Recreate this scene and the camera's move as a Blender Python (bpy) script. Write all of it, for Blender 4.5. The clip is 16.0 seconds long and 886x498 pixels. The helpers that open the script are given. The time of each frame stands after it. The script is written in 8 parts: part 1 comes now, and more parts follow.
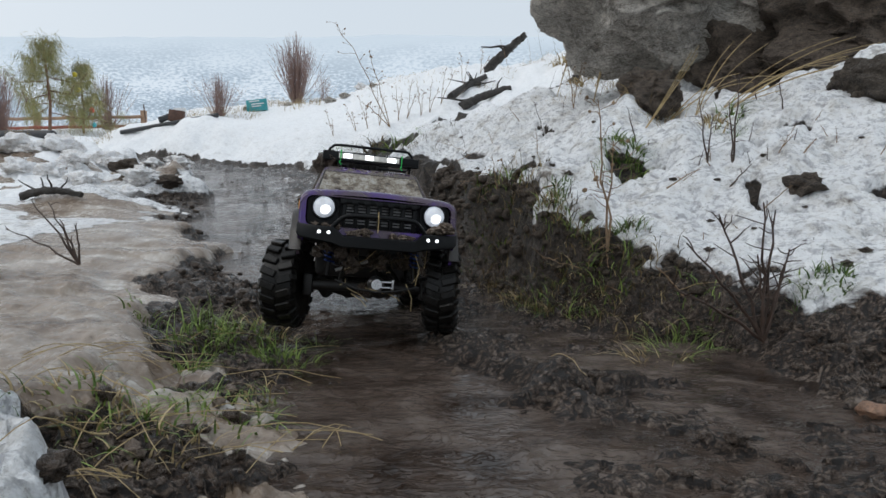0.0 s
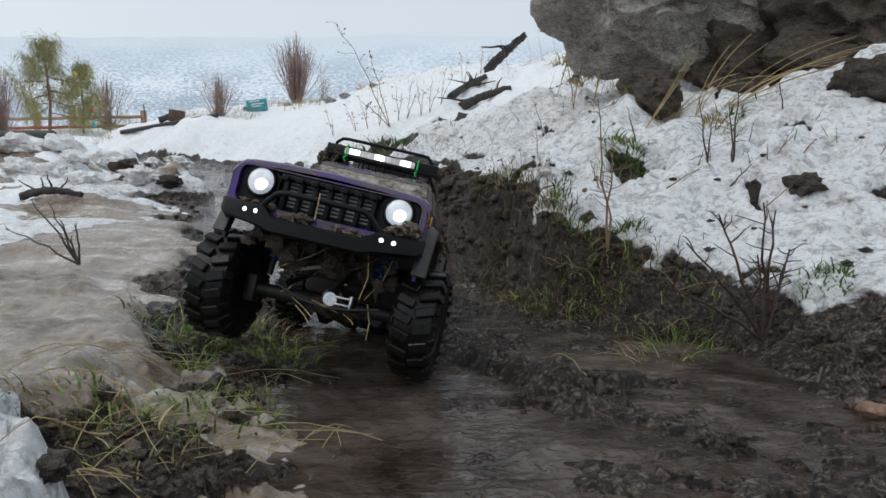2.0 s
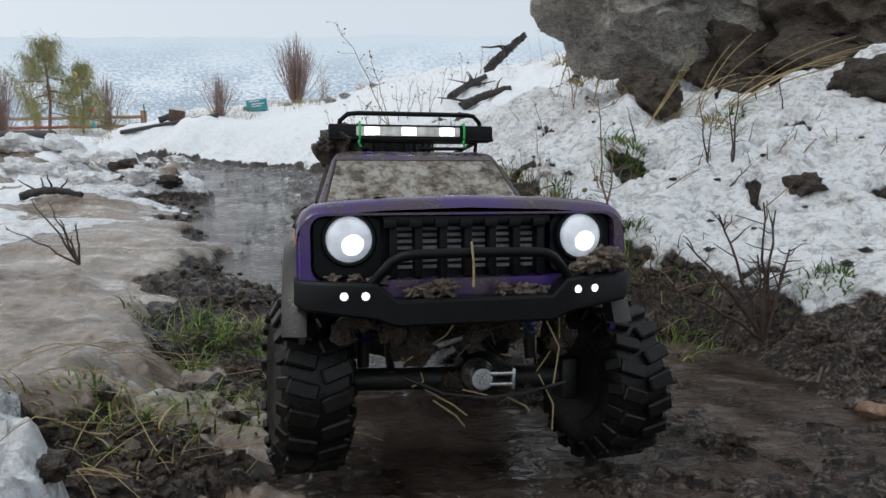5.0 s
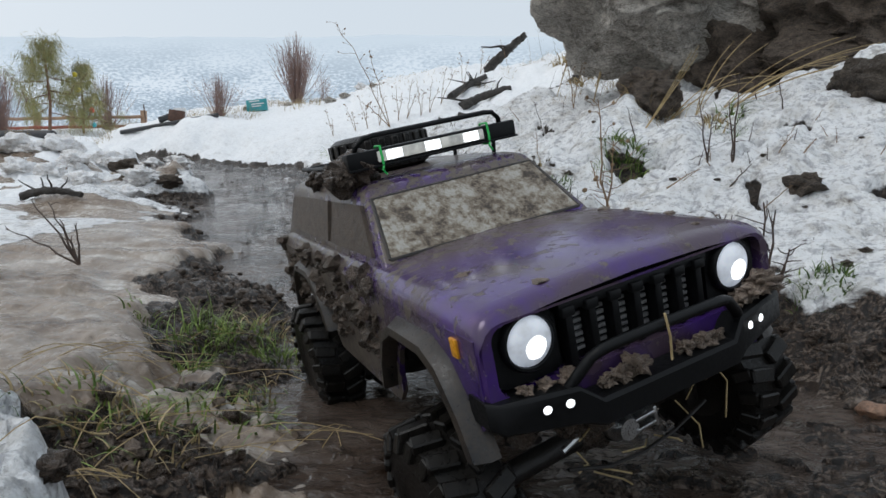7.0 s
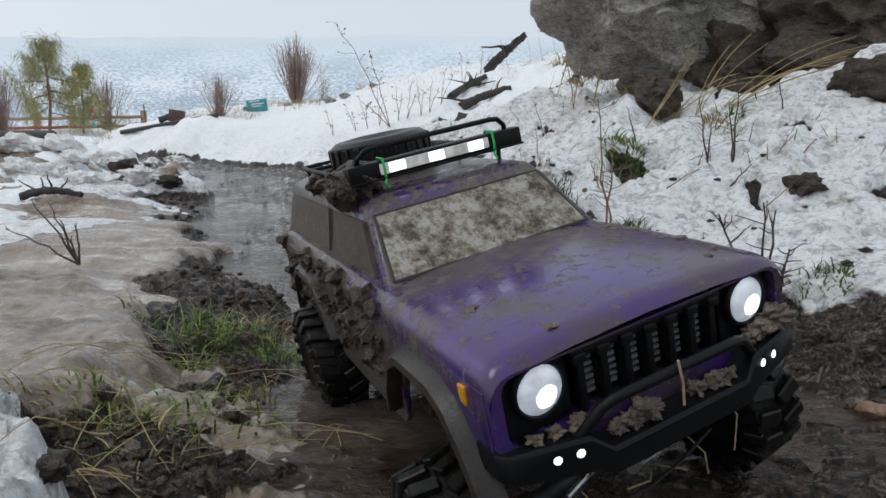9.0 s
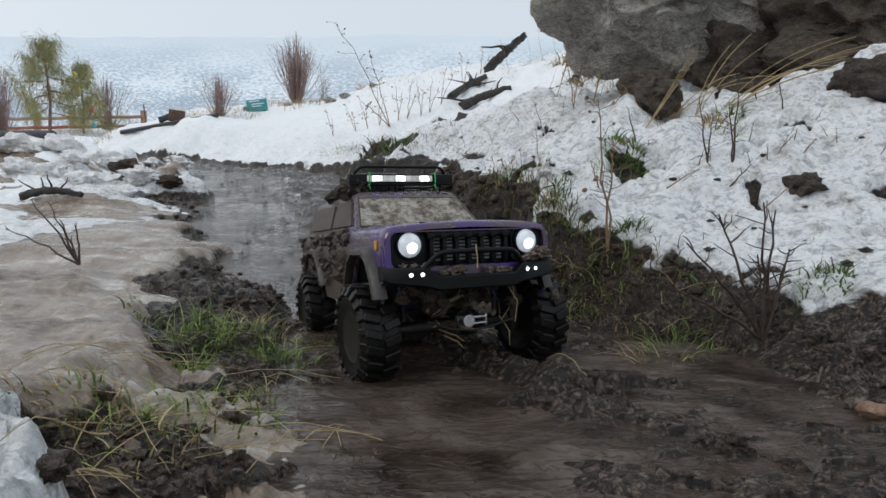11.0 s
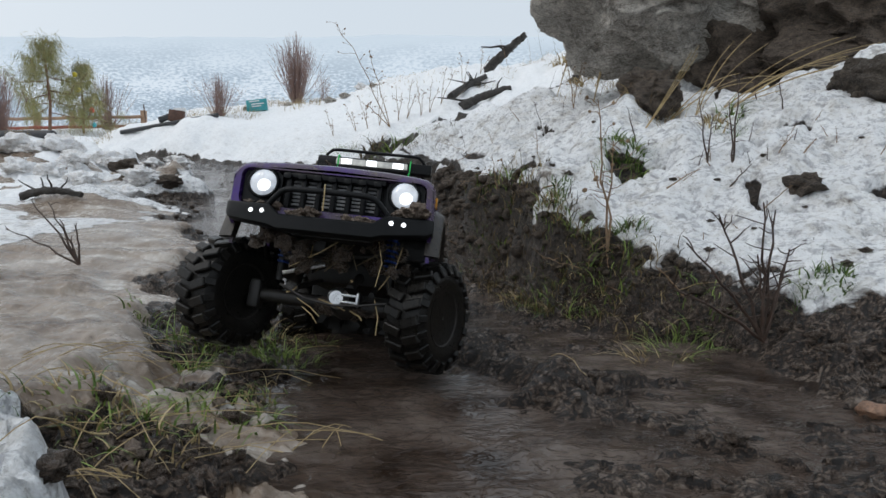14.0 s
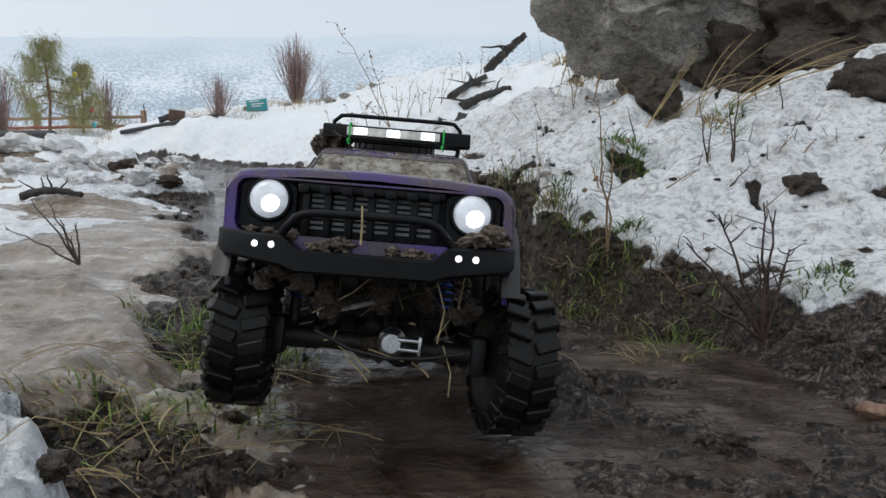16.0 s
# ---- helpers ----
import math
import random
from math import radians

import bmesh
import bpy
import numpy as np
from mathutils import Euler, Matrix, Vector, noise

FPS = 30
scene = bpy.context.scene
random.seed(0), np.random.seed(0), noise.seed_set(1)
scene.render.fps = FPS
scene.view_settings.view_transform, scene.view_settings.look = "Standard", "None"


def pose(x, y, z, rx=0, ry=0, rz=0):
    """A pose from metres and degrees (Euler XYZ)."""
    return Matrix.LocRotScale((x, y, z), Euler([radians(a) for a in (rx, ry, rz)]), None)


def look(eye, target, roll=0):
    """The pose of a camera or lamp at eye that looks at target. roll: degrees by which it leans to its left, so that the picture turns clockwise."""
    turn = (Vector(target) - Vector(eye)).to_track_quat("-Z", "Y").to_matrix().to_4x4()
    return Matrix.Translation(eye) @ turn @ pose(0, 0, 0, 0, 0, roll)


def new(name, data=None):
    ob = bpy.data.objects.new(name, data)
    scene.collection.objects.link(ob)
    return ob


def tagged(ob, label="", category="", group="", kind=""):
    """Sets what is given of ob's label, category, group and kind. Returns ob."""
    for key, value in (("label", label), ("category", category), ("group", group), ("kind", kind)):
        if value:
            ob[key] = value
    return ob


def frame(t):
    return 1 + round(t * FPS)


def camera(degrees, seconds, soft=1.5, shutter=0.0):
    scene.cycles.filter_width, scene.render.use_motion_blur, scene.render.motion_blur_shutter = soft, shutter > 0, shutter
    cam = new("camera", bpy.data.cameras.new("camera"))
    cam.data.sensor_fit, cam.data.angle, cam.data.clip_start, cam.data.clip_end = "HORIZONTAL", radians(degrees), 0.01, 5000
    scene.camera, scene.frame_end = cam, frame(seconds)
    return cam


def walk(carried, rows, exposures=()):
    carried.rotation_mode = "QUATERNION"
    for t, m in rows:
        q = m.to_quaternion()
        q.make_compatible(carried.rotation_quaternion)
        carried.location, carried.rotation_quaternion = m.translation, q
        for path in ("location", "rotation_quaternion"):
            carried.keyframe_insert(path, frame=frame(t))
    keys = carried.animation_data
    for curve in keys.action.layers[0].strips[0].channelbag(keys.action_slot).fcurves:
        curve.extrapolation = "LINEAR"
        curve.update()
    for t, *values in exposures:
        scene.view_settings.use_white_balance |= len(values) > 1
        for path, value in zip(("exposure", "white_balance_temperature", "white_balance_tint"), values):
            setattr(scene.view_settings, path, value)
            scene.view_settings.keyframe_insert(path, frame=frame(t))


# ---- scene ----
cam = camera(71.26, 16.0)
CAM = pose(0, 0, 0.14, 86.0, 0, 0)
walk(cam, [(0, CAM), (16.0, CAM)])
scene.view_settings.exposure = 0.0

# ---- light: bright overcast, snow in the air ----
world = bpy.data.worlds.new("overcast")
scene.world = world
world.use_nodes = True
wt = world.node_tree
wt.nodes.clear()
w_sky = wt.nodes.new("ShaderNodeTexSky")
w_sky.sky_type, w_sky.sun_disc = "NISHITA", False
w_sky.sun_elevation, w_sky.sun_rotation = radians(38), radians(-70)
w_sky.dust_density, w_sky.air_density = 4.0, 1.0
w_mul = wt.nodes.new("ShaderNodeVectorMath")
w_mul.operation = "SCALE"
w_mul.inputs["Scale"].default_value = 0.10
w_mix = wt.nodes.new("ShaderNodeMix")
w_mix.data_type = "RGBA"
w_mix.inputs["Factor"].default_value = 0.86
w_mix.inputs[7].default_value = (0.63, 0.70, 0.765, 1)
w_bg = wt.nodes.new("ShaderNodeBackground")
w_out = wt.nodes.new("ShaderNodeOutputWorld")
wt.links.new(w_sky.outputs[0], w_mul.inputs[0])
wt.links.new(w_mul.outputs[0], w_mix.inputs[6])
wt.links.new(w_mix.outputs[2], w_bg.inputs["Color"])
wt.links.new(w_bg.outputs[0], w_out.inputs["Surface"])
w_bg.inputs["Strength"].default_value = 1.13
sun = new("sun", bpy.data.lights.new("sun", "SUN"))
sun.data.energy, sun.data.angle, sun.data.color = 0.7, radians(25), (1.0, 0.97, 0.93)
sun.matrix_world = look((-2.4, -1.4, 4), (0, 0.8, 0))
# ---- materials ----
def mat_new(name):
    m = bpy.data.materials.new(name)
    m.use_nodes = True
    return m, m.node_tree.nodes, m.node_tree.links, m.node_tree.nodes["Principled BSDF"]


def tex(nodes, links, scale, detail=6.0, rough=0.6, coord="Object", distort=0.0):
    co = nodes.new("ShaderNodeTexCoord")
    n = nodes.new("ShaderNodeTexNoise")
    n.inputs["Scale"].default_value, n.inputs["Detail"].default_value = scale, detail
    n.inputs["Roughness"].default_value, n.inputs["Distortion"].default_value = rough, distort
    links.new(co.outputs[coord], n.inputs["Vector"])
    return n.outputs["Fac"]


def ramp(nodes, links, fac, stops):
    r = nodes.new("ShaderNodeValToRGB")
    e = r.color_ramp.elements
    while len(e) < len(stops):
        e.new(0.5)
    for k, (p, c) in enumerate(stops):
        e[k].position, e[k].color = p, (*c, 1) if len(c) == 3 else c
    links.new(fac, r.inputs[0])
    return r.outputs[0]


def blend(nodes, links, fac, a, b):
    m = nodes.new("ShaderNodeMix")
    m.data_type = "RGBA"
    for sock, v in ((0, fac), (6, a), (7, b)):
        if isinstance(v, (tuple, float, int)):
            m.inputs[sock].default_value = (*v, 1) if isinstance(v, tuple) else v
        else:
            links.new(v, m.inputs[sock])
    return m.outputs[2]


def calc(nodes, links, op, a, b=0.0):
    m = nodes.new("ShaderNodeMath")
    m.operation = op
    m.use_clamp = op in ("MULTIPLY", "ADD", "SUBTRACT")
    for sock, v in ((0, a), (1, b)):
        if isinstance(v, (float, int)):
            m.inputs[sock].default_value = v
        else:
            links.new(v, m.inputs[sock])
    return m.outputs[0]


def relief(nodes, links, bsdf, height, strength, distance):
    b = nodes.new("ShaderNodeBump")
    b.inputs["Strength"].default_value, b.inputs["Distance"].default_value = strength, distance
    links.new(height, b.inputs["Height"])
    links.new(b.outputs[0], bsdf.inputs["Normal"])


def simple(name, c1, c2, scale=60, rough=(0.5, 0.8), metal=0.0, bump=0.3, dist=0.002, spec=0.5):
    m, n, l, b = mat_new(name)
    f = tex(n, l, scale)
    f2 = tex(n, l, scale * 5.3)
    mixed = calc(n, l, "MULTIPLY", calc(n, l, "ADD", f, calc(n, l, "SUBTRACT", f2, 0.35)), 0.9)
    l.new(ramp(n, l, mixed, [(0.3, c1), (0.72, c2)]), b.inputs["Base Color"])
    l.new(ramp(n, l, f2, [(0.3, (rough[0],) * 3), (0.7, (rough[1],) * 3)]), b.inputs["Roughness"])
    b.inputs["Metallic"].default_value, b.inputs["Specular IOR Level"].default_value = metal, spec
    if bump:
        relief(n, l, b, f2, bump, dist)
    return m


def mask_of(nodes, name):
    a = nodes.new("ShaderNodeAttribute")
    a.attribute_name = name
    return a.outputs["Fac"]


def warped(nodes, links, scale, detail, rough, distort, stretch=(1, 1, 1), turn=0.0):
    """Noise drawn out along one direction and smeared."""
    co = nodes.new("ShaderNodeTexCoord")
    mp = nodes.new("ShaderNodeMapping")
    mp.inputs["Scale"].default_value, mp.inputs["Rotation"].default_value = stretch, (0, 0, turn)
    nz = nodes.new("ShaderNodeTexNoise")
    nz.inputs["Scale"].default_value, nz.inputs["Detail"].default_value = scale, detail
    nz.inputs["Roughness"].default_value, nz.inputs["Distortion"].default_value = rough, distort
    links.new(co.outputs["Object"], mp.inputs[0])
    links.new(mp.outputs[0], nz.inputs["Vector"])
    return nz.outputs["Fac"]


def times(nodes, links, fac, a, b):
    m = nodes.new("ShaderNodeMix")
    m.data_type, m.blend_type = "RGBA", "MULTIPLY"
    if isinstance(fac, float):
        m.inputs[0].default_value = fac
    else:
        links.new(fac, m.inputs[0])
    links.new(a, m.inputs[6])
    links.new(b, m.inputs[7])
    return m.outputs[2]


def ground_material():
    m, n, l, b = mat_new("ground")
    fine, mid_n, coarse = tex(n, l, 190, 8, distort=0.8), tex(n, l, 34, 8, 0.65, distort=0.9), tex(n, l, 7, 5)
    smear = warped(n, l, 42, 5, 0.62, 2.2, (1.0, 1.5, 1.0), 0.5)
    # wet mud: crevice shade painted black into the folds, grey-brown on the crests
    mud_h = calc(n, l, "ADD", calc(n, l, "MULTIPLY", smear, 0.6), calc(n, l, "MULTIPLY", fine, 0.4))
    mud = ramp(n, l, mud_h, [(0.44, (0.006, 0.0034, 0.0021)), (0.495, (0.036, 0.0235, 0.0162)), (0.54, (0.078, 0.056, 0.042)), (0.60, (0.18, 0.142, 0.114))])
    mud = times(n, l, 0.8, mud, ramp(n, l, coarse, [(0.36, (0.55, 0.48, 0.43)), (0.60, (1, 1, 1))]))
    # old snow, grainy and dirtied on the bank
    snow = ramp(n, l, mid_n, [(0.28, (0.78, 0.79, 0.81)), (0.54, (0.90, 0.91, 0.92))])
    specks = ramp(n, l, tex(n, l, 120, 9, 0.74), [(0.35, (0.06, 0.045, 0.035)), (0.41, (0.60, 0.57, 0.54)), (0.47, (1, 1, 1))])
    stain = ramp(n, l, tex(n, l, 11, 9, 0.72), [(0.34, (0.30, 0.26, 0.22)), (0.40, (0.80, 0.78, 0.75)), (0.50, (1, 1, 1))])
    pit = ramp(n, l, tex(n, l, 48, 6, 0.7, distort=0.5), [(0.38, (0.55, 0.55, 0.57)), (0.50, (1, 1, 1))])
    dirty = times(n, l, 1.0, times(n, l, 1.0, times(n, l, 0.5, snow, specks), stain), pit)
    snow = blend(n, l, mask_of(n, "dirt"), snow, dirty)
    # brown slush: wet, smooth, in thin shelves
    band = warped(n, l, 5.0, 6, 0.6, 0.6, (0.6, 2.2, 1.0), 0.12)
    slush = ramp(n, l, calc(n, l, "ADD", calc(n, l, "MULTIPLY", band, 0.7), calc(n, l, "MULTIPLY", mid_n, 0.3)),
                 [(0.37, (0.085, 0.053, 0.034)), (0.45, (0.20, 0.148, 0.108)), (0.54, (0.31, 0.258, 0.212)), (0.65, (0.58, 0.55, 0.51))])
    slush = times(n, l, 0.7, slush, ramp(n, l, tex(n, l, 90, 8, 0.7), [(0.34, (0.35, 0.30, 0.26)), (0.43, (1, 1, 1))]))
    litter = ramp(n, l, calc(n, l, "ADD", calc(n, l, "MULTIPLY", mid_n, 0.5), calc(n, l, "MULTIPLY", fine, 0.5)),
                  [(0.40, (0.003, 0.0022, 0.0015)), (0.50, (0.016, 0.011, 0.0065)), (0.62, (0.060, 0.042, 0.025))])
    s_fac = ramp(n, l, calc(n, l, "ADD", mask_of(n, "snow"), calc(n, l, "MULTIPLY", mid_n, 0.5)), [(0.68, (0, 0, 0)), (0.80, (1, 1, 1))])
    d_fac = ramp(n, l, calc(n, l, "ADD", mask_of(n, "slush"), calc(n, l, "MULTIPLY", mid_n, 0.5)), [(0.70, (0, 0, 0)), (0.80, (1, 1, 1))])
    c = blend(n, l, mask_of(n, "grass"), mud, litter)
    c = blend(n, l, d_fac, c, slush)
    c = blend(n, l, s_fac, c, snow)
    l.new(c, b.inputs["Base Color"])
    wet = ramp(n, l, smear, [(0.42, (0.22,) * 3), (0.58, (0.07,) * 3)])
    r = blend(n, l, mask_of(n, "grass"), wet, (0.6, 0.6, 0.6))
    r = blend(n, l, d_fac, r, ramp(n, l, mid_n, [(0.35, (0.10,) * 3), (0.65, (0.34,) * 3)]))
    r = blend(n, l, s_fac, r, (0.8, 0.8, 0.8))
    l.new(r, b.inputs["Roughness"])
    h_snow = calc(n, l, "MULTIPLY", calc(n, l, "ADD", calc(n, l, "MULTIPLY", fine, 0.34), calc(n, l, "MULTIPLY", mid_n, 0.28)), calc(n, l, "ADD", calc(n, l, "MULTIPLY", mask_of(n, "dirt"), 0.8), 0.12))
    h_slush = calc(n, l, "ADD", calc(n, l, "MULTIPLY", mid_n, 0.10), calc(n, l, "MULTIPLY", fine, 0.05))
    h = blend(n, l, d_fac, calc(n, l, "MULTIPLY", mud_h, 0.6), h_slush)
    h = blend(n, l, s_fac, h, h_snow)
    relief(n, l, b, h, 1.0, 0.02)
    return m


def water_material():
    m, n, l, b = mat_new("muddy_water")
    thick = warped(n, l, 5, 6, 0.62, 1.0, (1.0, 1.3, 1.0), 0.4)
    l.new(ramp(n, l, thick, [(0.36, (0.020, 0.0118, 0.0075)), (0.48, (0.064, 0.046, 0.036)), (0.62, (0.125, 0.099, 0.083))]), b.inputs["Base Color"])
    b.inputs["IOR"].default_value = 1.36
    wave = warped(n, l, 22, 4, 0.55, 1.6, (1.0, 1.7, 1.0), 0.25)
    edge = ramp(n, l, warped(n, l, 20, 3, 0.5, 1.8, (1.0, 1.3, 1.0), 0.35), [(0.43, (0.0,) * 3), (0.48, (0.45,) * 3), (0.54, (0.5,) * 3), (0.58, (1.0,) * 3)])
    scum = ramp(n, l, warped(n, l, 75, 5, 0.65, 1.4, (1.0, 1.6, 1.0), 0.3), [(0.55, (0.0,) * 3), (0.60, (1.0,) * 3)])
    l.new(blend(n, l, scum, (0.03, 0.03, 0.03), (0.14, 0.14, 0.14)), b.inputs["Roughness"])
    h = calc(n, l, "ADD", calc(n, l, "ADD", calc(n, l, "MULTIPLY", wave, 0.4), calc(n, l, "MULTIPLY", edge, 0.45)), calc(n, l, "MULTIPLY", scum, 0.10))
    relief(n, l, b, h, 1.0, 0.005)
    return m


M_GROUND, M_WATER = ground_material(), water_material()
# ---- terrain: one height field, metres ----
def hash2(ix, iy, seed):
    n = (ix.astype(np.int64) * 374761393 + iy.astype(np.int64) * 668265263 + seed * 1442695041) & 0xFFFFFFFF
    n = ((n ^ (n >> 13)) * 1274126177) & 0xFFFFFFFF
    n = ((n ^ (n >> 15)) * 2246822519) & 0xFFFFFFFF
    return ((n ^ (n >> 16)) & 0xFFFF) / 65535.0


def vnoise(x, y, seed):
    ix, iy = np.floor(x), np.floor(y)
    fx, fy = x - ix, y - iy
    fx, fy = fx ** 3 * (fx * (fx * 6 - 15) + 10), fy ** 3 * (fy * (fy * 6 - 15) + 10)
    a, b = hash2(ix, iy, seed), hash2(ix + 1, iy, seed)
    c, d = hash2(ix, iy + 1, seed), hash2(ix + 1, iy + 1, seed)
    return (a + (b - a) * fx) * (1 - fy) + (c + (d - c) * fx) * fy


def fbm(x, y, octaves=4, seed=1, gain=0.5):
    """About -1 to 1."""
    total, amp, norm = 0.0, 1.0, 0.0
    for k in range(octaves):
        total = total + amp * (2 * vnoise(x, y, seed + 17 * k) - 1)
        norm += amp
        amp *= gain
        x, y = 1.6 * x + 1.2 * y + 5.3, -1.2 * x + 1.6 * y + 9.1
    return total / norm * 1.6


def sm(a, b, v):
    t = np.clip((v - a) / (b - a), 0, 1)
    return t * t * (3 - 2 * t)


def mid(y):
    """The middle of the rutted track."""
    return 0.10 - 0.33 * np.minimum(y, 3.4) - 1.5 * np.maximum(y - 3.4, 0)


def grade(y):
    """The track climbs away from the pool, and the hill ends behind its crest."""
    up = 0.14 * 0.12 * np.log1p(np.exp(np.clip((y - 1.02) / 0.12, -30, 30)) ) if np.ndim(y) == 0 else 0.14 * 0.12 * np.logaddexp(0, (y - 1.02) / 0.12)
    return up


WATER = -0.022


UNIT = 1.27  # one unit of the plan, in metres


def terrain(x, y):
    z, snow, slush, grass = plan(np.asarray(x, float) / UNIT, np.asarray(y, float) / UNIT)
    return 0.14 + UNIT * (z - 0.14), snow, slush, grass


BARE = ((0.316, 1.084, 0.055, 0.045), (-0.287, 3.368, 0.185, 0.172), (0.638, 3.529, 0.161, 0.25), (0.137, 4.223, 0.174, 0.25), (0.221, 0.872, 0.032, 0.019))


def plan(x, y):
    """Height, and how much of the top is clean snow, dirty slush and litter of grass (0 to 1)."""
    yc = np.minimum(y, 14.0)
    u = x - mid(yc)
    us = np.minimum(x - 0.10 + 0.33 * yc, u)
    wob = 0.05 * fbm(x * 4 + 3, y * 4, 3, 5) * np.clip(y, 0.4, 3) + 0.02 * fbm(x * 16, y * 16, 2, 6)
    ur = 0.20 + 0.11 * yc + wob + 0.20 * sm(1.0, 0.55, y) + 0.012 * fbm(x * 26, y * 26, 3, 7) * sm(2.4, 1.4, y)
    ul = -(0.10 + 0.095 * yc) + wob * 1.3 + 0.09 * np.exp(-((y - 1.55) / 0.22) ** 2)
    base = grade(yc)
    z = base + WATER
    # churned mud of the track, with ruts under water
    near = np.clip(1.4 - y * 0.12, 0.4, 1.2)
    churn = fbm(x * 11, y * 11, 5, 11, 0.55)
    wx, wy = x + 0.014 * fbm(x * 19, y * 19, 2, 71), y + 0.014 * fbm(x * 19, y * 19, 2, 72)
    fold = (1 - np.abs(fbm(wx * 12, wy * 19, 3, 12, 0.5))) ** 2
    crumb = (1 - np.abs(fbm(wx * 34, wy * 48, 2, 13))) ** 2
    plates = sm(-0.02, 0.10, fbm(wx * 10, wy * 15, 4, 77, 0.6)) + 0.7 * sm(0.02, 0.12, fbm(wx * 27, wy * 40, 3, 78, 0.55))
    mud = -0.011 + 0.009 * churn + 0.006 * plates + 0.007 * fold + 0.0022 * crumb + 0.0004 * fbm(x * 130, y * 130, 2, 10) - 0.0075 * sm(0.95, 0.7, y) * sm(0.02, 0.10, u)
    rut = 0.020 * np.exp(-((u - 0.02 - 0.05 * fbm(y * 2.2, x * 0, 2, 14)) / 0.11) ** 2) * sm(2.0, 1.2, y)
    rut = rut + 0.05 * np.exp(-((u + 0.0 + 0.06 * yc) / (0.05 + 0.06 * yc)) ** 2) * sm(0.9, 1.4, y) * sm(7, 4, y)
    bar = x - 0.48 * (0.75 - y)
    hump = (0.013 + 0.010 * fbm(x * 20, y * 20, 3, 17)) * np.exp(-(bar / 0.05) ** 2) * sm(0.42, 0.52, y) * sm(0.86, 0.77, y)
    mud = (mud - rut + hump) * near
    iced = sm(0.0, -0.05 - 0.02 * yc, u - ul) * sm(-0.02, 0.03, y - 0.37 - 0.8 * (x + 0.25) - 0.03 * fbm(x * 14, y * 14, 3, 18))
    mud = mud * (1 - 0.97 * iced) * (1 - 0.8 * sm(0.05, 0.18, u - ur))
    # mud shoulder by the pool
    sh = sm(0.20, 0.60, x) * sm(0.95, 0.6, y)
    mud = mud + 0.026 * sh + 0.008 * sh * fbm(x * 14, y * 14, 4, 15)
    left_apron = sm(0.02, -0.10, u) * sm(1.6, 0.8, y)
    mud = mud + left_apron * (0.012 + 0.008 * fbm(x * 18, y * 18, 4, 16))
    # lumpy mud thrown up between the water and the ice
    lip = -0.03 - 0.065 * np.maximum(yc - 0.8, 0) + 0.02 * fbm(x * 13, y * 13, 3, 73)
    left_bank = sm(0.02 + 0.015 * yc, -0.02, u - lip) * sm(0.75, 1.0, y) * sm(4.6, 3.2, y)
    mud = mud + (1 - iced) * left_bank * (0.004 + 0.009 * np.minimum(yc, 2.5) + 0.008 * fold + 0.003 * crumb)
    z = z + mud
    # left: shelf of dirty ice
    shelf = iced
    du = np.maximum(ul - u, 0)
    layer = fbm(x * 2.6 + 0.8 * y, y * 5.5, 2, 19) 
    stair = layer + 0.10 * np.sin(layer * 14 + 1.5 * fbm(x * 7, y * 7, 2, 74))
    z = z + shelf * (0.022 + 0.020 * stair + 0.03 * np.minimum(du, 2.0) + 0.0016 * fbm(x * 9 + 4 * y, y * 22, 3, 20))
    chunk = sm(1.7, 2.3, y) * sm(8, 5, y) * sm(0.0, -0.2, u - ul)
    z = z + chunk * (0.10 * np.clip(fbm(x * 2.6, y * 2.2, 4, 21) + 0.25, 0, 1) ** 0.7 + 0.03 * fbm(x * 9, y * 9, 3, 22))
    snow_left = shelf * sm(0.95, 1.45, y + 0.25 * fbm(x * 5, y * 5, 3, 23)) * sm(-0.35, 0.15, fbm(x * 3, y * 5, 3, 24) + 0.25)
    # right: cut bank, then the snow slope
    near_r = sm(0.55, 1.15, y)
    step_h = (0.02 + 0.115 * near_r) * sm(4.5, 1.8, y) + 0.02
    w = 0.16 - 0.11 * near_r
    step = sm(0, 1, (u - ur) / w)
    dr = np.maximum(u - ur - 0.02, 0)
    rise = (0.10 + 0.20 * sm(0.6, 1.4, y) + 0.10 * sm(2.0, 5.0, y))
    big = fbm(x * 3.3, y * 3.3, 4, 31)
    z = z + step * step_h + rise * np.minimum(np.maximum(us - ur - 0.02, 0), 3.2) * sm(-4.2, -2.4, x)
    z = z + 0.45 * sm(3.0, 6.6, y) * sm(1.0, -0.8, x) * sm(0.0, 0.8, u - ur) * sm(-3.9, -2.3, x)
    bank = sm(0.0, 0.12, dr)
    pillow = fbm(x * 8, y * 8, 4, 32)
    z = z + bank * near_r * (0.035 * big + 0.034 * pillow - 0.012 * np.abs(fbm(x * 14, y * 14, 4, 33))) * sm(6, 2.5, y)
    z = z + sm(2.5, 6, y) * bank * 0.10 * fbm(x * 0.9, y * 0.9, 3, 34)
    patch = fbm(x * 4.5 + 7, y * 4.5, 4, 35)
    bare = np.maximum(0.0 * sm(0.66, 0.76, patch), 0.9 * sm(0.80, 0.90, fbm(x * 13 + 2, y * 13, 3, 38))) * sm(5, 2, y)
    edge = sm(0.02, 0.10, dr + 0.05 * fbm(x * 12, y * 12, 3, 36) - 0.04 * (1 - near_r))
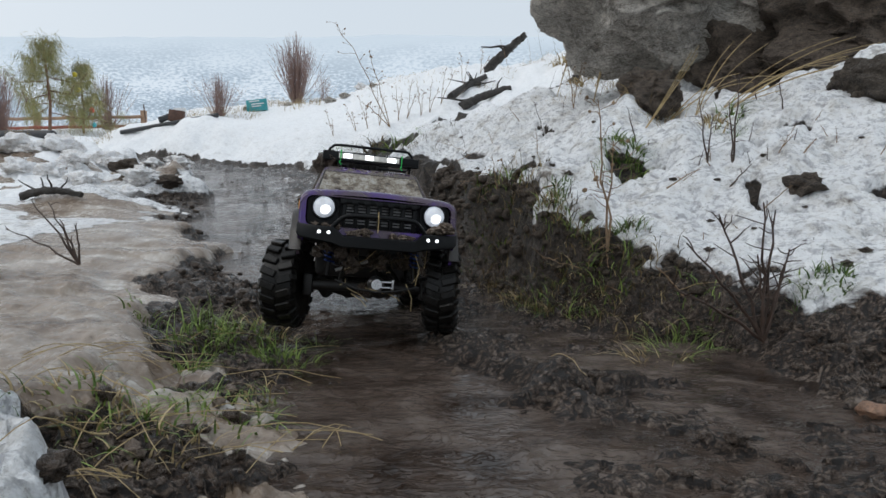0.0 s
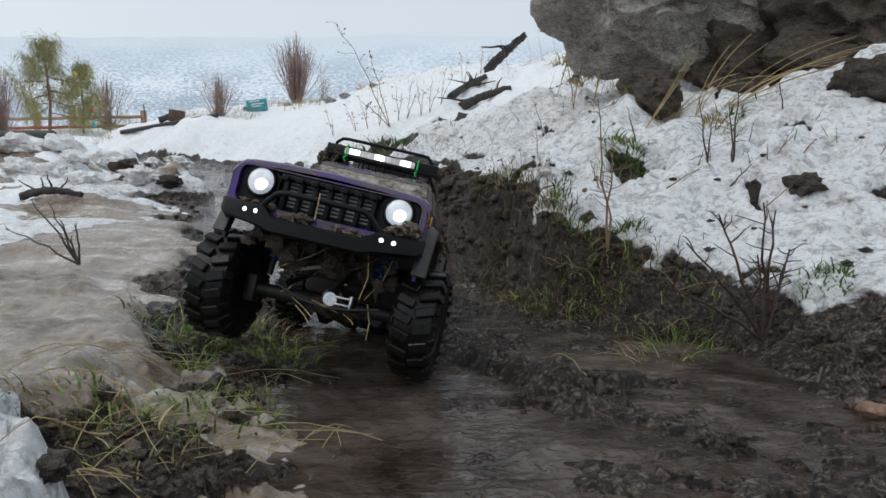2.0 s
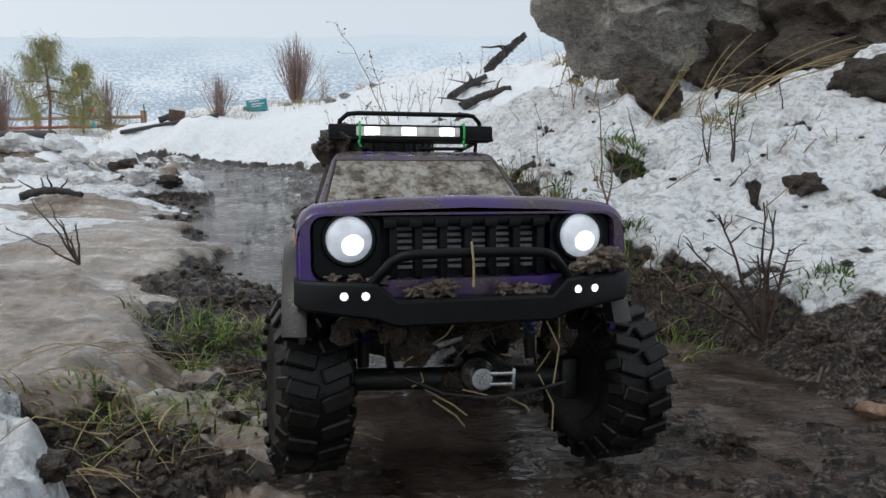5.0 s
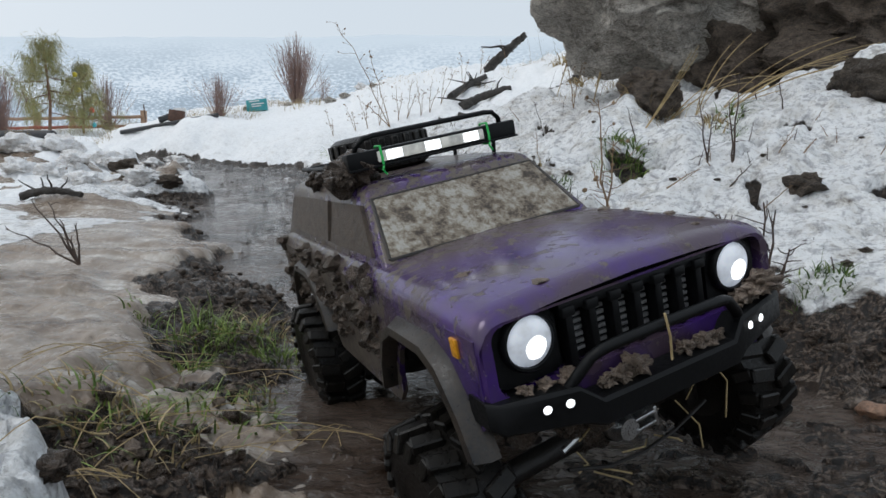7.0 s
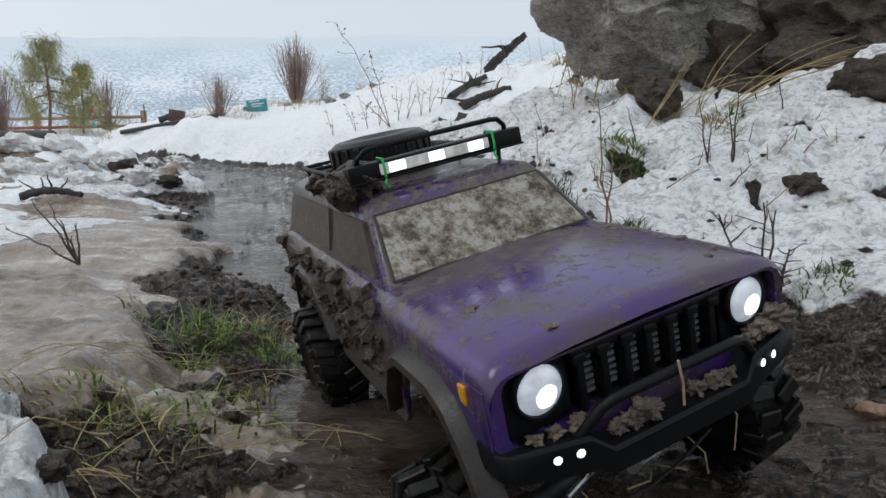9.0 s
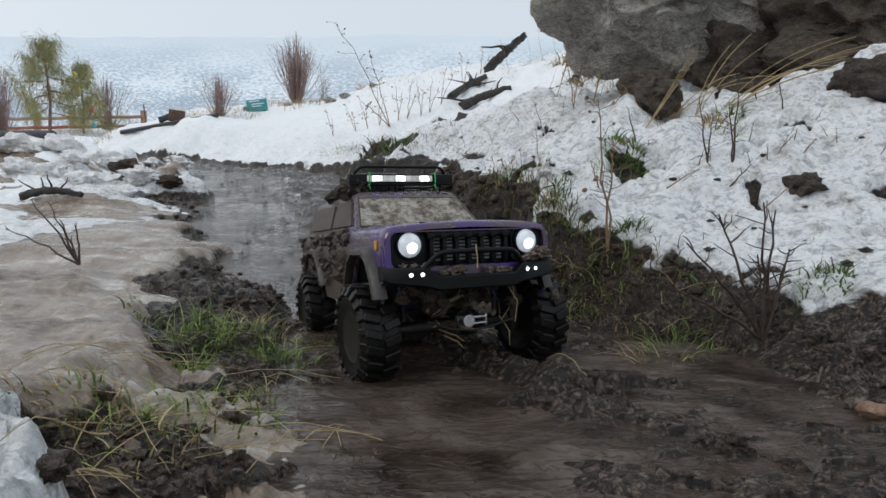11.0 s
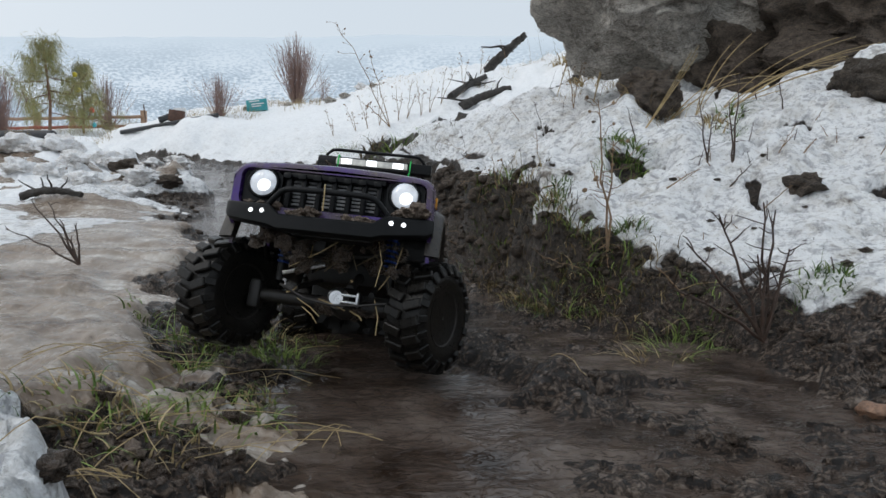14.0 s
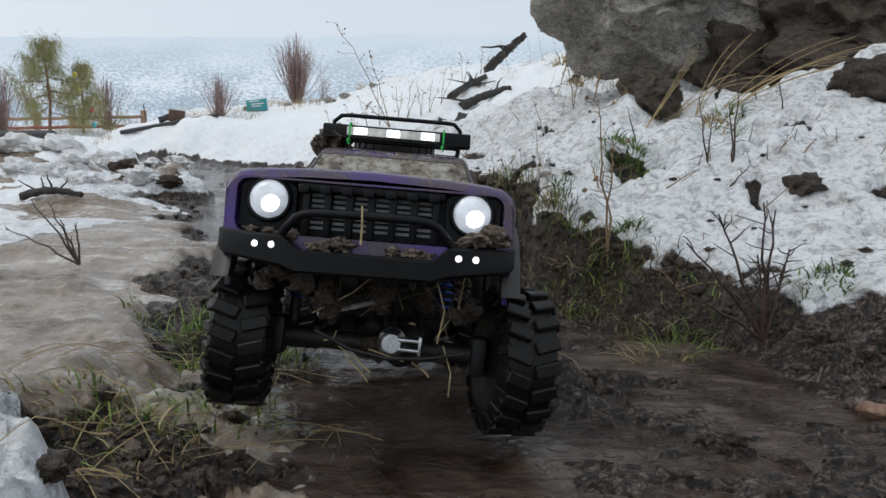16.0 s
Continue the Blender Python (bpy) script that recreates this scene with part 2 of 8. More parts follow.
    # earth showing through the snow, and grubby hollows
    for cx, cy, rx, ry in BARE:
        q = ((x - cx) / rx) ** 2 + ((y - cy) / ry) ** 2 + 0.9 * fbm(x * 17, y * 17, 4, 75)
        bare = np.maximum(bare, sm(1.15, 0.75, q))
    snow_right = edge * (1 - bare)
    front = sm(0.40, 0.60, y + 0.10 * fbm(x * 8, y * 8, 3, 37) - 0.05 * sm(0.3, 0.6, x))
    snow_right = snow_right * front
    snow = np.maximum(snow_left, snow_right)
    z = z + 0.012 * snow_right * sm(0.2, 0.7, snow_right)
    # near lump of snow beside the lens
    lump = sm(0.0, -0.045, x + 0.178 + 0.95 * (y - 0.28) + 0.02 * fbm(x * 16, y * 16, 3, 40)) * sm(0.52, 0.40, y) * sm(0.05, 0.2, y) * sm(-1.0, -0.6, x + 0.15 * fbm(x * 3, y * 3, 2, 42))
    z = z + lump * (0.064 + 0.006 * fbm(x * 25, y * 25, 3, 41))
    snow = np.maximum(snow, sm(0.25, 0.5, lump))
    # the far side: snow field by the track, crest, valley
    far = sm(5.5, 7.0, y + 0.4 * fbm(x, y, 2, 43)) * sm(-0.2, 0.2, u - ul - 0.3)
    snow = np.maximum(snow, far * 0.95)
    crest = np.maximum(y - 6.6 - 0.85 * np.clip(-x - 0.6, 0, 8), 0)
    z = z - 0.5 * crest ** 2 / (crest + 1.2) * sm(80, 30, y)
    z = np.where(y > 30, np.maximum(z, -14.0), z)
    snow = np.maximum(snow, sm(10, 12, y))
    # behind the lens the ground runs on
    z = np.where(y < 0.2, z - 0.25 * np.clip(0.2 - y, 0, 0.5), z)
    slush = np.maximum(shelf * (1 - snow_left), 0.8 * left_apron * sm(0.05, 0.4, fbm(x * 11, y * 11, 3, 44)) * sm(0.75, 0.5, y))
    grass = np.clip(step * (1 - edge) * near_r * 1.0 + bare * bank * 0.8, 0, 1)
    z = z - 0.015 * bare * bank + bare * bank * 0.02 * fbm(x * 30, y * 30, 3, 76)
    return z, np.clip(snow, 0, 1), np.clip(slush, 0, 1), np.clip(grass, 0, 1)


def gz(x, y):
    return float(terrain(np.array([x]), np.array([y]))[0][0])


def grid_axes():
    rows = np.concatenate([-np.geomspace(40, 0.05, 110), np.linspace(-0.04, 0.16, 12), np.geomspace(0.17, 0.34, 50), np.geomspace(0.342, 1.3, 420), np.geomspace(1.305, 16, 330), np.geomspace(16.4, 4000, 70)])
    dense = np.linspace(-1, 1, 561)
    side = np.geomspace(1.01, 8, 40)
    return rows, np.concatenate([-side[::-1], dense, side])


# ---- ground, one sheet to the horizon ----
def build_ground():
    rows, s = grid_axes()
    half = np.where(rows > 0, 0.86 * rows + 0.06, 0.06 + 0.8 * -rows)
    over = np.maximum(np.abs(s) - 1, 0) / 7
    x = (half[:, None] * np.clip(s, -1, 1)[None, :] + np.sign(s)[None, :] * over[None, :] ** 1.6 * np.maximum(14, 6 * half)[:, None]).ravel()
    y = np.repeat(rows, len(s))
    z, snow, slush, grass = terrain(x, y)
    nr, nc = len(rows), len(s)
    me = bpy.data.meshes.new("ground")
    idx = np.arange(nr * nc).reshape(nr, nc)
    quads = np.stack([idx[:-1, :-1], idx[:-1, 1:], idx[1:, 1:], idx[1:, :-1]], -1).reshape(-1, 4)
    me.vertices.add(nr * nc)
    me.vertices.foreach_set("co", np.stack([x, y, z], -1).astype(np.float32).ravel())
    me.loops.add(quads.size)
    me.loops.foreach_set("vertex_index", quads.astype(np.int32).ravel())
    me.polygons.add(len(quads))
    me.polygons.foreach_set("loop_start", np.arange(0, quads.size, 4, dtype=np.int32))
    me.polygons.foreach_set("loop_total", np.full(len(quads), 4, dtype=np.int32))
    me.polygons.foreach_set("use_smooth", np.ones(len(quads), dtype=bool))
    for name, v in (("snow", snow), ("slush", slush), ("grass", grass), ("dirt", sm(6.5, 3.5, y) * sm(-1.2, -0.5, x + 0.33 * y) * 0.85 + 0.15)):
        me.attributes.new(name, "FLOAT", "POINT").data.foreach_set("value", v.astype(np.float32))
    me.update(calc_edges=True)
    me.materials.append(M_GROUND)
    return tagged(new("ground", me), "muddy rutted track with slush shelf and snowy banks", "ground", kind="structure")


def build_water():
    """Muddy water that stands in the pool and trickles down the ruts."""
    rows = np.concatenate([np.linspace(0.12, 1.0, 240), np.geomspace(1.005, 6.0, 160)])
    k = np.linspace(-1, 1, 181)
    y = np.repeat(rows, len(k))
    wl, wr = 0.22 + 0.10 * rows, 0.30 + 0.09 * rows + 0.35 * sm(1.0, 0.55, rows)
    x = (mid(rows)[:, None] + np.where(k < 0, k * wl[:, None], k * wr[:, None])).ravel()
    z = WATER + grade(y) - 0.0065 + 0.0012 * fbm(x * 7, y * 7, 2, 51) + 0.0024 * sm(1.3, 0.8, y) * ((1 - np.abs(fbm(x * 15 + 0.3 * fbm(x * 9, y * 9, 2, 53), y * 26, 3, 52))) ** 3 - 0.3)
    x, y, z = x * UNIT, y * UNIT, 0.14 + UNIT * (z - 0.14)
    nr, nc = len(rows), len(k)
    idx = np.arange(nr * nc).reshape(nr, nc)
    quads = np.stack([idx[:-1, :-1], idx[:-1, 1:], idx[1:, 1:], idx[1:, :-1]], -1).reshape(-1, 4)
    me = bpy.data.meshes.new("water")
    me.from_pydata(np.stack([x, y, z], -1).tolist(), [], quads.tolist())
    for p in me.polygons:
        p.use_smooth = True
    me.materials.append(M_WATER)
    return tagged(new("water", me), "brown muddy meltwater standing in the ruts", "water", kind="structure")


build_ground()
build_water()


# ---- mesh helpers ----
def part(name, bm, material, parent=None, label="", smooth=True, sharp=38):
    bmesh.ops.recalc_face_normals(bm, faces=bm.faces)
    me = bpy.data.meshes.new(name)
    bm.to_mesh(me)
    bm.free()
    me.materials.append(material)
    if smooth:
        for p in me.polygons:
            p.use_smooth = True
        me.set_sharp_from_angle(angle=radians(sharp))
    ob = new(name, me)
    ob.parent = parent
    return tagged(ob, label)


def thing(name, at, label, category, group="", rz=0.0):
    ob = new(name)
    ob.empty_display_size = 0.02
    ob.matrix_basis = pose(*at, 0, 0, rz)
    return tagged(ob, label, category, group)


def box(bm, c, size, bevel=0.0, turn=None, seg=2):
    m = Matrix.Translation(c) @ (turn or Matrix()) @ Matrix.Diagonal((*size, 1))
    r = bmesh.ops.create_cube(bm, size=1, matrix=m)
    if bevel:
        edges = {e for v in r["verts"] for e in v.link_edges}
        bmesh.ops.bevel(bm, geom=list(edges), offset=bevel, segments=seg, profile=0.5, affect="EDGES")


def loft(bm, rings, caps=True, closed=True):
    vs = [[bm.verts.new(p) for p in r] for r in rings]
    n = len(rings[0])
    for a, b in zip(vs, vs[1:]):
        for k in range(n if closed else n - 1):
            bm.faces.new((a[k], a[(k + 1) % n], b[(k + 1) % n], b[k]))
    if caps and closed:
        bm.faces.new(vs[0][::-1])
        bm.faces.new(vs[-1])


def tube(bm, pts, r, seg=8, r_end=None):
    pts = [Vector(p) for p in pts]
    rings, side = [], None
    for k, p in enumerate(pts):
        d = (pts[min(k + 1, len(pts) - 1)] - pts[max(k - 1, 0)]).normalized()
        if side is None:
            side = d.orthogonal().normalized()
        side = (side - d * side.dot(d)).normalized()
        up = d.cross(side)
        rr = r if r_end is None else r + (r_end - r) * k / (len(pts) - 1)
        rings.append([p + rr * (math.cos(a) * side + math.sin(a) * up) for a in [2 * math.pi * j / seg for j in range(seg)]])
    loft(bm, rings)


def lathe(bm, profile, seg=32, m=None):
    """profile: (radius, height along local y)."""
    m = m or Matrix()
    rings = [[m @ Vector((r * math.cos(2 * math.pi * j / seg), h, r * math.sin(2 * math.pi * j / seg))) for j in range(seg)] for r, h in profile]
    loft(bm, rings)


def rrect(w0, w1, z0, z1, r, x, seg=4):
    """Rounded rectangle in the plane x: y from w0 to w1, z from z0 to z1."""
    out = []
    for cy, cz, a0 in ((w1 - r, z1 - r, 0), (w0 + r, z1 - r, 90), (w0 + r, z0 + r, 180), (w1 - r, z0 + r, 270)):
        for k in range(seg + 1):
            a = radians(a0 + 90 * k / seg)
            out.append((x, cy + r * math.cos(a), cz + r * math.sin(a)))
    return out


def clod(bm, c, r, seed, rough=0.45, flat=0.8, sub=3):
    """A lump of mud, slush or stone."""
    g = bmesh.ops.create_icosphere(bm, subdivisions=sub, radius=1.0)
    for v in g["verts"]:
        d = v.co.normalized()
        k = 1 + rough * (noise.noise(d * 1.6 + Vector((seed * 3.1, seed, 0))) + 0.5 * noise.noise(d * 4 + Vector((seed, 0, seed * 2.0))) + (0.28 * noise.noise(d * 9 + Vector((0, seed, seed))) if sub > 2 else 0.0))
        v.co = Vector(c) + Vector((d.x * r * k, d.y * r * k, d.z * r * k * flat))


# ---- materials of the model car ----
def paint_material():
    m, n, l, b = mat_new("purple_paint_muddy")
    co = n.new("ShaderNodeTexCoord")
    xyz = n.new("ShaderNodeSeparateXYZ")
    l.new(co.outputs["Object"], xyz.inputs[0])
    back = n.new("ShaderNodeMapRange")
    back.inputs[1].default_value, back.inputs[2].default_value = 0.02, -0.34
    back.inputs[3].default_value, back.inputs[4].default_value = 0.0, 0.25
    l.new(xyz.outputs["X"], back.inputs[0])
    spat, film, fine = tex(n, l, 75, 9, 0.74), tex(n, l, 14, 4, 0.6), tex(n, l, 300, 3)
    low = n.new("ShaderNodeMapRange")
    low.inputs[1].default_value, low.inputs[2].default_value = 0.022, -0.05
    low.inputs[3].default_value, low.inputs[4].default_value = 0.0, 0.45
    l.new(xyz.outputs["Z"], low.inputs[0])
    rear_low = calc(n, l, "MULTIPLY", low.outputs[0], back.outputs[0])
    amount = calc(n, l, "ADD", calc(n, l, "ADD", spat, calc(n, l, "MULTIPLY", back.outputs[0], 0.75)), rear_low)
    fac = ramp(n, l, amount, [(0.605, (0, 0, 0)), (0.645, (1, 1, 1))])
    thin = ramp(n, l, calc(n, l, "ADD", film, calc(n, l, "MULTIPLY", back.outputs[0], 0.4)), [(0.38, (0.16,) * 3), (0.58, (0.86,) * 3)])
    mudc = ramp(n, l, spat, [(0.35, (0.045, 0.034, 0.027)), (0.75, (0.17, 0.14, 0.115))])
    c = blend(n, l, thin, (0.060, 0.019, 0.21), (0.080, 0.056, 0.056))
    c = blend(n, l, fac, c, mudc)
    l.new(c, b.inputs["Base Color"])
    l.new(blend(n, l, fac, ramp(n, l, film, [(0.3, (0.16,) * 3), (0.7, (0.34,) * 3)]), (0.55, 0.55, 0.55)), b.inputs["Roughness"])
    b.inputs["Metallic"].default_value = 0.25
    b.inputs["Coat Weight"].default_value, b.inputs["Coat Roughness"].default_value = 0.35, 0.12
    relief(n, l, b, calc(n, l, "ADD", fac, calc(n, l, "MULTIPLY", fine, 0.25)), 0.5, 0.0015)
    return m


def glass_material():
    m, n, l, b = mat_new("muddy_glass")
    spat, big = tex(n, l, 150, 7, 0.75), tex(n, l, 60, 6, 0.7)
    c = ramp(n, l, calc(n, l, "ADD", calc(n, l, "MULTIPLY", spat, 0.5), calc(n, l, "MULTIPLY", big, 0.5)),
             [(0.42, (0.040, 0.028, 0.019)), (0.47, (0.135, 0.104, 0.074)), (0.52, (0.23, 0.198, 0.152)), (0.58, (0.37, 0.355, 0.32))])
    l.new(c, b.inputs["Base Color"])
    l.new(ramp(n, l, spat, [(0.4, (0.6,) * 3), (0.6, (0.2,) * 3)]), b.inputs["Roughness"])
    relief(n, l, b, spat, 0.3, 0.001)
    return m


def glow_material(name, colour, strength, base=0.8):
    m, n, l, b = mat_new(name)
    b.inputs["Base Color"].default_value = (base, base, base, 1)
    b.inputs["Roughness"].default_value = 0.1
    f = tex(n, l, 90, 3)
    l.new(ramp(n, l, f, [(0.35, tuple(0.35 * c for c in colour)), (0.62, colour)]), b.inputs["Emission Color"])
    b.inputs["Emission Strength"].default_value = strength
    return m


M_PAINT, M_GLASS = paint_material(), glass_material()
M_BLACK = simple("black_plastic", (0.0025, 0.003, 0.0036), (0.0065, 0.0068, 0.0075), 70, (0.3, 0.6), bump=0.15, dist=0.001, spec=0.2)
M_FLARE = simple("muddy_flare", (0.005, 0.006, 0.008), (0.040, 0.031, 0.024), 70, (0.22, 0.6), bump=0.3, dist=0.001)
M_RUBBER = simple("wet_rubber", (0.003, 0.003, 0.003), (0.011, 0.0095, 0.008), 80, (0.2, 0.5), bump=0.3, dist=0.001, spec=0.25)
M_STEEL = simple("scratched_steel", (0.35, 0.35, 0.36), (0.7, 0.7, 0.7), 120, (0.2, 0.5), metal=1.0, bump=0.2, dist=0.0005)
M_RIM = simple("muddy_rim", (0.005, 0.0045, 0.004), (0.024, 0.019, 0.0155), 90, (0.35, 0.7), metal=0.2)
M_WEED_DARK = simple("wet_dead_grass", (0.03, 0.022, 0.01), (0.13, 0.095, 0.05), 60, (0.5, 0.8), bump=0)
M_CAKE = simple("caked_mud", (0.020, 0.0135, 0.0095), (0.125, 0.094, 0.071), 110, (0.3, 0.7), bump=1.0, dist=0.004)
M_FIN = simple("grey_louvre", (0.10, 0.10, 0.105), (0.30, 0.30, 0.30), 120, (0.4, 0.7))
M_DARK = simple("greasy_underside", (0.004, 0.004, 0.004), (0.016, 0.013, 0.011), 90, (0.3, 0.7))
M_MUD = simple("wet_mud", (0.010, 0.0063, 0.0042), (0.105, 0.076, 0.057), 110, (0.12, 0.4), bump=0.9, dist=0.005)
M_SLUSH = simple("brown_slush", (0.045, 0.030, 0.021), (0.22, 0.168, 0.13), 130, (0.2, 0.5), bump=0.8, dist=0.003)
M_BLUE = simple("blue_spring", (0.01, 0.03, 0.15), (0.03, 0.08, 0.35), 90, (0.3, 0.5), metal=0.4)
M_GREEN = simple("green_tie", (0.01, 0.35, 0.06), (0.03, 0.6, 0.12), 90, (0.4, 0.6))
M_AMBER = simple("amber_marker", (0.55, 0.22, 0.01), (0.8, 0.36, 0.02), 90, (0.2, 0.4), bump=0)
M_LAMP = glow_material("headlight_lens", (0.72, 0.82, 1.0), 0.33)
M_BULB = glow_material("headlight_bulb", (0.92, 0.96, 1.0), 2.2)
M_LED = glow_material("led", (0.9, 0.95, 1.0), 3.0)
M_STRIP = glow_material("light_bar_lens", (0.78, 0.80, 0.74), 0.42, 0.3)
M_STRAW = simple("dry_straw", (0.22, 0.15, 0.06), (0.50, 0.38, 0.20), 60, (0.6, 0.9), bump=0)


# ---- the model car ----
def build_tyre(bm):
    prof = [(0.030, -0.019), (0.040, -0.0235), (0.052, -0.0235), (0.0585, -0.020), (0.0595, 0.0), (0.0585, 0.020), (0.052, 0.0235), (0.040, 0.0235), (0.030, 0.019)]
    lathe(bm, prof, 40)


def lug(size, bevel):
    bm = bmesh.new()
    box(bm, (0, 0, 0), size, bevel, None, 1)
    me = bpy.data.meshes.new("tread_block")
    bmesh.ops.recalc_face_normals(bm, faces=bm.faces)
    bm.to_mesh(me)
    bm.free()
    me.materials.append(M_RUBBER)
    return me


LUG, SIDE_LUG = lug((0.0080, 0.021, 0.0105), 0.0012), lug((0.013, 0.005, 0.0085), 0.001)


def build_lugs(hub):
    """Two staggered rows of tread blocks with shoulder blocks."""
    n = 20
    for k in range(n):
        for side, off in ((-1, 0), (1, 0.5)):
            a = 2 * math.pi * (k + off) / n
            for me, m in ((LUG, Matrix.Rotation(-a, 4, "Y") @ Matrix.Translation((0.0605, side * 0.0115, 0)) @ Matrix.Rotation(radians(18 * side), 4, "X")),
                          (SIDE_LUG, Matrix.Rotation(-a - 0.08, 4, "Y") @ Matrix.Translation((0.0555, side * 0.0225, 0)) @ Matrix.Rotation(radians(-28 * side), 4, "Z"))):
                ob = new("tread_block", me)
                ob.parent = hub
                ob.matrix_basis = m


def build_wheel(car, side):
    hub = part("wheel", wheel_rim(side), M_RIM, car, "muddy six-spoke wheel")
    bm = bmesh.new()
    build_tyre(bm)
    part("tyre", bm, M_RUBBER, hub, "wet black knobbly tyre")
    build_lugs(hub)
    bm = bmesh.new()
    lathe(bm, [(0.004, side * 0.010), (0.0045, side * 0.017), (0.002, side * 0.019)], 12)
    part("hub_nut", bm, M_STEEL, hub)
    return hub


def wheel_rim(side):
    bm = bmesh.new()
    lathe(bm, [(0.031, -0.020), (0.033, -0.021), (0.033, 0.021), (0.031, 0.020), (0.029, 0.0), (0.031, -0.0199)], 36)
    lathe(bm, [(0.0295, side * 0.006), (0.012, side * 0.011), (0.010, side * 0.015), (0.001, side * 0.015)], 24)
    for k in range(6):
        turn = Matrix.Rotation(k * math.pi / 3, 4, "Y") @ Matrix.Translation((0.021, side * 0.012, 0))
        box(bm, (0, 0, 0), (0.019, 0.005, 0.0075), 0.0012, turn, 1)
    return bm


def side_panel(y0, y1):
    """A flank with both wheel arches cut out of its lower edge."""
    bm = bmesh.new()
    def arch(cx, r, z0):
        return [(cx + r * math.cos(a), z0 + r * 0.92 * math.sin(a)) for a in [math.pi * k / 10 for k in range(11)]]
    outline = [(0.0, 0.010), (0.0, -0.040), (-0.010, -0.046)]
    outline += arch(-0.080, 0.066, -0.068)[0:]
    outline += [(-0.158, -0.080), (-0.327, -0.080)] + arch(-0.405, 0.066, -0.068) + [(-0.50, -0.060), (-0.548, -0.048), (-0.552, 0.010)]
    a = [bm.verts.new((x, y0, z)) for x, z in outline]
    b = [bm.verts.new((x, y1, z)) for x, z in outline]
    bm.faces.new(a)
    bm.faces.new(b[::-1])
    n = len(outline)
    for k in range(n):
        bm.faces.new((a[k], a[(k + 1) % n], b[(k + 1) % n], b[k]))
    return bm


def hood_ring(x, drop, grow=0.0):
    w = 0.1105 + grow
    pts = [(w, 0.006), (w - 0.0008, 0.013), (w - 0.004, 0.0185), (w - 0.010, 0.0225), (w - 0.022, 0.0245), (0.055, 0.027), (0.0, 0.0285)]
    pts = pts + [(-y, z) for y, z in pts[-2::-1]]
    return [(x, y * (1 - drop * 0.4), z - drop) for y, z in pts]


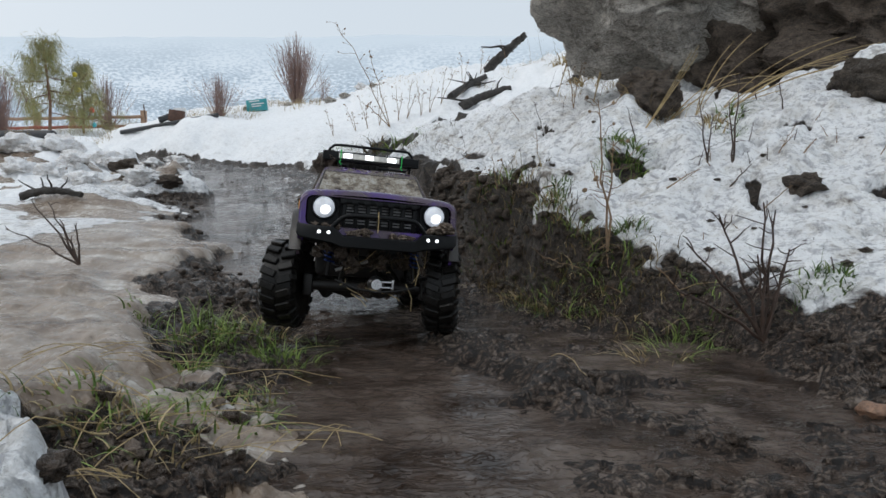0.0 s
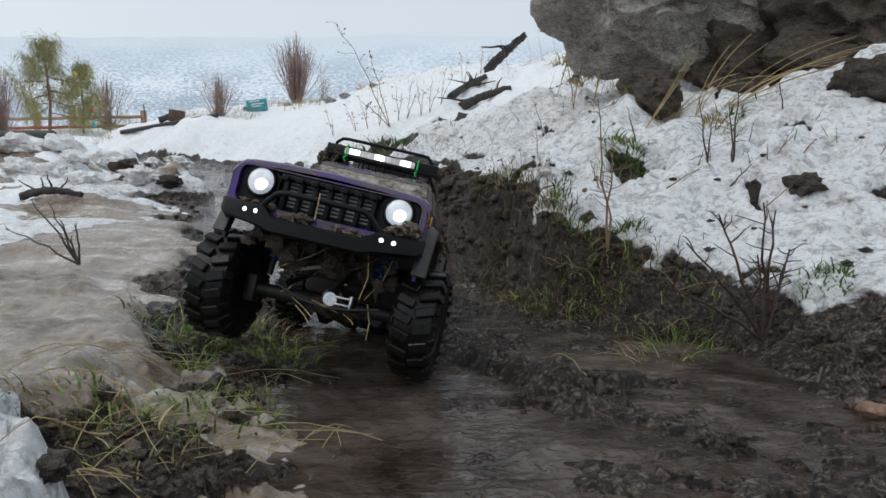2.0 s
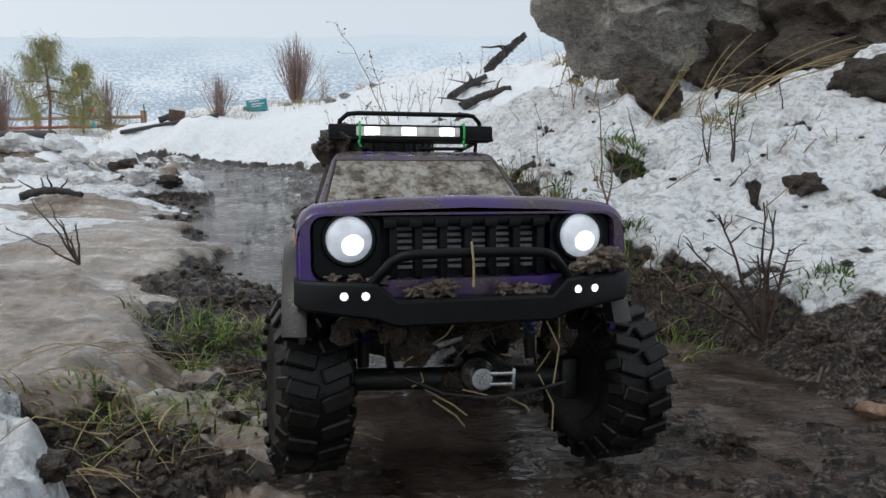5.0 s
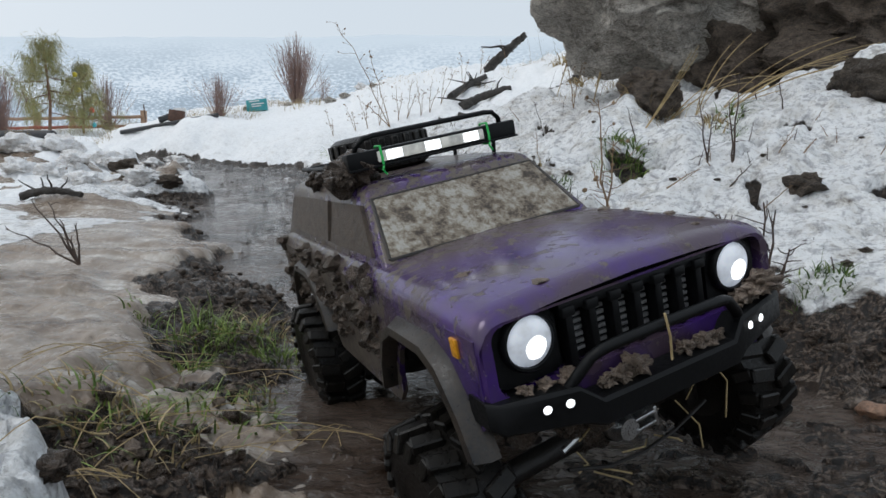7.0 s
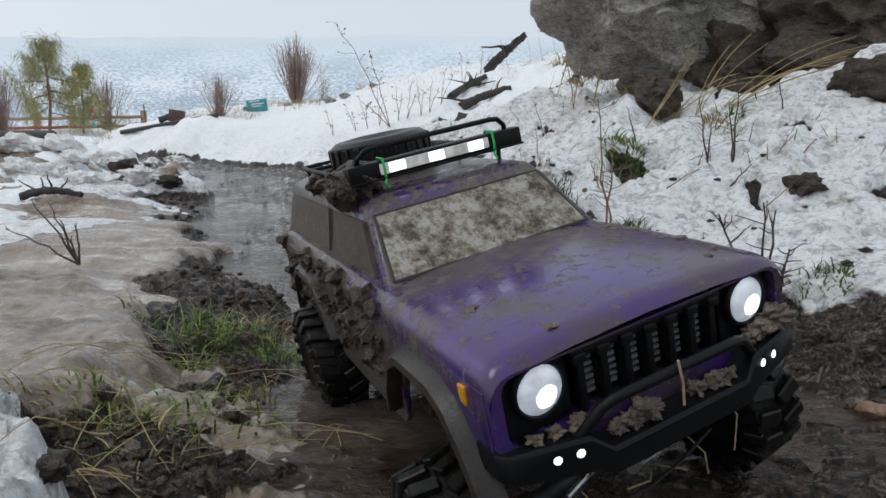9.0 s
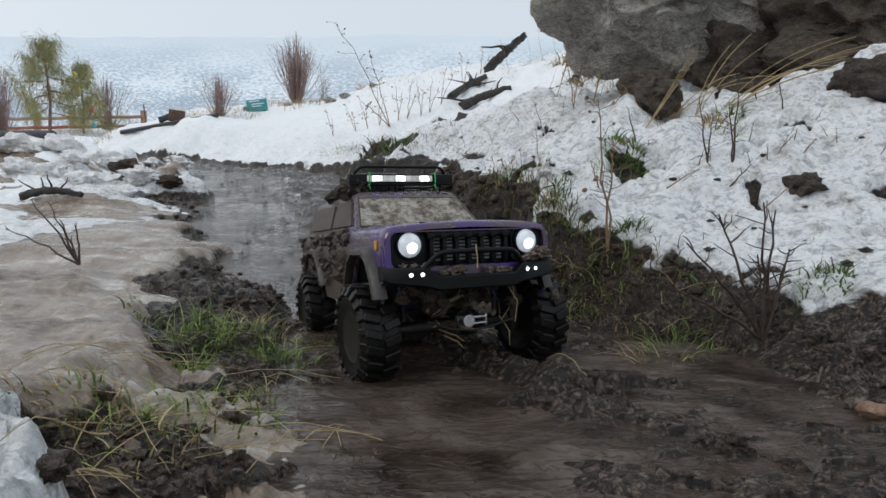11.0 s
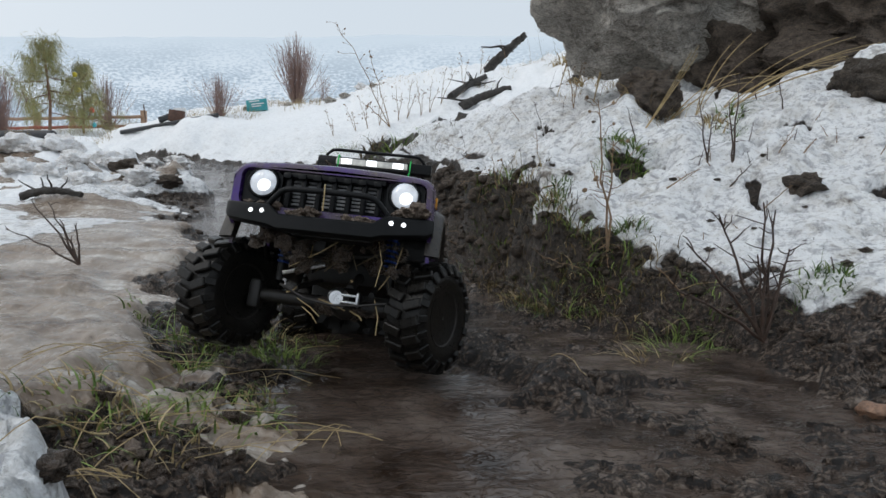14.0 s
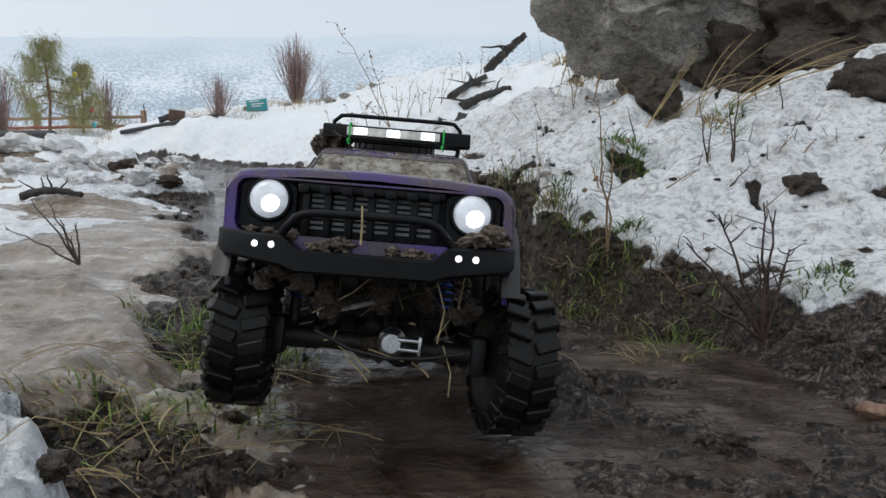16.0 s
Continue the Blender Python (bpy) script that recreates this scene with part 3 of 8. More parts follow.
def build_car():
    car = thing("model_car", (0, 0, 0), "mud-splashed purple off-road model car with lit headlights", "toy car")
    # body shell
    bm = bmesh.new()
    loft(bm, [hood_ring(0.0035, 0.009), hood_ring(0.001, 0.004), hood_ring(-0.004, 0.0012), hood_ring(-0.012, 0.0), hood_ring(-0.06, -0.0012), hood_ring(-0.12, -0.0020), hood_ring(-0.20, -0.001), hood_ring(-0.52, 0.0), hood_ring(-0.545, 0.003), hood_ring(-0.553, 0.012)], caps=False, closed=False)
    body = part("body", bm, M_PAINT, car, "glossy purple bonnet and shoulders under a film of mud")
    part("side_panel", side_panel(-0.1105, -0.1065), M_PAINT, car, "purple flank caked with brown mud")
    part("side_panel", side_panel(0.1065, 0.1105), M_PAINT, car, "purple flank caked with brown mud")
    bm = bmesh.new()
    box(bm, (-0.551, 0, -0.018), (0.006, 0.214, 0.062), 0.002)
    part("tailgate", bm, M_PAINT, car)
    bm = bmesh.new()
    loft(bm, [rrect(-0.1105, 0.1105, -0.043, 0.0135, 0.014, -0.010), rrect(-0.1105, 0.1105, -0.043, 0.0135, 0.014, -0.002), rrect(-0.108, 0.108, -0.041, 0.0165, 0.014, 0.0035),
              rrect(-0.1015, 0.1015, -0.0265, 0.0150, 0.009, 0.0035), rrect(-0.1005, 0.1005, -0.0255, 0.0140, 0.008, -0.010)], caps=False)
    part("grille_surround", bm, M_PAINT, car, "purple painted front surround")
    # grille
    bm = bmesh.new()
    box(bm, (-0.012, 0, -0.006), (0.004, 0.206, 0.046))
    box(bm, (-0.003, 0, 0.0115), (0.010, 0.112, 0.006), 0.001)
    for s in (-1, 1):
        loft(bm, [rrect(s * 0.0785 - 0.0215, s * 0.0785 + 0.0215, -0.0245, 0.0140, 0.006, -0.010), rrect(s * 0.0785 - 0.0210, s * 0.0785 + 0.0210, -0.0240, 0.0135, 0.006, -0.002)])
    grille = part("grille", bm, M_BLACK, car, "matt black slotted grille")
    for k in range(7):
        bm = bmesh.new()
        y = -0.0495 + k * 0.0165
        box(bm, (-0.004, y, -0.007), (0.010, 0.0052, 0.037), 0.001)
        box(bm, (0.002, y - 0.002, 0.0095), (0.006, 0.0085, 0.006), 0.001)
        part("grille_bar", bm, M_BLACK, grille)
    for k in range(6):
        bm = bmesh.new()
        for j in range(7):
            box(bm, (-0.0085, -0.04125 + k * 0.0165, -0.019 + 0.0042 * j), (0.002, 0.0105, 0.0021))
        part("radiator_fin", bm, M_FIN, grille, "grey radiator louvre behind the grille", smooth=False)
    for s in (-1, 1):
        bm = bmesh.new()
        m = Matrix.Translation((0, s * 0.0775, 0)) @ Matrix.Rotation(radians(-90), 4, "Z")
        lathe(bm, [(0.0175, -0.003), (0.0178, 0.001), (0.0165, 0.003), (0.0150, 0.003), (0.0146, 0.0), (0.0146, -0.003)], 32, m)
        bezel = part("headlight", bm, M_BLACK, car, "round lit headlight in a black bezel")
        bm = bmesh.new()
        lathe(bm, [(0.0147, -0.001), (0.0145, 0.0012), (0.012, 0.0030), (0.008, 0.0042), (0.003, 0.0048), (0.0004, 0.0049)], 28, m)
        part("lens", bm, M_LAMP, bezel, "glowing white lens")
        bm = bmesh.new()
        m2 = Matrix.Translation((0.0022, s * 0.0775 + 0.0015, -0.0025)) @ Matrix.Rotation(radians(-90), 4, "Z")
        lathe(bm, [(0.0080, 0.0), (0.0076, 0.0018), (0.0052, 0.0027), (0.0003, 0.0030)], 20, m2)
        part("bulb", bm, M_BULB, bezel, "bright white lamp core")
    # bumper
    bm = bmesh.new()
    def brow(y, xf, z0, z1, t=0.018):
        return [(xf, y, z0 + 0.002), (xf, y, z1 - 0.002), (xf - 0.002, y, z1), (xf - t, y, z1), (xf - t, y, z0), (xf - 0.003, y, z0)]
    loft(bm, [brow(-0.112, 0.004, -0.040, -0.024, 0.02), brow(-0.106, 0.010, -0.044, -0.025, 0.02), brow(-0.062, 0.020, -0.050, -0.027), brow(-0.050, 0.024, -0.054, -0.037), brow(0.050, 0.024, -0.054, -0.037), brow(0.062, 0.020, -0.050, -0.027), brow(0.106, 0.010, -0.044, -0.025, 0.02), brow(0.112, 0.004, -0.040, -0.024, 0.02)])
    bumper = part("bumper", bm, M_BLACK, car, "black stubby front bumper with clods of slush")
    bm = bmesh.new()
    tube(bm, [(0.012, -0.068, -0.032), (0.016, -0.060, -0.022), (0.019, -0.052, -0.0135), (0.021, -0.046, -0.0105), (0.022, -0.038, -0.0095), (0.0225, 0, -0.0090), (0.022, 0.038, -0.0095), (0.021, 0.046, -0.0105), (0.019, 0.052, -0.0135), (0.016, 0.060, -0.022), (0.012, 0.068, -0.032)], 0.0033, 10)
    part("bull_bar", bm, M_BLACK, bumper)
    for y, x in ((0.0815, 0.0155), (0.0686, 0.0185), (-0.0815, 0.0155), (-0.0686, 0.0185)):
        bm = bmesh.new()
        m = Matrix.Translation((x - 0.001, y, -0.0345)) @ Matrix.Rotation(radians(-90 + (-18 if y < 0 else 18)), 4, "Z")
        lathe(bm, [(0.0031, -0.004), (0.0031, 0.0002), (0.0022, 0.0016), (0.0003, 0.002)], 14, m)
        part("bumper_lamp", bm, M_BULB, bumper, "tiny lit spot lamp")
    random.seed(5)
    for k, (y, z, r) in enumerate(((0.093, -0.016, 0.012), (0.083, -0.019, 0.009), (0.101, -0.018, 0.008), (0.072, -0.023, 0.006), (-0.03, -0.033, 0.007), (-0.018, -0.032, 0.009), (-0.040, -0.034, 0.005), (0.02, -0.034, 0.006), (0.035, -0.034, 0.007), (0.045, -0.034, 0.005), (-0.06, -0.027, 0.007), (-0.075, -0.025, 0.005), (-0.088, -0.024, 0.004))):
        bm = bmesh.new()
        clod(bm, (0.013 if abs(y) < 0.06 else 0.006, y, z), r * 0.85, k + 1, 1.0, 0.65, 4)
        part("slush_clod", bm, M_SLUSH, bumper, "melting lump of brown slush", True, 85)
    bm = bmesh.new()
    tube(bm, [(0.026, -0.003, -0.030), (0.027, -0.003, -0.016), (0.026, -0.004, -0.002)], 0.0008, 5)
    part("straw", bm, M_STRAW, bumper, "broken straw stuck on the bumper")
    # cab
    bm = bmesh.new()
    def cab(x0, x1, w0, w1, z, zf):
        return [(x0, w0, zf), (x0, -w0, zf), (x1, -w1, z), (x1, w1, z)]
    loft(bm, [cab(-0.160, -0.548, 0.1005, 0.100, 0.018, 0.020), cab(-0.222, -0.534, 0.0830, 0.0830, 0.074, 0.074), cab(-0.228, -0.530, 0.0795, 0.0795, 0.080, 0.080), cab(-0.243, -0.515, 0.068, 0.068, 0.0845, 0.084)])
    bmesh.ops.bevel(bm, geom=list(bm.edges), offset=0.0035, segments=2, profile=0.5, affect="EDGES")
    cabin = part("cab", bm, M_PAINT, car, "purple hardtop cab splashed with mud")
    bm = bmesh.new()
    def pane(bl, br, tr, tl, t, inset=0.0):
        a, b, c, d = Vector(bl), Vector(br), Vector(tr), Vector(tl)
        nrm = (b - a).cross(d - a).normalized() * t
        mid_p = (a + b + c + d) / 4
        q = [p + (mid_p - p) * inset for p in (a, b, c, d)]
        loft(bm, [[p - nrm for p in q], [p + nrm for p in q]])
    pane((-0.1700, -0.0895, 0.0285), (-0.1700, 0.0895, 0.0285), (-0.2185, 0.0785, 0.0705), (-0.2185, -0.0785, 0.0705), 0.0014)
    ws = part("windscreen", bm, M_GLASS, cabin, "windscreen covered in grey-brown mud film", smooth=False)
    bm = bmesh.new()
    for a, b in (((-0.169, -0.091, 0.028), (-0.169, 0.091, 0.028)), ((-0.2195, -0.080, 0.0715), (-0.2195, 0.080, 0.0715)), ((-0.169, -0.091, 0.028), (-0.2195, -0.080, 0.0715)), ((-0.169, 0.091, 0.028), (-0.2195, 0.080, 0.0715))):
        tube(bm, [a, b], 0.0016, 6)
    part("gasket", bm, M_FLARE, ws)
    for s in (-1, 1):
        for x0, x1 in ((-0.215, -0.315), (-0.325, -0.505)):
            bm = bmesh.new()
            xa = x0 + (0.030 if x0 > -0.25 else 0)
            q = [(xa, s * 0.0985, 0.030), (x1, s * 0.0985, 0.030), (x1, s * 0.0870, 0.068), (x0 - 0.012, s * 0.0870, 0.068)]
            pane(*q, 0.0022)
            part("side_window", bm, M_CAKE, cabin, "side window caked with brown mud", smooth=False)
    # flares, markers
    for s in (-1, 1):
        for cx in (-0.083, -0.408):
            bm = bmesh.new()
            pts = [(0.069, -0.062), (0.058, -0.040), (0.040, -0.018), (0.022, -0.010), (-0.030, -0.010), (-0.050, -0.020), (-0.068, -0.045), (-0.076, -0.066)]
            rings = []
            for x, z in pts:
                d = Vector((x, 0, z + 0.066)).normalized()
                o = Vector((cx + x, 0, z))
                rings.append([o + Vector((0, s * 0.105, 0)) - d * 0.003, o + Vector((0, s * 0.1165, 0)) - d * 0.003, o + Vector((0, s * 0.1215, 0)) - d * 0.0, o + Vector((0, s * 0.1205, 0)) + d * 0.006, o + Vector((0, s * 0.1115, 0)) + d * 0.011, o + Vector((0, s * 0.105, 0)) + d * 0.011])
            loft(bm, rings)
            part("wheel_flare", bm, M_FLARE, car, "black wheel-arch flare crusted with mud")
        bm = bmesh.new()
        box(bm, (-0.024, s * 0.1112, 0.001), (0.008, 0.0022, 0.0115), 0.0006)
        part("side_marker", bm, M_AMBER, car, "amber side marker")
    # roof rack
    bm = bmesh.new()
    for s in (-1, 1):
        tube(bm, [(-0.250, s * 0.072, 0.098), (-0.30, s * 0.074, 0.098), (-0.45, s * 0.074, 0.098), (-0.505, s * 0.070, 0.098)], 0.0026, 8)
        for x in (-0.27, -0.36, -0.46):
            tube(bm, [(x, s * 0.072, 0.082), (x, s * 0.074, 0.098)], 0.0022, 6)
    for x in (-0.27, -0.33, -0.39, -0.45, -0.505):
        tube(bm, [(x, -0.072, 0.0975), (x, 0.072, 0.0975)], 0.0022, 6)
    rack = part("roof_rack", bm, M_BLACK, car, "black tubular roof rack")
    bm = bmesh.new()
    tube(bm, [(-0.262, -0.078, 0.100), (-0.252, -0.074, 0.116), (-0.250, -0.066, 0.1225), (-0.250, -0.056, 0.1235), (-0.250, 0.058, 0.1235), (-0.250, 0.066, 0.1225), (-0.252, 0.073, 0.116), (-0.262, 0.078, 0.100)], 0.0024, 8)
    part("front_hoop", bm, M_BLACK, rack)
    bm = bmesh.new()
    box(bm, (-0.252, 0, 0.1035), (0.016, 0.172, 0.0165), 0.002)
    box(bm, (-0.2445, 0, 0.0965), (0.006, 0.172, 0.002), 0.0006)
    bar = part("light_bar", bm, M_BLACK, rack, "black light bar with three lit lamps")
    bm = bmesh.new()
    box(bm, (-0.2440, -0.004, 0.1045), (0.0025, 0.108, 0.0095), 0.001)
    part("reflector", bm, M_STRIP, bar, "pale glowing reflector strip")
    for y in (-0.042, -0.004, 0.036):
        bm = bmesh.new()
        box(bm, (-0.2428, y, 0.1045), (0.0026, 0.0155, 0.0085), 0.001)
        part("led", bm, M_LED, bar, "bright white lamp")
    for y in (-0.0544, 0.0544):
        bm = bmesh.new()
        tube(bm, [(-0.243, y, 0.0945), (-0.2415, y, 0.1035), (-0.243, y, 0.1135), (-0.256, y, 0.1135), (-0.262, y, 0.104), (-0.256, y, 0.0945), (-0.243, y, 0.0945)], 0.0012, 5)
        tube(bm, [(-0.2425, y, 0.0965), (-0.2405, y - 0.002, 0.0925), (-0.241, y + 0.001, 0.088)], 0.001, 5)
        part("cable_tie", bm, M_GREEN, bar, "bright green cable tie")
    bm = bmesh.new()
    prof = [(0.026, -0.017), (0.036, -0.021), (0.046, -0.020), (0.052, -0.016), (0.053, 0.0), (0.052, 0.016), (0.046, 0.020), (0.036, 0.021), (0.026, 0.017)]
    lathe(bm, prof, 32, Matrix.Translation((-0.375, -0.01, 0.104)) @ Matrix.Rotation(radians(90), 4, "X"))
    spare = part("spare_tyre", bm, M_RUBBER, rack, "muddy spare tyre lying on the rack")
    for k in range(24):
        bm = bmesh.new()
        a = 2 * math.pi * k / 24
        box(bm, (0, 0, 0), (0.005, 0.007, 0.030), 0.001, Matrix.Translation((-0.375, -0.01, 0.104)) @ Matrix.Rotation(a, 4, "Z") @ Matrix.Translation((0.0525, 0, 0)), 1)
        part("tread_block", bm, M_RUBBER, spare)
    for k, (x, y, z, r) in enumerate(((-0.262, -0.075, 0.098, 0.017), (-0.275, -0.082, 0.090, 0.015), (-0.29, -0.074, 0.100, 0.014), (-0.255, -0.088, 0.092, 0.009), (-0.31, -0.080, 0.092, 0.012), (-0.34, -0.078, 0.092, 0.011), (-0.27, -0.062, 0.090, 0.010), (-0.40, -0.08, 0.088, 0.011))):
        bm = bmesh.new()
        clod(bm, (x, y, z), r, k + 20, 0.8)
        part("mud_clod", bm, M_MUD, rack, "thick clod of wet mud")
    random.seed(8)
    for k in range(150):
        s = -1 if k % 4 else 1
        bm = bmesh.new()
        x = random.uniform(-0.54, -0.17)
        zz = random.uniform(-0.055, 0.018)
        clod(bm, (x, s * 0.111, zz), random.uniform(0.0025, 0.010), k + 40, 0.9, 0.8, 2)
        part("mud_splat", bm, M_MUD if k % 2 else M_CAKE, car, "wet mud stuck on the flank")
    for k in range(70):
        bm = bmesh.new()
        r = 0.0012 + 0.0065 * random.random() ** 4
        clod(bm, (random.uniform(-0.16, -0.008), random.uniform(-0.095, 0.10), 0.0262), r, k + 90, 0.8, 0.35, 2)
        part("mud_splat", bm, M_SLUSH, car, "thin slush lying on the bonnet")
    # chassis and running gear
    # blocks at x -0.24, -0.25 and -0.335 are added to close bright gaps underneath
    for name, c, size, bev in (("chassis_rails", (-0.28, 0, -0.032), (0.50, 0.085, 0.040), 0.006), ("floor_pan", (-0.28, 0, 0.004), (0.53, 0.205, 0.016), 0.004),
                               ("upper_fill_block", (-0.24, 0, -0.030), (0.17, 0.20, 0.045), 0.006), ("lower_fill_block", (-0.25, 0, -0.064), (0.17, 0.12, 0.050), 0.010), ("rear_fill_block", (-0.335, 0, -0.075), (0.05, 0.17, 0.080), 0.010),
                               ("steering_servo", (-0.052, -0.030, -0.052), (0.024, 0.042, 0.026), 0.003), ("winch_mount", (-0.030, 0.0, -0.044), (0.020, 0.090, 0.016), 0.003)):
        bm = bmesh.new()
        box(bm, c, size, bev)
        part(name, bm, M_DARK, car, "greasy black running gear and gap-filling blocks")
    for a, b in (((-0.070, -0.045, -0.105), (-0.22, -0.035, -0.075)), ((-0.070, 0.045, -0.105), (-0.22, 0.035, -0.075)), ((-0.065, -0.030, -0.085), (-0.20, -0.020, -0.050)), ((-0.055, -0.060, -0.072), (-0.055, 0.055, -0.060))):
        bm = bmesh.new()
        tube(bm, [a, b], 0.0034, 8)
        part("suspension_link", bm, M_DARK, car)
    bm = bmesh.new()
    tube(bm, [(-0.075, 0.018, -0.100), (-0.22, 0.010, -0.062)], 0.0055, 10)
    part("drive_shaft", bm, M_RIM, car)
    random.seed(17)
    for k in range(34):
        bm = bmesh.new()
        clod(bm, (random.uniform(-0.075, -0.015), random.uniform(-0.085, 0.085), random.uniform(-0.082, -0.046)), random.uniform(0.003, 0.011), k + 200, 1.0, 0.9, 2)
        part("mud_clod", bm, M_MUD, car, "wet mud and roots packed under the nose")
    for k in range(12):
        bm = bmesh.new()
        p = Vector((random.uniform(-0.05, -0.01), random.uniform(-0.08, 0.08), -0.05))
        q = p + Vector((random.gauss(0, 0.012), random.gauss(0, 0.02), -random.uniform(0.02, 0.06)))
        tube(bm, [p, (p + q) / 2 + Vector((0.008, 0.006, 0)), q], 0.0006, 4)
        part("grass_blade", bm, M_STRAW if k % 3 == 0 else M_WEED_DARK, car, "grass caught under the nose")
    for s in (-1, 1):
        for x in (-0.07, -0.40):
            bm = bmesh.new()
            tube(bm, [(x, s * 0.062, -0.015), (x, s * 0.066, -0.098)], 0.0045, 10)
            shock = part("shock_absorber", bm, M_DARK, car)
            bm = bmesh.new()
            tube(bm, [(x + 0.0075 * math.cos(0.9 * k), s * 0.063 + 0.0075 * math.sin(0.9 * k), -0.02 - 0.0009 * k) for k in range(66)], 0.0013, 5)
            part("spring", bm, M_BLUE, shock, "blue coil spring")
    axles, wheels = [], []
    for x in (-0.075, -0.405):
        bm = bmesh.new()
        tube(bm, [(0, -0.095, 0), (0, 0.095, 0)], 0.0085, 12)
        clod(bm, (0, 0.020, 0.002), 0.020, 2, 0.1, 0.95, 3)
        for s in (-1, 1):
            box(bm, (0, s * 0.088, 0), (0.026, 0.014, 0.034), 0.004)
        axle = part("axle", bm, M_DARK, car, "mud-soaked black axle")
        axle.matrix_basis = pose(x, 0, -0.110)
        bm = bmesh.new()
        m = Matrix.Rotation(radians(-90), 4, "Z")
        lathe(bm, [(0.0125, 0.012), (0.0125, 0.020), (0.009, 0.024), (0.008, 0.030), (0.001, 0.030)], 18, m @ Matrix.Translation((-0.012, 0, 0.006)))
        box(bm, (0.026, 0.027, 0.010), (0.010, 0.020, 0.003), 0.001)
        box(bm, (0.026, 0.027, 0.002), (0.010, 0.020, 0.003), 0.001)
        box(bm, (0.026, 0.036, 0.006), (0.010, 0.003, 0.016), 0.001)
        part("differential_cover", bm, M_STEEL, axle, "wet metal differential cover")
        if x > -0.2:
            bm = bmesh.new()
            tube(bm, [(0.040, -0.050, 0.025), (0.040, -0.004, 0.040)], 0.0024, 8)
            part("steering_link", bm, M_STEEL, axle, "bare metal steering link")
            bm = bmesh.new()
            tube(bm, [(0.042, -0.050, 0.012), (0.044, -0.02, 0.0), (0.044, 0.01, -0.004), (0.044, 0.04, -0.001), (0.042, 0.072, 0.006)], 0.0014, 6)
            part("tie_rod", bm, M_DARK, axle)
            random.seed(3)
            for k in range(7):
                bm = bmesh.new()
                y = random.uniform(-0.07, 0.08)
                p = Vector((0.03, y, random.uniform(-0.01, 0.03)))
                q = p + Vector((0.01, random.uniform(-0.03, 0.03), random.uniform(-0.05, 0.02)))
                tube(bm, [p, (p + q) / 2 + Vector((0.006, 0.004, 0)), q], 0.0007, 4)
                part("grass_blade", bm, M_STRAW, axle, "grass caught on the axle")
            for k in range(5):
                bm = bmesh.new()
                clod(bm, (0.0, random.uniform(-0.06, 0.07), -0.004), random.uniform(0.007, 0.013), k + 70, 0.7, 0.9, 2)
                part("mud_clod", bm, M_MUD, axle)
        if x < -0.2:
            random.seed(6)
            # unseen dark lumps, added to block the bright water behind the rear axle
            for k in range(9):
                bm = bmesh.new()
                clod(bm, (random.uniform(-0.01, 0.02), -0.072 + 0.018 * k, random.uniform(-0.030, -0.010)), random.uniform(0.020, 0.030), k + 80, 0.5, 0.9, 2)
                part("mud_clod", bm, M_DARK, axle, "dark lumps added round the rear axle to close a bright gap")
        axles.append(axle)
    for x in (-0.075, -0.405):
        for s in (-1, 1):
            w = build_wheel(car, s)
            w.matrix_basis = pose(x, s * 0.114, -0.110)
            wheels.append(w)
    return car, axles, wheels


car, axles, wheels = build_car()


# ---- rocks, plants and litter ----
M_STONE = simple("rusty_stone", (0.10, 0.055, 0.035), (0.34, 0.20, 0.13), 60, (0.3, 0.7), bump=0.6, dist=0.004)
M_TWIG = simple("wet_dark_twig", (0.018, 0.011, 0.008), (0.075, 0.045, 0.032), 80, (0.4, 0.7), bump=0.3, dist=0.001)
M_WEED = simple("dry_weed_stalk", (0.10, 0.06, 0.035), (0.30, 0.20, 0.12), 60, (0.6, 0.9), bump=0)
M_LOG = simple("charred_wet_wood", (0.008, 0.007, 0.006), (0.045, 0.038, 0.032), 40, (0.45, 0.8), bump=0.8, dist=0.01)
M_BUSH = simple("bare_bush_twigs", (0.13, 0.075, 0.062), (0.30, 0.20, 0.17), 20, (0.7, 0.95), bump=0)
M_ICE = simple("lumpy_old_snow", (0.50, 0.45, 0.40), (0.88, 0.88, 0.89), 18, (0.35, 0.75), bump=0.7, dist=0.008)


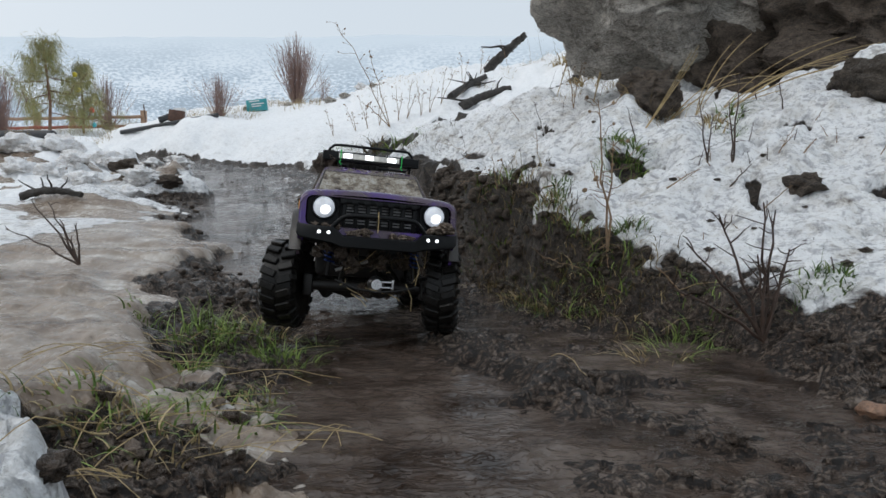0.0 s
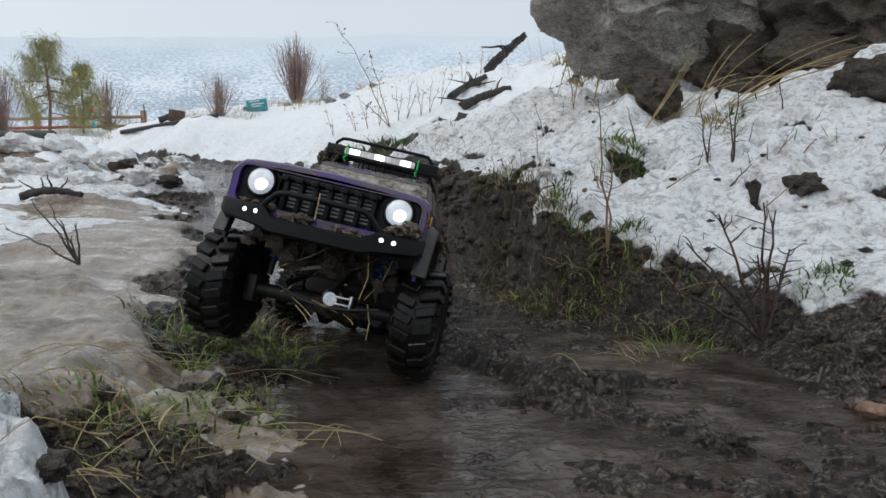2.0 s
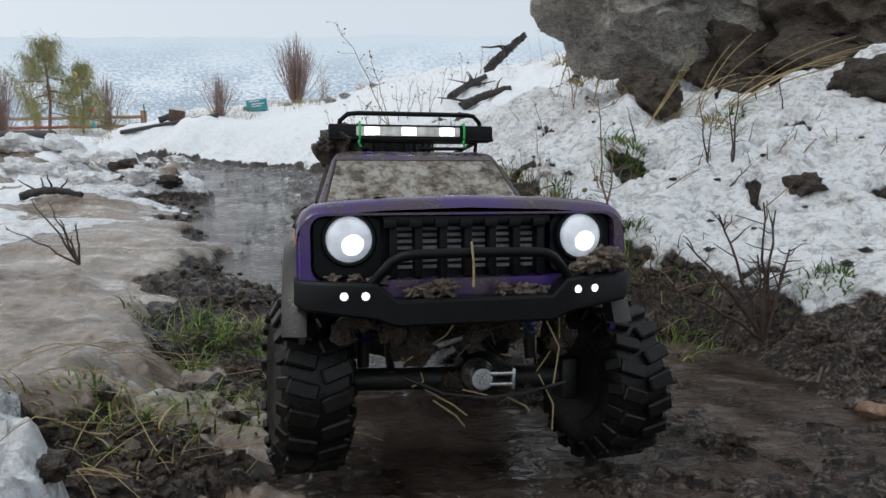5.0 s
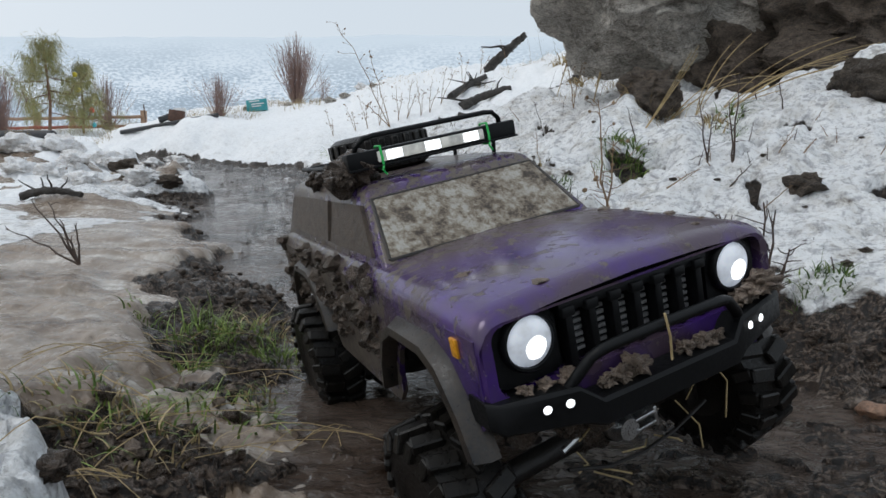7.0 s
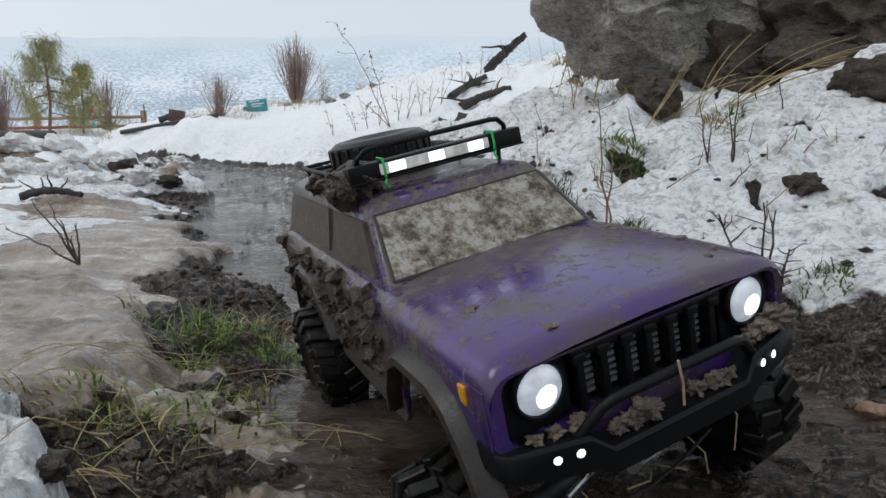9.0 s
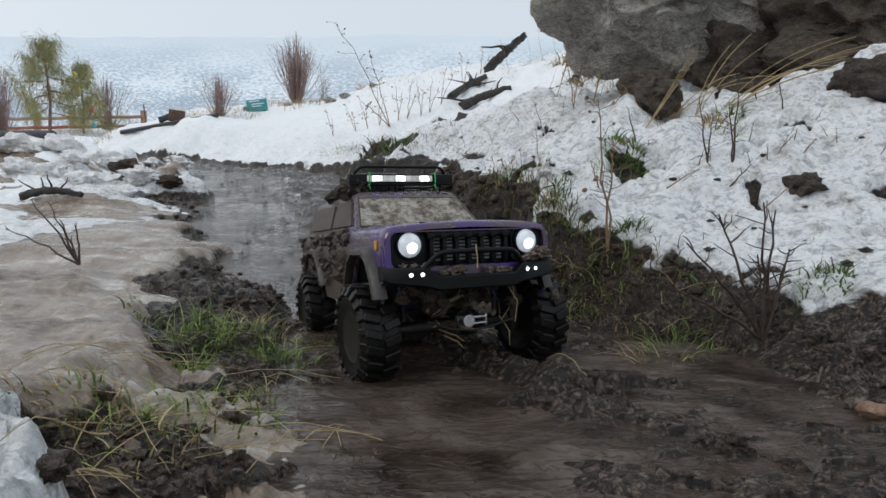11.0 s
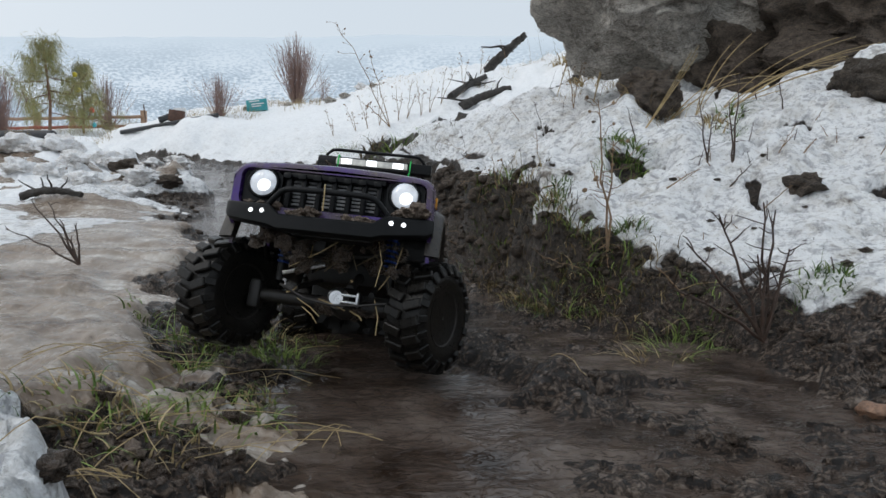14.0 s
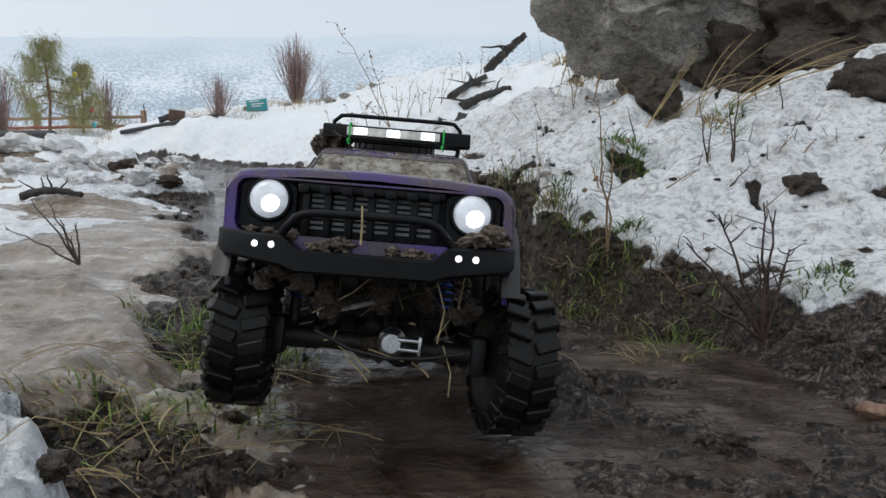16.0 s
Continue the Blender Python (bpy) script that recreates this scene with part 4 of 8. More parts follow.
def rock_material(name, dark, pale, scale):
    """Stone with lichen-pale faces, dark cracks and layered relief."""
    m, n, l, b = mat_new(name)
    co = n.new("ShaderNodeTexCoord")
    mp = n.new("ShaderNodeMapping")
    mp.inputs["Rotation"].default_value, mp.inputs["Scale"].default_value = (0.3, 0.5, 0.2), (1, 1, 1.9)
    l.new(co.outputs["Object"], mp.inputs[0])
    fac = []
    for sc, det in ((scale, 9), (scale * 4.5, 8), (scale * 15, 6)):
        nz = n.new("ShaderNodeTexNoise")
        nz.inputs["Scale"].default_value, nz.inputs["Detail"].default_value, nz.inputs["Roughness"].default_value, nz.inputs["Distortion"].default_value = sc, det, 0.72, 0.7
        l.new(mp.outputs[0], nz.inputs["Vector"])
        fac.append(nz.outputs["Fac"])
    vo = n.new("ShaderNodeTexVoronoi")
    vo.feature = "DISTANCE_TO_EDGE"
    vo.inputs["Scale"].default_value = scale * 0.9
    wob = n.new("ShaderNodeVectorMath")
    wob.operation = "ADD"
    sc2 = n.new("ShaderNodeVectorMath")
    sc2.operation = "SCALE"
    sc2.inputs["Scale"].default_value = 0.25
    nz2 = n.new("ShaderNodeTexNoise")
    nz2.inputs["Scale"].default_value, nz2.inputs["Detail"].default_value = scale * 0.8, 6
    l.new(mp.outputs[0], nz2.inputs["Vector"])
    l.new(nz2.outputs["Color"], sc2.inputs[0])
    l.new(mp.outputs[0], wob.inputs[0])
    l.new(sc2.outputs[0], wob.inputs[1])
    l.new(wob.outputs[0], vo.inputs["Vector"])
    crack = ramp(n, l, vo.outputs["Distance"], [(0.0, (0.0,) * 3), (0.03, (1.0,) * 3)])
    both = calc(n, l, "ADD", calc(n, l, "MULTIPLY", fac[0], 0.3), calc(n, l, "ADD", calc(n, l, "MULTIPLY", fac[1], 0.3), calc(n, l, "MULTIPLY", fac[2], 0.4)))
    c = ramp(n, l, both, [(0.41, dark), (0.50, tuple((p + q) / 2 for p, q in zip(dark, pale))), (0.59, pale)])
    l.new(blend(n, l, calc(n, l, "ADD", crack, 0.6), tuple(0.3 * v for v in dark), c), b.inputs["Base Color"])
    b.inputs["Roughness"].default_value = 0.75
    h = calc(n, l, "MULTIPLY", calc(n, l, "ADD", calc(n, l, "MULTIPLY", fac[0], 0.5), calc(n, l, "ADD", calc(n, l, "MULTIPLY", fac[1], 0.3), calc(n, l, "MULTIPLY", fac[2], 0.16))), calc(n, l, "ADD", crack, 0.8))
    relief(n, l, b, h, 1.0, 0.05)
    return m


M_ROCK = rock_material("weathered_rock", (0.13, 0.112, 0.094), (0.74, 0.69, 0.62), 8.0)
M_SOIL = rock_material("dark_wet_soil", (0.012, 0.0085, 0.006), (0.20, 0.152, 0.115), 13.0)
M_BROWN = rock_material("mud_stained_stone", (0.02, 0.015, 0.011), (0.17, 0.135, 0.105), 12.0)


def leaf_material(name, a, b2):
    m, n, l, b = mat_new(name)
    g = n.new("ShaderNodeNewGeometry")
    l.new(ramp(n, l, g.outputs["Random Per Island"], [(0.0, a), (0.55, tuple((p + q) / 2 for p, q in zip(a, b2))), (1.0, b2)]), b.inputs["Base Color"])
    b.inputs["Roughness"].default_value, b.inputs["Specular IOR Level"].default_value = 0.5, 0.3
    return m


M_GRASS = leaf_material("green_grass", (0.055, 0.105, 0.018), (0.26, 0.34, 0.085))
M_HAY = leaf_material("dead_grass", (0.20, 0.14, 0.065), (0.52, 0.41, 0.22))
M_ROOTS = leaf_material("dark_dead_grass", (0.010, 0.008, 0.004), (0.20, 0.15, 0.075))
M_NEEDLE = leaf_material("pine_needles", (0.16, 0.18, 0.07), (0.42, 0.36, 0.16))
M_LEAF = leaf_material("weed_leaves", (0.03, 0.07, 0.012), (0.12, 0.18, 0.05))


def blade(bm, p, h, lean, face, w):
    """One bent grass blade of five cross pieces."""
    d, s = Vector((math.cos(lean), math.sin(lean), 0)), Vector((math.cos(face), math.sin(face), 0))
    out = random.uniform(0.5, 1.7) * h
    h = h * random.uniform(0.45, 0.9)
    prev = None
    for k in range(5):
        t = k / 4
        c = Vector(p) + d * out * t * t + Vector((0, 0, h * (1.5 * t - min(1.25, 0.55 * out / h) * t * t)))
        ww = w * (1 - t) ** 0.7 + 0.00008
        cur = (bm.verts.new(c - s * ww), bm.verts.new(c + s * ww))
        if prev:
            bm.faces.new((prev[0], prev[1], cur[1], cur[0]))
        prev = cur


def tuft(x, y, r, count, h, material, label, seed, name="grass_tuft", w=0.0011, lean=None):
    random.seed(seed)
    bm = bmesh.new()
    spots = [(random.uniform(0, 6.283), r * math.sqrt(random.random())) for _ in range(count)]
    xs, ys = [x + q * math.cos(a) for a, q in spots], [y + q * math.sin(a) for a, q in spots]
    zs = terrain(xs, ys)[0].tolist()
    for (a, q), px, py, pz in zip(spots, xs, ys, zs):
        la = a + random.gauss(0, 0.9) if lean is None else lean + random.gauss(0, 0.8)
        blade(bm, (px, py, pz - 0.002), h * random.uniform(0.4, 1.1), la, random.uniform(0, 3.14), w * random.uniform(0.6, 1.3))
    return tagged(part(name, bm, material, None, label, smooth=False), category="grass", group="grass by the track", kind="stuff")


def bent(p, q, sag, n=5, jit=0.0):
    p, q = Vector(p), Vector(q)
    out = []
    for k in range(n + 1):
        t = k / n
        v = p.lerp(q, t) + Vector((0, 0, -sag * 4 * t * (1 - t)))
        if 0 < k < n:
            v += Vector([random.uniform(-jit, jit) for _ in range(3)])
        out.append(v)
    return out


def sprig(base, stems, material, label, name="dry_weed", r=0.0016, twigs=5, seed=1, heads=0.0, tw_len=0.35):
    """A dry plant: stems from its base to the given tips, each with side twigs."""
    random.seed(seed)
    root = thing(name, base, label, "plant", "dry weeds")
    for tip in stems:
        length = Vector(tip).length
        bm = bmesh.new()
        line = bent((0, 0, -0.004), tip, -0.03 * length, 7, 0.022 * length)
        tube(bm, line, r, 6, r * 0.35)
        stem = part("stem", bm, material, root)
        for k in range(twigs):
            bm = bmesh.new()
            t = random.uniform(0.3, 0.97)
            i = min(int(t * 7), 6)
            p = line[i].lerp(line[i + 1], t * 7 - i)
            d = Vector((random.gauss(0, 1), random.gauss(0, 0.6), random.uniform(0.1, 1.1))).normalized()
            q = p + d * length * tw_len * random.uniform(0.3, 1) * (1.1 - t * 0.6)
            tube(bm, bent(p, q, random.uniform(-0.1, 0.1) * length * 0.2, 3, 0.01 * length), r * 0.45, 4, r * 0.2)
            if random.random() < heads:
                clod(bm, q, r * random.uniform(1.2, 2.2), k, 0.5, 1.0, 1)
            part("twig", bm, material, stem)
    return root


def rock(name, c, radii, seed, material, label, category="rock", sub=6, rough=0.35, crag=1.0, lean=0.75):
    """A blocky stone: rounded box, broken by slanting ledges, then pitted."""
    bm = bmesh.new()
    g = bmesh.ops.create_icosphere(bm, subdivisions=sub, radius=1.0)
    off = Vector((seed * 7.3, seed * 1.9, seed * 4.1))
    size = min(radii)
    for v in g["verts"]:
        d = v.co.normalized()
        box_d = d / max(abs(d.x), abs(d.y), abs(d.z)) * 0.82
        s = d.lerp(box_d, 0.45)
        k = 1 + rough * noise.noise(d * 1.5 + off) + 0.5 * rough * noise.noise(d * 3.3 + off)
        p = Vector((s.x * radii[0] * k, s.y * radii[1] * k + lean * s.z * radii[2], s.z * radii[2] * k))
        q = p / size
        w = q + 0.25 * noise.noise_vector(q * 2.2 + off)
        ledge = noise.noise(Vector((w.x * 2.2, w.y * 2.2, (w.z + 0.35 * w.x) * 5.0)) + off)
        ridge = 1 - abs(noise.noise(w * 4.5 + off)) * 2
        pit = noise.noise(w * 11 + off)
        grit = 1 - abs(noise.noise(w * 24 + off)) * 2
        v.co = p + d * size * crag * (0.10 * ledge + 0.045 * ridge + 0.035 * pit + 0.022 * grit)
    ob = part(name, bm, material, None, label, True, 60)
    ob.location = c
    return tagged(ob, category=category)


def straw(x, y, a, length, material, label):
    """A dry stem that lies on the ground and bows a little."""
    lift = random.uniform(0.003, 0.012)
    ts = [k / 6 for k in range(7)]
    xs, ys = [x + length * (t - 0.5) * math.cos(a) for t in ts], [y + length * (t - 0.5) * math.sin(a) for t in ts]
    zs = terrain(xs, ys)[0].tolist()
    pts = [(px, py, 0.2 * pz + 0.8 * max(zs[3], zs[2], zs[4]) + 0.001 + lift * math.sin(math.pi * t)) for t, px, py, pz in zip(ts, xs, ys, zs)]
    bm = bmesh.new()
    tube(bm, pts, 0.00055 + 0.0014 * length * (length > 0.2) * 0.5, 5, 0.0003)
    return tagged(part("straw", bm, material, None, label), category="straw", group="scattered straw")


def lump(c, r, seed, material, label, name, category, flat, rough):
    bm = bmesh.new()
    clod(bm, (0, 0, 0), r, seed, rough, flat, 4 if r > 0.03 else 3 if r > 0.005 else 2)
    ob = part(name, bm, material, None, label, True, 80)
    ob.location = (c[0], c[1], gz(c[0], c[1]) + r * flat * 0.25)
    return tagged(ob, category=category, group=category + " lumps")


rock("boulder", (0.93, 2.52, 1.02), (0.51, 0.44, 0.37), 3, M_ROCK, "weathered grey-brown boulder on the snowy bank", sub=7)
rock("soil_bank", (1.24, 2.20, 0.60), (0.38, 0.24, 0.20), 9, M_SOIL, "dark overhanging soil with roots below the boulder", "earth", crag=1.5)
rock("soil_bank", (1.52, 2.30, 0.92), (0.50, 0.42, 0.50), 5, M_SOIL, "dark wet soil bank beneath the boulder", "earth", crag=1.3)
rock("soil_bank", (1.36, 1.98, 0.72), (0.34, 0.22, 0.28), 12, M_SOIL, "dark wet soil bank beneath the boulder", "earth", crag=1.4)
rock("soil_bank", (0.608, 1.851, 0.469), (0.081, 0.090, 0.075), 15, M_SOIL, "dark crumbling soil in a hollow below the boulder", "earth", sub=5, crag=1.6)
rock("boulder", (1.000, 1.397, 0.402), (0.093, 0.093, 0.069), 8, M_BROWN, "dark mud-stained boulder above the snow", sub=6, lean=0.2)


# ---- far side: trees, fence, sign, valley ----
M_BARK = simple("pine_bark", (0.10, 0.05, 0.03), (0.26, 0.15, 0.10), 20, (0.7, 0.95), bump=0.5, dist=0.01)
M_RED = simple("weathered_red_wood", (0.16, 0.035, 0.025), (0.32, 0.09, 0.06), 12, (0.6, 0.9))
M_POST = simple("bleached_post", (0.22, 0.13, 0.08), (0.42, 0.28, 0.19), 12, (0.7, 0.9))
M_HOSE = simple("black_corrugated_pipe", (0.010, 0.011, 0.013), (0.04, 0.042, 0.045), 20, (0.35, 0.6))
M_TEAL = simple("faded_teal_board", (0.02, 0.20, 0.22), (0.06, 0.33, 0.36), 14, (0.5, 0.8))
M_WHITE = simple("white_paint", (0.62, 0.63, 0.64), (0.80, 0.80, 0.80), 20, (0.5, 0.8))
M_RUST = simple("rusty_brown_board", (0.05, 0.025, 0.018), (0.13, 0.07, 0.05), 14, (0.6, 0.9))
M_BALL = simple("red_bauble", (0.45, 0.05, 0.03), (0.65, 0.12, 0.07), 30, (0.2, 0.4), bump=0)
M_BALL2 = simple("turquoise_bauble", (0.01, 0.33, 0.42), (0.03, 0.48, 0.56), 30, (0.2, 0.4), bump=0)
M_YELLOW = simple("yellow_ribbon", (0.55, 0.42, 0.02), (0.75, 0.62, 0.05), 30, (0.4, 0.6), bump=0)


def pine(base, h, w, seed, label):
    """Trunk, drooping limbs with up-turned ends, and bunches of long needles with gaps between them."""
    random.seed(seed)
    root = thing("pine_tree", base, label, "tree")
    bm = bmesh.new()
    tube(bm, [(0, 0, -0.05), (0.02 * h, 0, 0.3 * h), (-0.01 * h, 0.01, 0.65 * h), (-0.03 * h, 0, h * 0.97)], 0.018 * h, 8, 0.006 * h)
    trunk = part("trunk", bm, M_BARK, root)
    ends = [(Vector((-0.03 * h, 0, h * 0.97)), 0.12)]
    bm = bmesh.new()
    for k in range(17):
        t = 0.22 + 0.72 * k / 16
        a = k * 2.4 + random.uniform(-0.4, 0.4)
        reach = w * (1.12 - t) * random.uniform(0.6, 1.15)
        d = Vector((math.cos(a), math.sin(a), 0))
        p0 = Vector((-0.02 * h * t, 0, t * h))
        line = [p0, p0 + d * reach * 0.45 + Vector((0, 0, -0.10 * reach)), p0 + d * reach * 0.8 + Vector((0, 0, -0.16 * reach)), p0 + d * reach + Vector((0, 0, 0.12 * reach))]
        tube(bm, line, 0.006 * h, 5, 0.003 * h)
        ends += [(line[3], 0.11), (line[2], 0.12), ((line[1] + line[2]) / 2, 0.12), (line[1], 0.10)]
    part("limb", bm, M_BARK, trunk)
    bm = bmesh.new()
    for e, r in ends:
        for _ in range(62):
            d = Vector((random.gauss(0, 1), random.gauss(0, 1), random.gauss(-0.5, 0.7))).normalized()
            p = e + Vector([random.gauss(0, 0.034 * h) for _ in range(3)])
            q = p + d * h * r * random.uniform(0.6, 1.6) + Vector((0, 0, -0.05 * h))
            s = d.orthogonal().normalized() * 0.0018 * h
            bm.faces.new([bm.verts.new(v) for v in (p - s, p + s, q)])
    part("crown", bm, M_NEEDLE, root, "drooping bunches of long needles", smooth=False)
    if seed == 2:
        for k, (x, z, m) in enumerate(((0.20, 0.30, M_BALL), (0.22, 0.10, M_BALL2), (0.02, 0.58, M_YELLOW), (-0.02, 0.78, M_YELLOW))):
            bm = bmesh.new()
            clod(bm, (x * h, -0.12 * h, z * h), 0.032 * h, k, 0.12, 1.15, 2)
            part("bauble", bm, m, root, "bright bauble hung in the branches")
    return root


def bush(base, h, w, n, seed):
    random.seed(seed)
    root = thing("bare_bush", base, "leafless reddish bush of many upright twigs", "bush", "bare bushes")
    for part_no in range(6):
        bm = bmesh.new()
        for k in range(n // 6):
            a = random.uniform(0, 6.283)
            lean = abs(random.gauss(0, 0.55))
            tip = Vector((math.cos(a) * w * lean, math.sin(a) * w * lean, h * random.uniform(0.55, 1.0) * (1 - 0.22 * lean)))
            p0 = Vector((math.cos(a) * w * 0.12, math.sin(a) * w * 0.12, -0.02))
            line = bent(p0, tip, 0.02 * h, 4, 0.018 * h)
            tube(bm, line, 0.0048 * h, 3, 0.0016 * h)
            for j in (2, 3):
                q = line[j] + Vector((random.gauss(0, 0.10) * h, random.gauss(0, 0.10) * h, random.uniform(0.12, 0.26) * h))
                tube(bm, [line[j], (line[j] + q) / 2, q], 0.0026 * h, 3, 0.0012 * h)
        part("stem", bm, M_BUSH, root)
    return root


def fence(a, b, h):
    a, b = Vector(a), Vector(b)
    run = (b - a)
    root = thing("rail_fence", a, "low red-painted rail fence half buried in snow", "fence")
    for k in range(6):
        p = run * (k / 5)
        bm = bmesh.new()
        box(bm, (p.x, p.y, p.z - 0.1), (0.10, 0.09, h * 2 + 0.35), 0.01)
        part("post", bm, M_POST, root)
        if k < 5:
            for z in (-0.12 * h, 0.75 * h):
                q = run * ((k + 1) / 5)
                bm = bmesh.new()
                tube(bm, bent(p + Vector((0, -0.06, z)), q + Vector((0, -0.06, z)), 0.015, 4, 0.006), 0.032, 6)
                part("rail", bm, M_RED if z < 0 else M_POST, root)
    return root


def pipe(a, b, r, ribs):
    a, b = Vector(a), Vector(b)
    bm = bmesh.new()
    n = 60 if ribs else 14
    rings = []
    side = (b - a).cross(Vector((0, 0, 1))).normalized()
    for k in range(n + 1):
        t = k / n
        p = a.lerp(b, t)
        rr = r * (1.12 if ribs and k % 2 else 1.0)
        rings.append([p + rr * (math.cos(j * math.pi / 5) * side + math.sin(j * math.pi / 5) * Vector((0, 0, 1))) for j in range(10)])
    loft(bm, rings)
    return tagged(part("drain_pipe", bm, M_HOSE, None, "black plastic pipe lying in the snow"), category="pipe")


def crate(base, w, h):
    root = thing("board_stack", base, "rusty brown board leaning on a pale board beside the pipe", "board")
    bm = bmesh.new()
    box(bm, (0, 0, h * 0.5), (w, 0.06, h), 0.008, Matrix.Rotation(radians(8), 4, "Y"))
    part("brown_board", bm, M_RUST, root)
    bm = bmesh.new()
    box(bm, (-0.1 * w, 0.12, h * 0.9), (w * 0.85, 0.04, h * 0.9), 0.008)
    part("pale_board", bm, M_WHITE, root)
    bm = bmesh.new()
    box(bm, (-1.1 * w, 0.15, 0.05), (w * 0.8, 0.15, 0.06), 0.01, Matrix.Rotation(radians(-20), 4, "Y"))
    part("dark_sheet", bm, M_HOSE, root)
    bm = bmesh.new()
    tube(bm, [(-2.1 * w, 0, 0), (-2.2 * w, 0, h * 1.5)], 0.05 * h, 6)
    part("stake", bm, M_RUST, root)
    return root


def sign(base, w, h):
    root = thing("sign_board", base, "small teal sign board with white writing in the snow", "sign")
    turn = Matrix.Rotation(radians(-6), 4, "Y")
    bm = bmesh.new()
    box(bm, (0, 0, h * 0.55), (w, 0.03, h), 0.006, turn)
    board = part("board", bm, M_TEAL, root)
    for k, (x, z, l) in enumerate(((-0.12, 0.74, 0.5), (0.05, 0.52, 0.6), (0.0, 0.32, 0.45))):
        bm = bmesh.new()
        box(bm, (x * w, -0.018, h * z + 0.02), (w * l, 0.006, h * 0.09), 0, turn)
        part("text_bar", bm, M_WHITE, board)
    for x in (-0.3, 0.3):
        bm = bmesh.new()
        box(bm, (x * w, 0.03, 0), (0.05, 0.03, h * 0.7))
        part("leg", bm, M_POST, root)
    return root


def log(a, b, r):
    random.seed(int(abs(a[0]) * 100))
    bm = bmesh.new()
    line = bent(a, b, -0.02, 8, r * 0.35)
    tube(bm, bent(a, b, -0.02, 22, r * 0.16), r * 1.2, 12, r * 0.7)
    for v in bm.verts:
        v.co += Vector((1, 1, 1)) * r * 0.5 * noise.noise(v.co * (1.1 / r)) + Vector((0.6, 0.2, 1)) * r * 0.3 * noise.noise(v.co * (3.5 / r))
    for k in range(4):
        q = line[2 + k] + Vector((random.gauss(0, 4), random.gauss(0, 2), random.uniform(0, 5))) * r
        tube(bm, bent(line[2 + k], q, 0.0, 3, r * 0.3), r * 0.35, 6, r * 0.12)
    ob = part("dead_branch", bm, M_LOG, None, "charred dark branch lying on the snowy bank")
    return tagged(ob, category="branch", group="dead branches")


def build_valley():
    """The far snowy hillside across the valley, with its haze put into the colour."""
    d = np.geomspace(28, 2600, 120)
    el = np.interp(np.log(d), np.log([28, 45, 120, 300, 900, 1400, 2600]), [0.085, 0.118, 0.148, 0.190, 0.250, 0.264, 0.262])
    k = np.linspace(-1.5, 1.5, 160)
    x = (d[:, None] * k[None, :])
    y = np.repeat(d, len(k)).reshape(x.shape)
    z = 0.14 + y * (el[:, None] + 0.007 * fbm(x / y * 4 + 3, np.log(y) * 0.9, 3, 61) + 0.0015 * fbm(x / y * 30, np.log(y) * 2, 3, 62))
    idx = np.arange(x.size).reshape(x.shape)
    quads = np.stack([idx[:-1, :-1], idx[:-1, 1:], idx[1:, 1:], idx[1:, :-1]], -1).reshape(-1, 4)
    me = bpy.data.meshes.new("valley_side")
    me.from_pydata(np.stack([x.ravel(), y.ravel(), z.ravel()], -1).tolist(), [], quads.tolist())
    for p in me.polygons:
        p.use_smooth = True
    m, n, l, b = mat_new("snowy_far_hill")
    co = n.new("ShaderNodeTexCoord")
    xyz = n.new("ShaderNodeSeparateXYZ")
    l.new(co.outputs["Object"], xyz.inputs[0])
    lg = calc(n, l, "LOGARITHM", xyz.outputs["Y"], 2.718)
    side = calc(n, l, "DIVIDE", xyz.outputs["X"], xyz.outputs["Y"])
    vec = n.new("ShaderNodeCombineXYZ")
    l.new(side, vec.inputs[0])
    l.new(calc(n, l, "DIVIDE", lg, 8.0), vec.inputs[1])
    facs = []
    for scale, detail in ((150, 5), (9, 8)):
        nz = n.new("ShaderNodeTexNoise")
        nz.inputs["Scale"].default_value, nz.inputs["Detail"].default_value = scale, detail
        l.new(vec.outputs[0], nz.inputs["Vector"])
        facs.append(nz.outputs["Fac"])
    wood = calc(n, l, "ADD", calc(n, l, "MULTIPLY", facs[0], 0.55), calc(n, l, "MULTIPLY", facs[1], 0.45))
    # haze painted into base colour: bluer with distance, sky-pale towards the ridge
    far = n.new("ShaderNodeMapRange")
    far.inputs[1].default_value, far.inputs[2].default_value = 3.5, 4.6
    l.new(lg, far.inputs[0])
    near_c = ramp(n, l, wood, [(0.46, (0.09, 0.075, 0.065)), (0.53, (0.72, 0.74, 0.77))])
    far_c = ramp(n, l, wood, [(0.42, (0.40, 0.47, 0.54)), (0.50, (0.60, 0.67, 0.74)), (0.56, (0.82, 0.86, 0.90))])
    haze_tint = n.new("ShaderNodeMapRange")
    haze_tint.inputs[1].default_value, haze_tint.inputs[2].default_value = 5.6, 7.2
    l.new(lg, haze_tint.inputs[0])
    hill = blend(n, l, haze_tint.outputs[0], blend(n, l, far.outputs[0], near_c, far_c), (0.70, 0.76, 0.81))
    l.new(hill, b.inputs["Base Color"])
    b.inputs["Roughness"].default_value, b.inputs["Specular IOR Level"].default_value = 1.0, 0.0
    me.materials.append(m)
    return tagged(new("valley_backdrop", me), "snowy wooded hillside across the valley, mist painted into its colour", "hill", kind="structure")


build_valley()


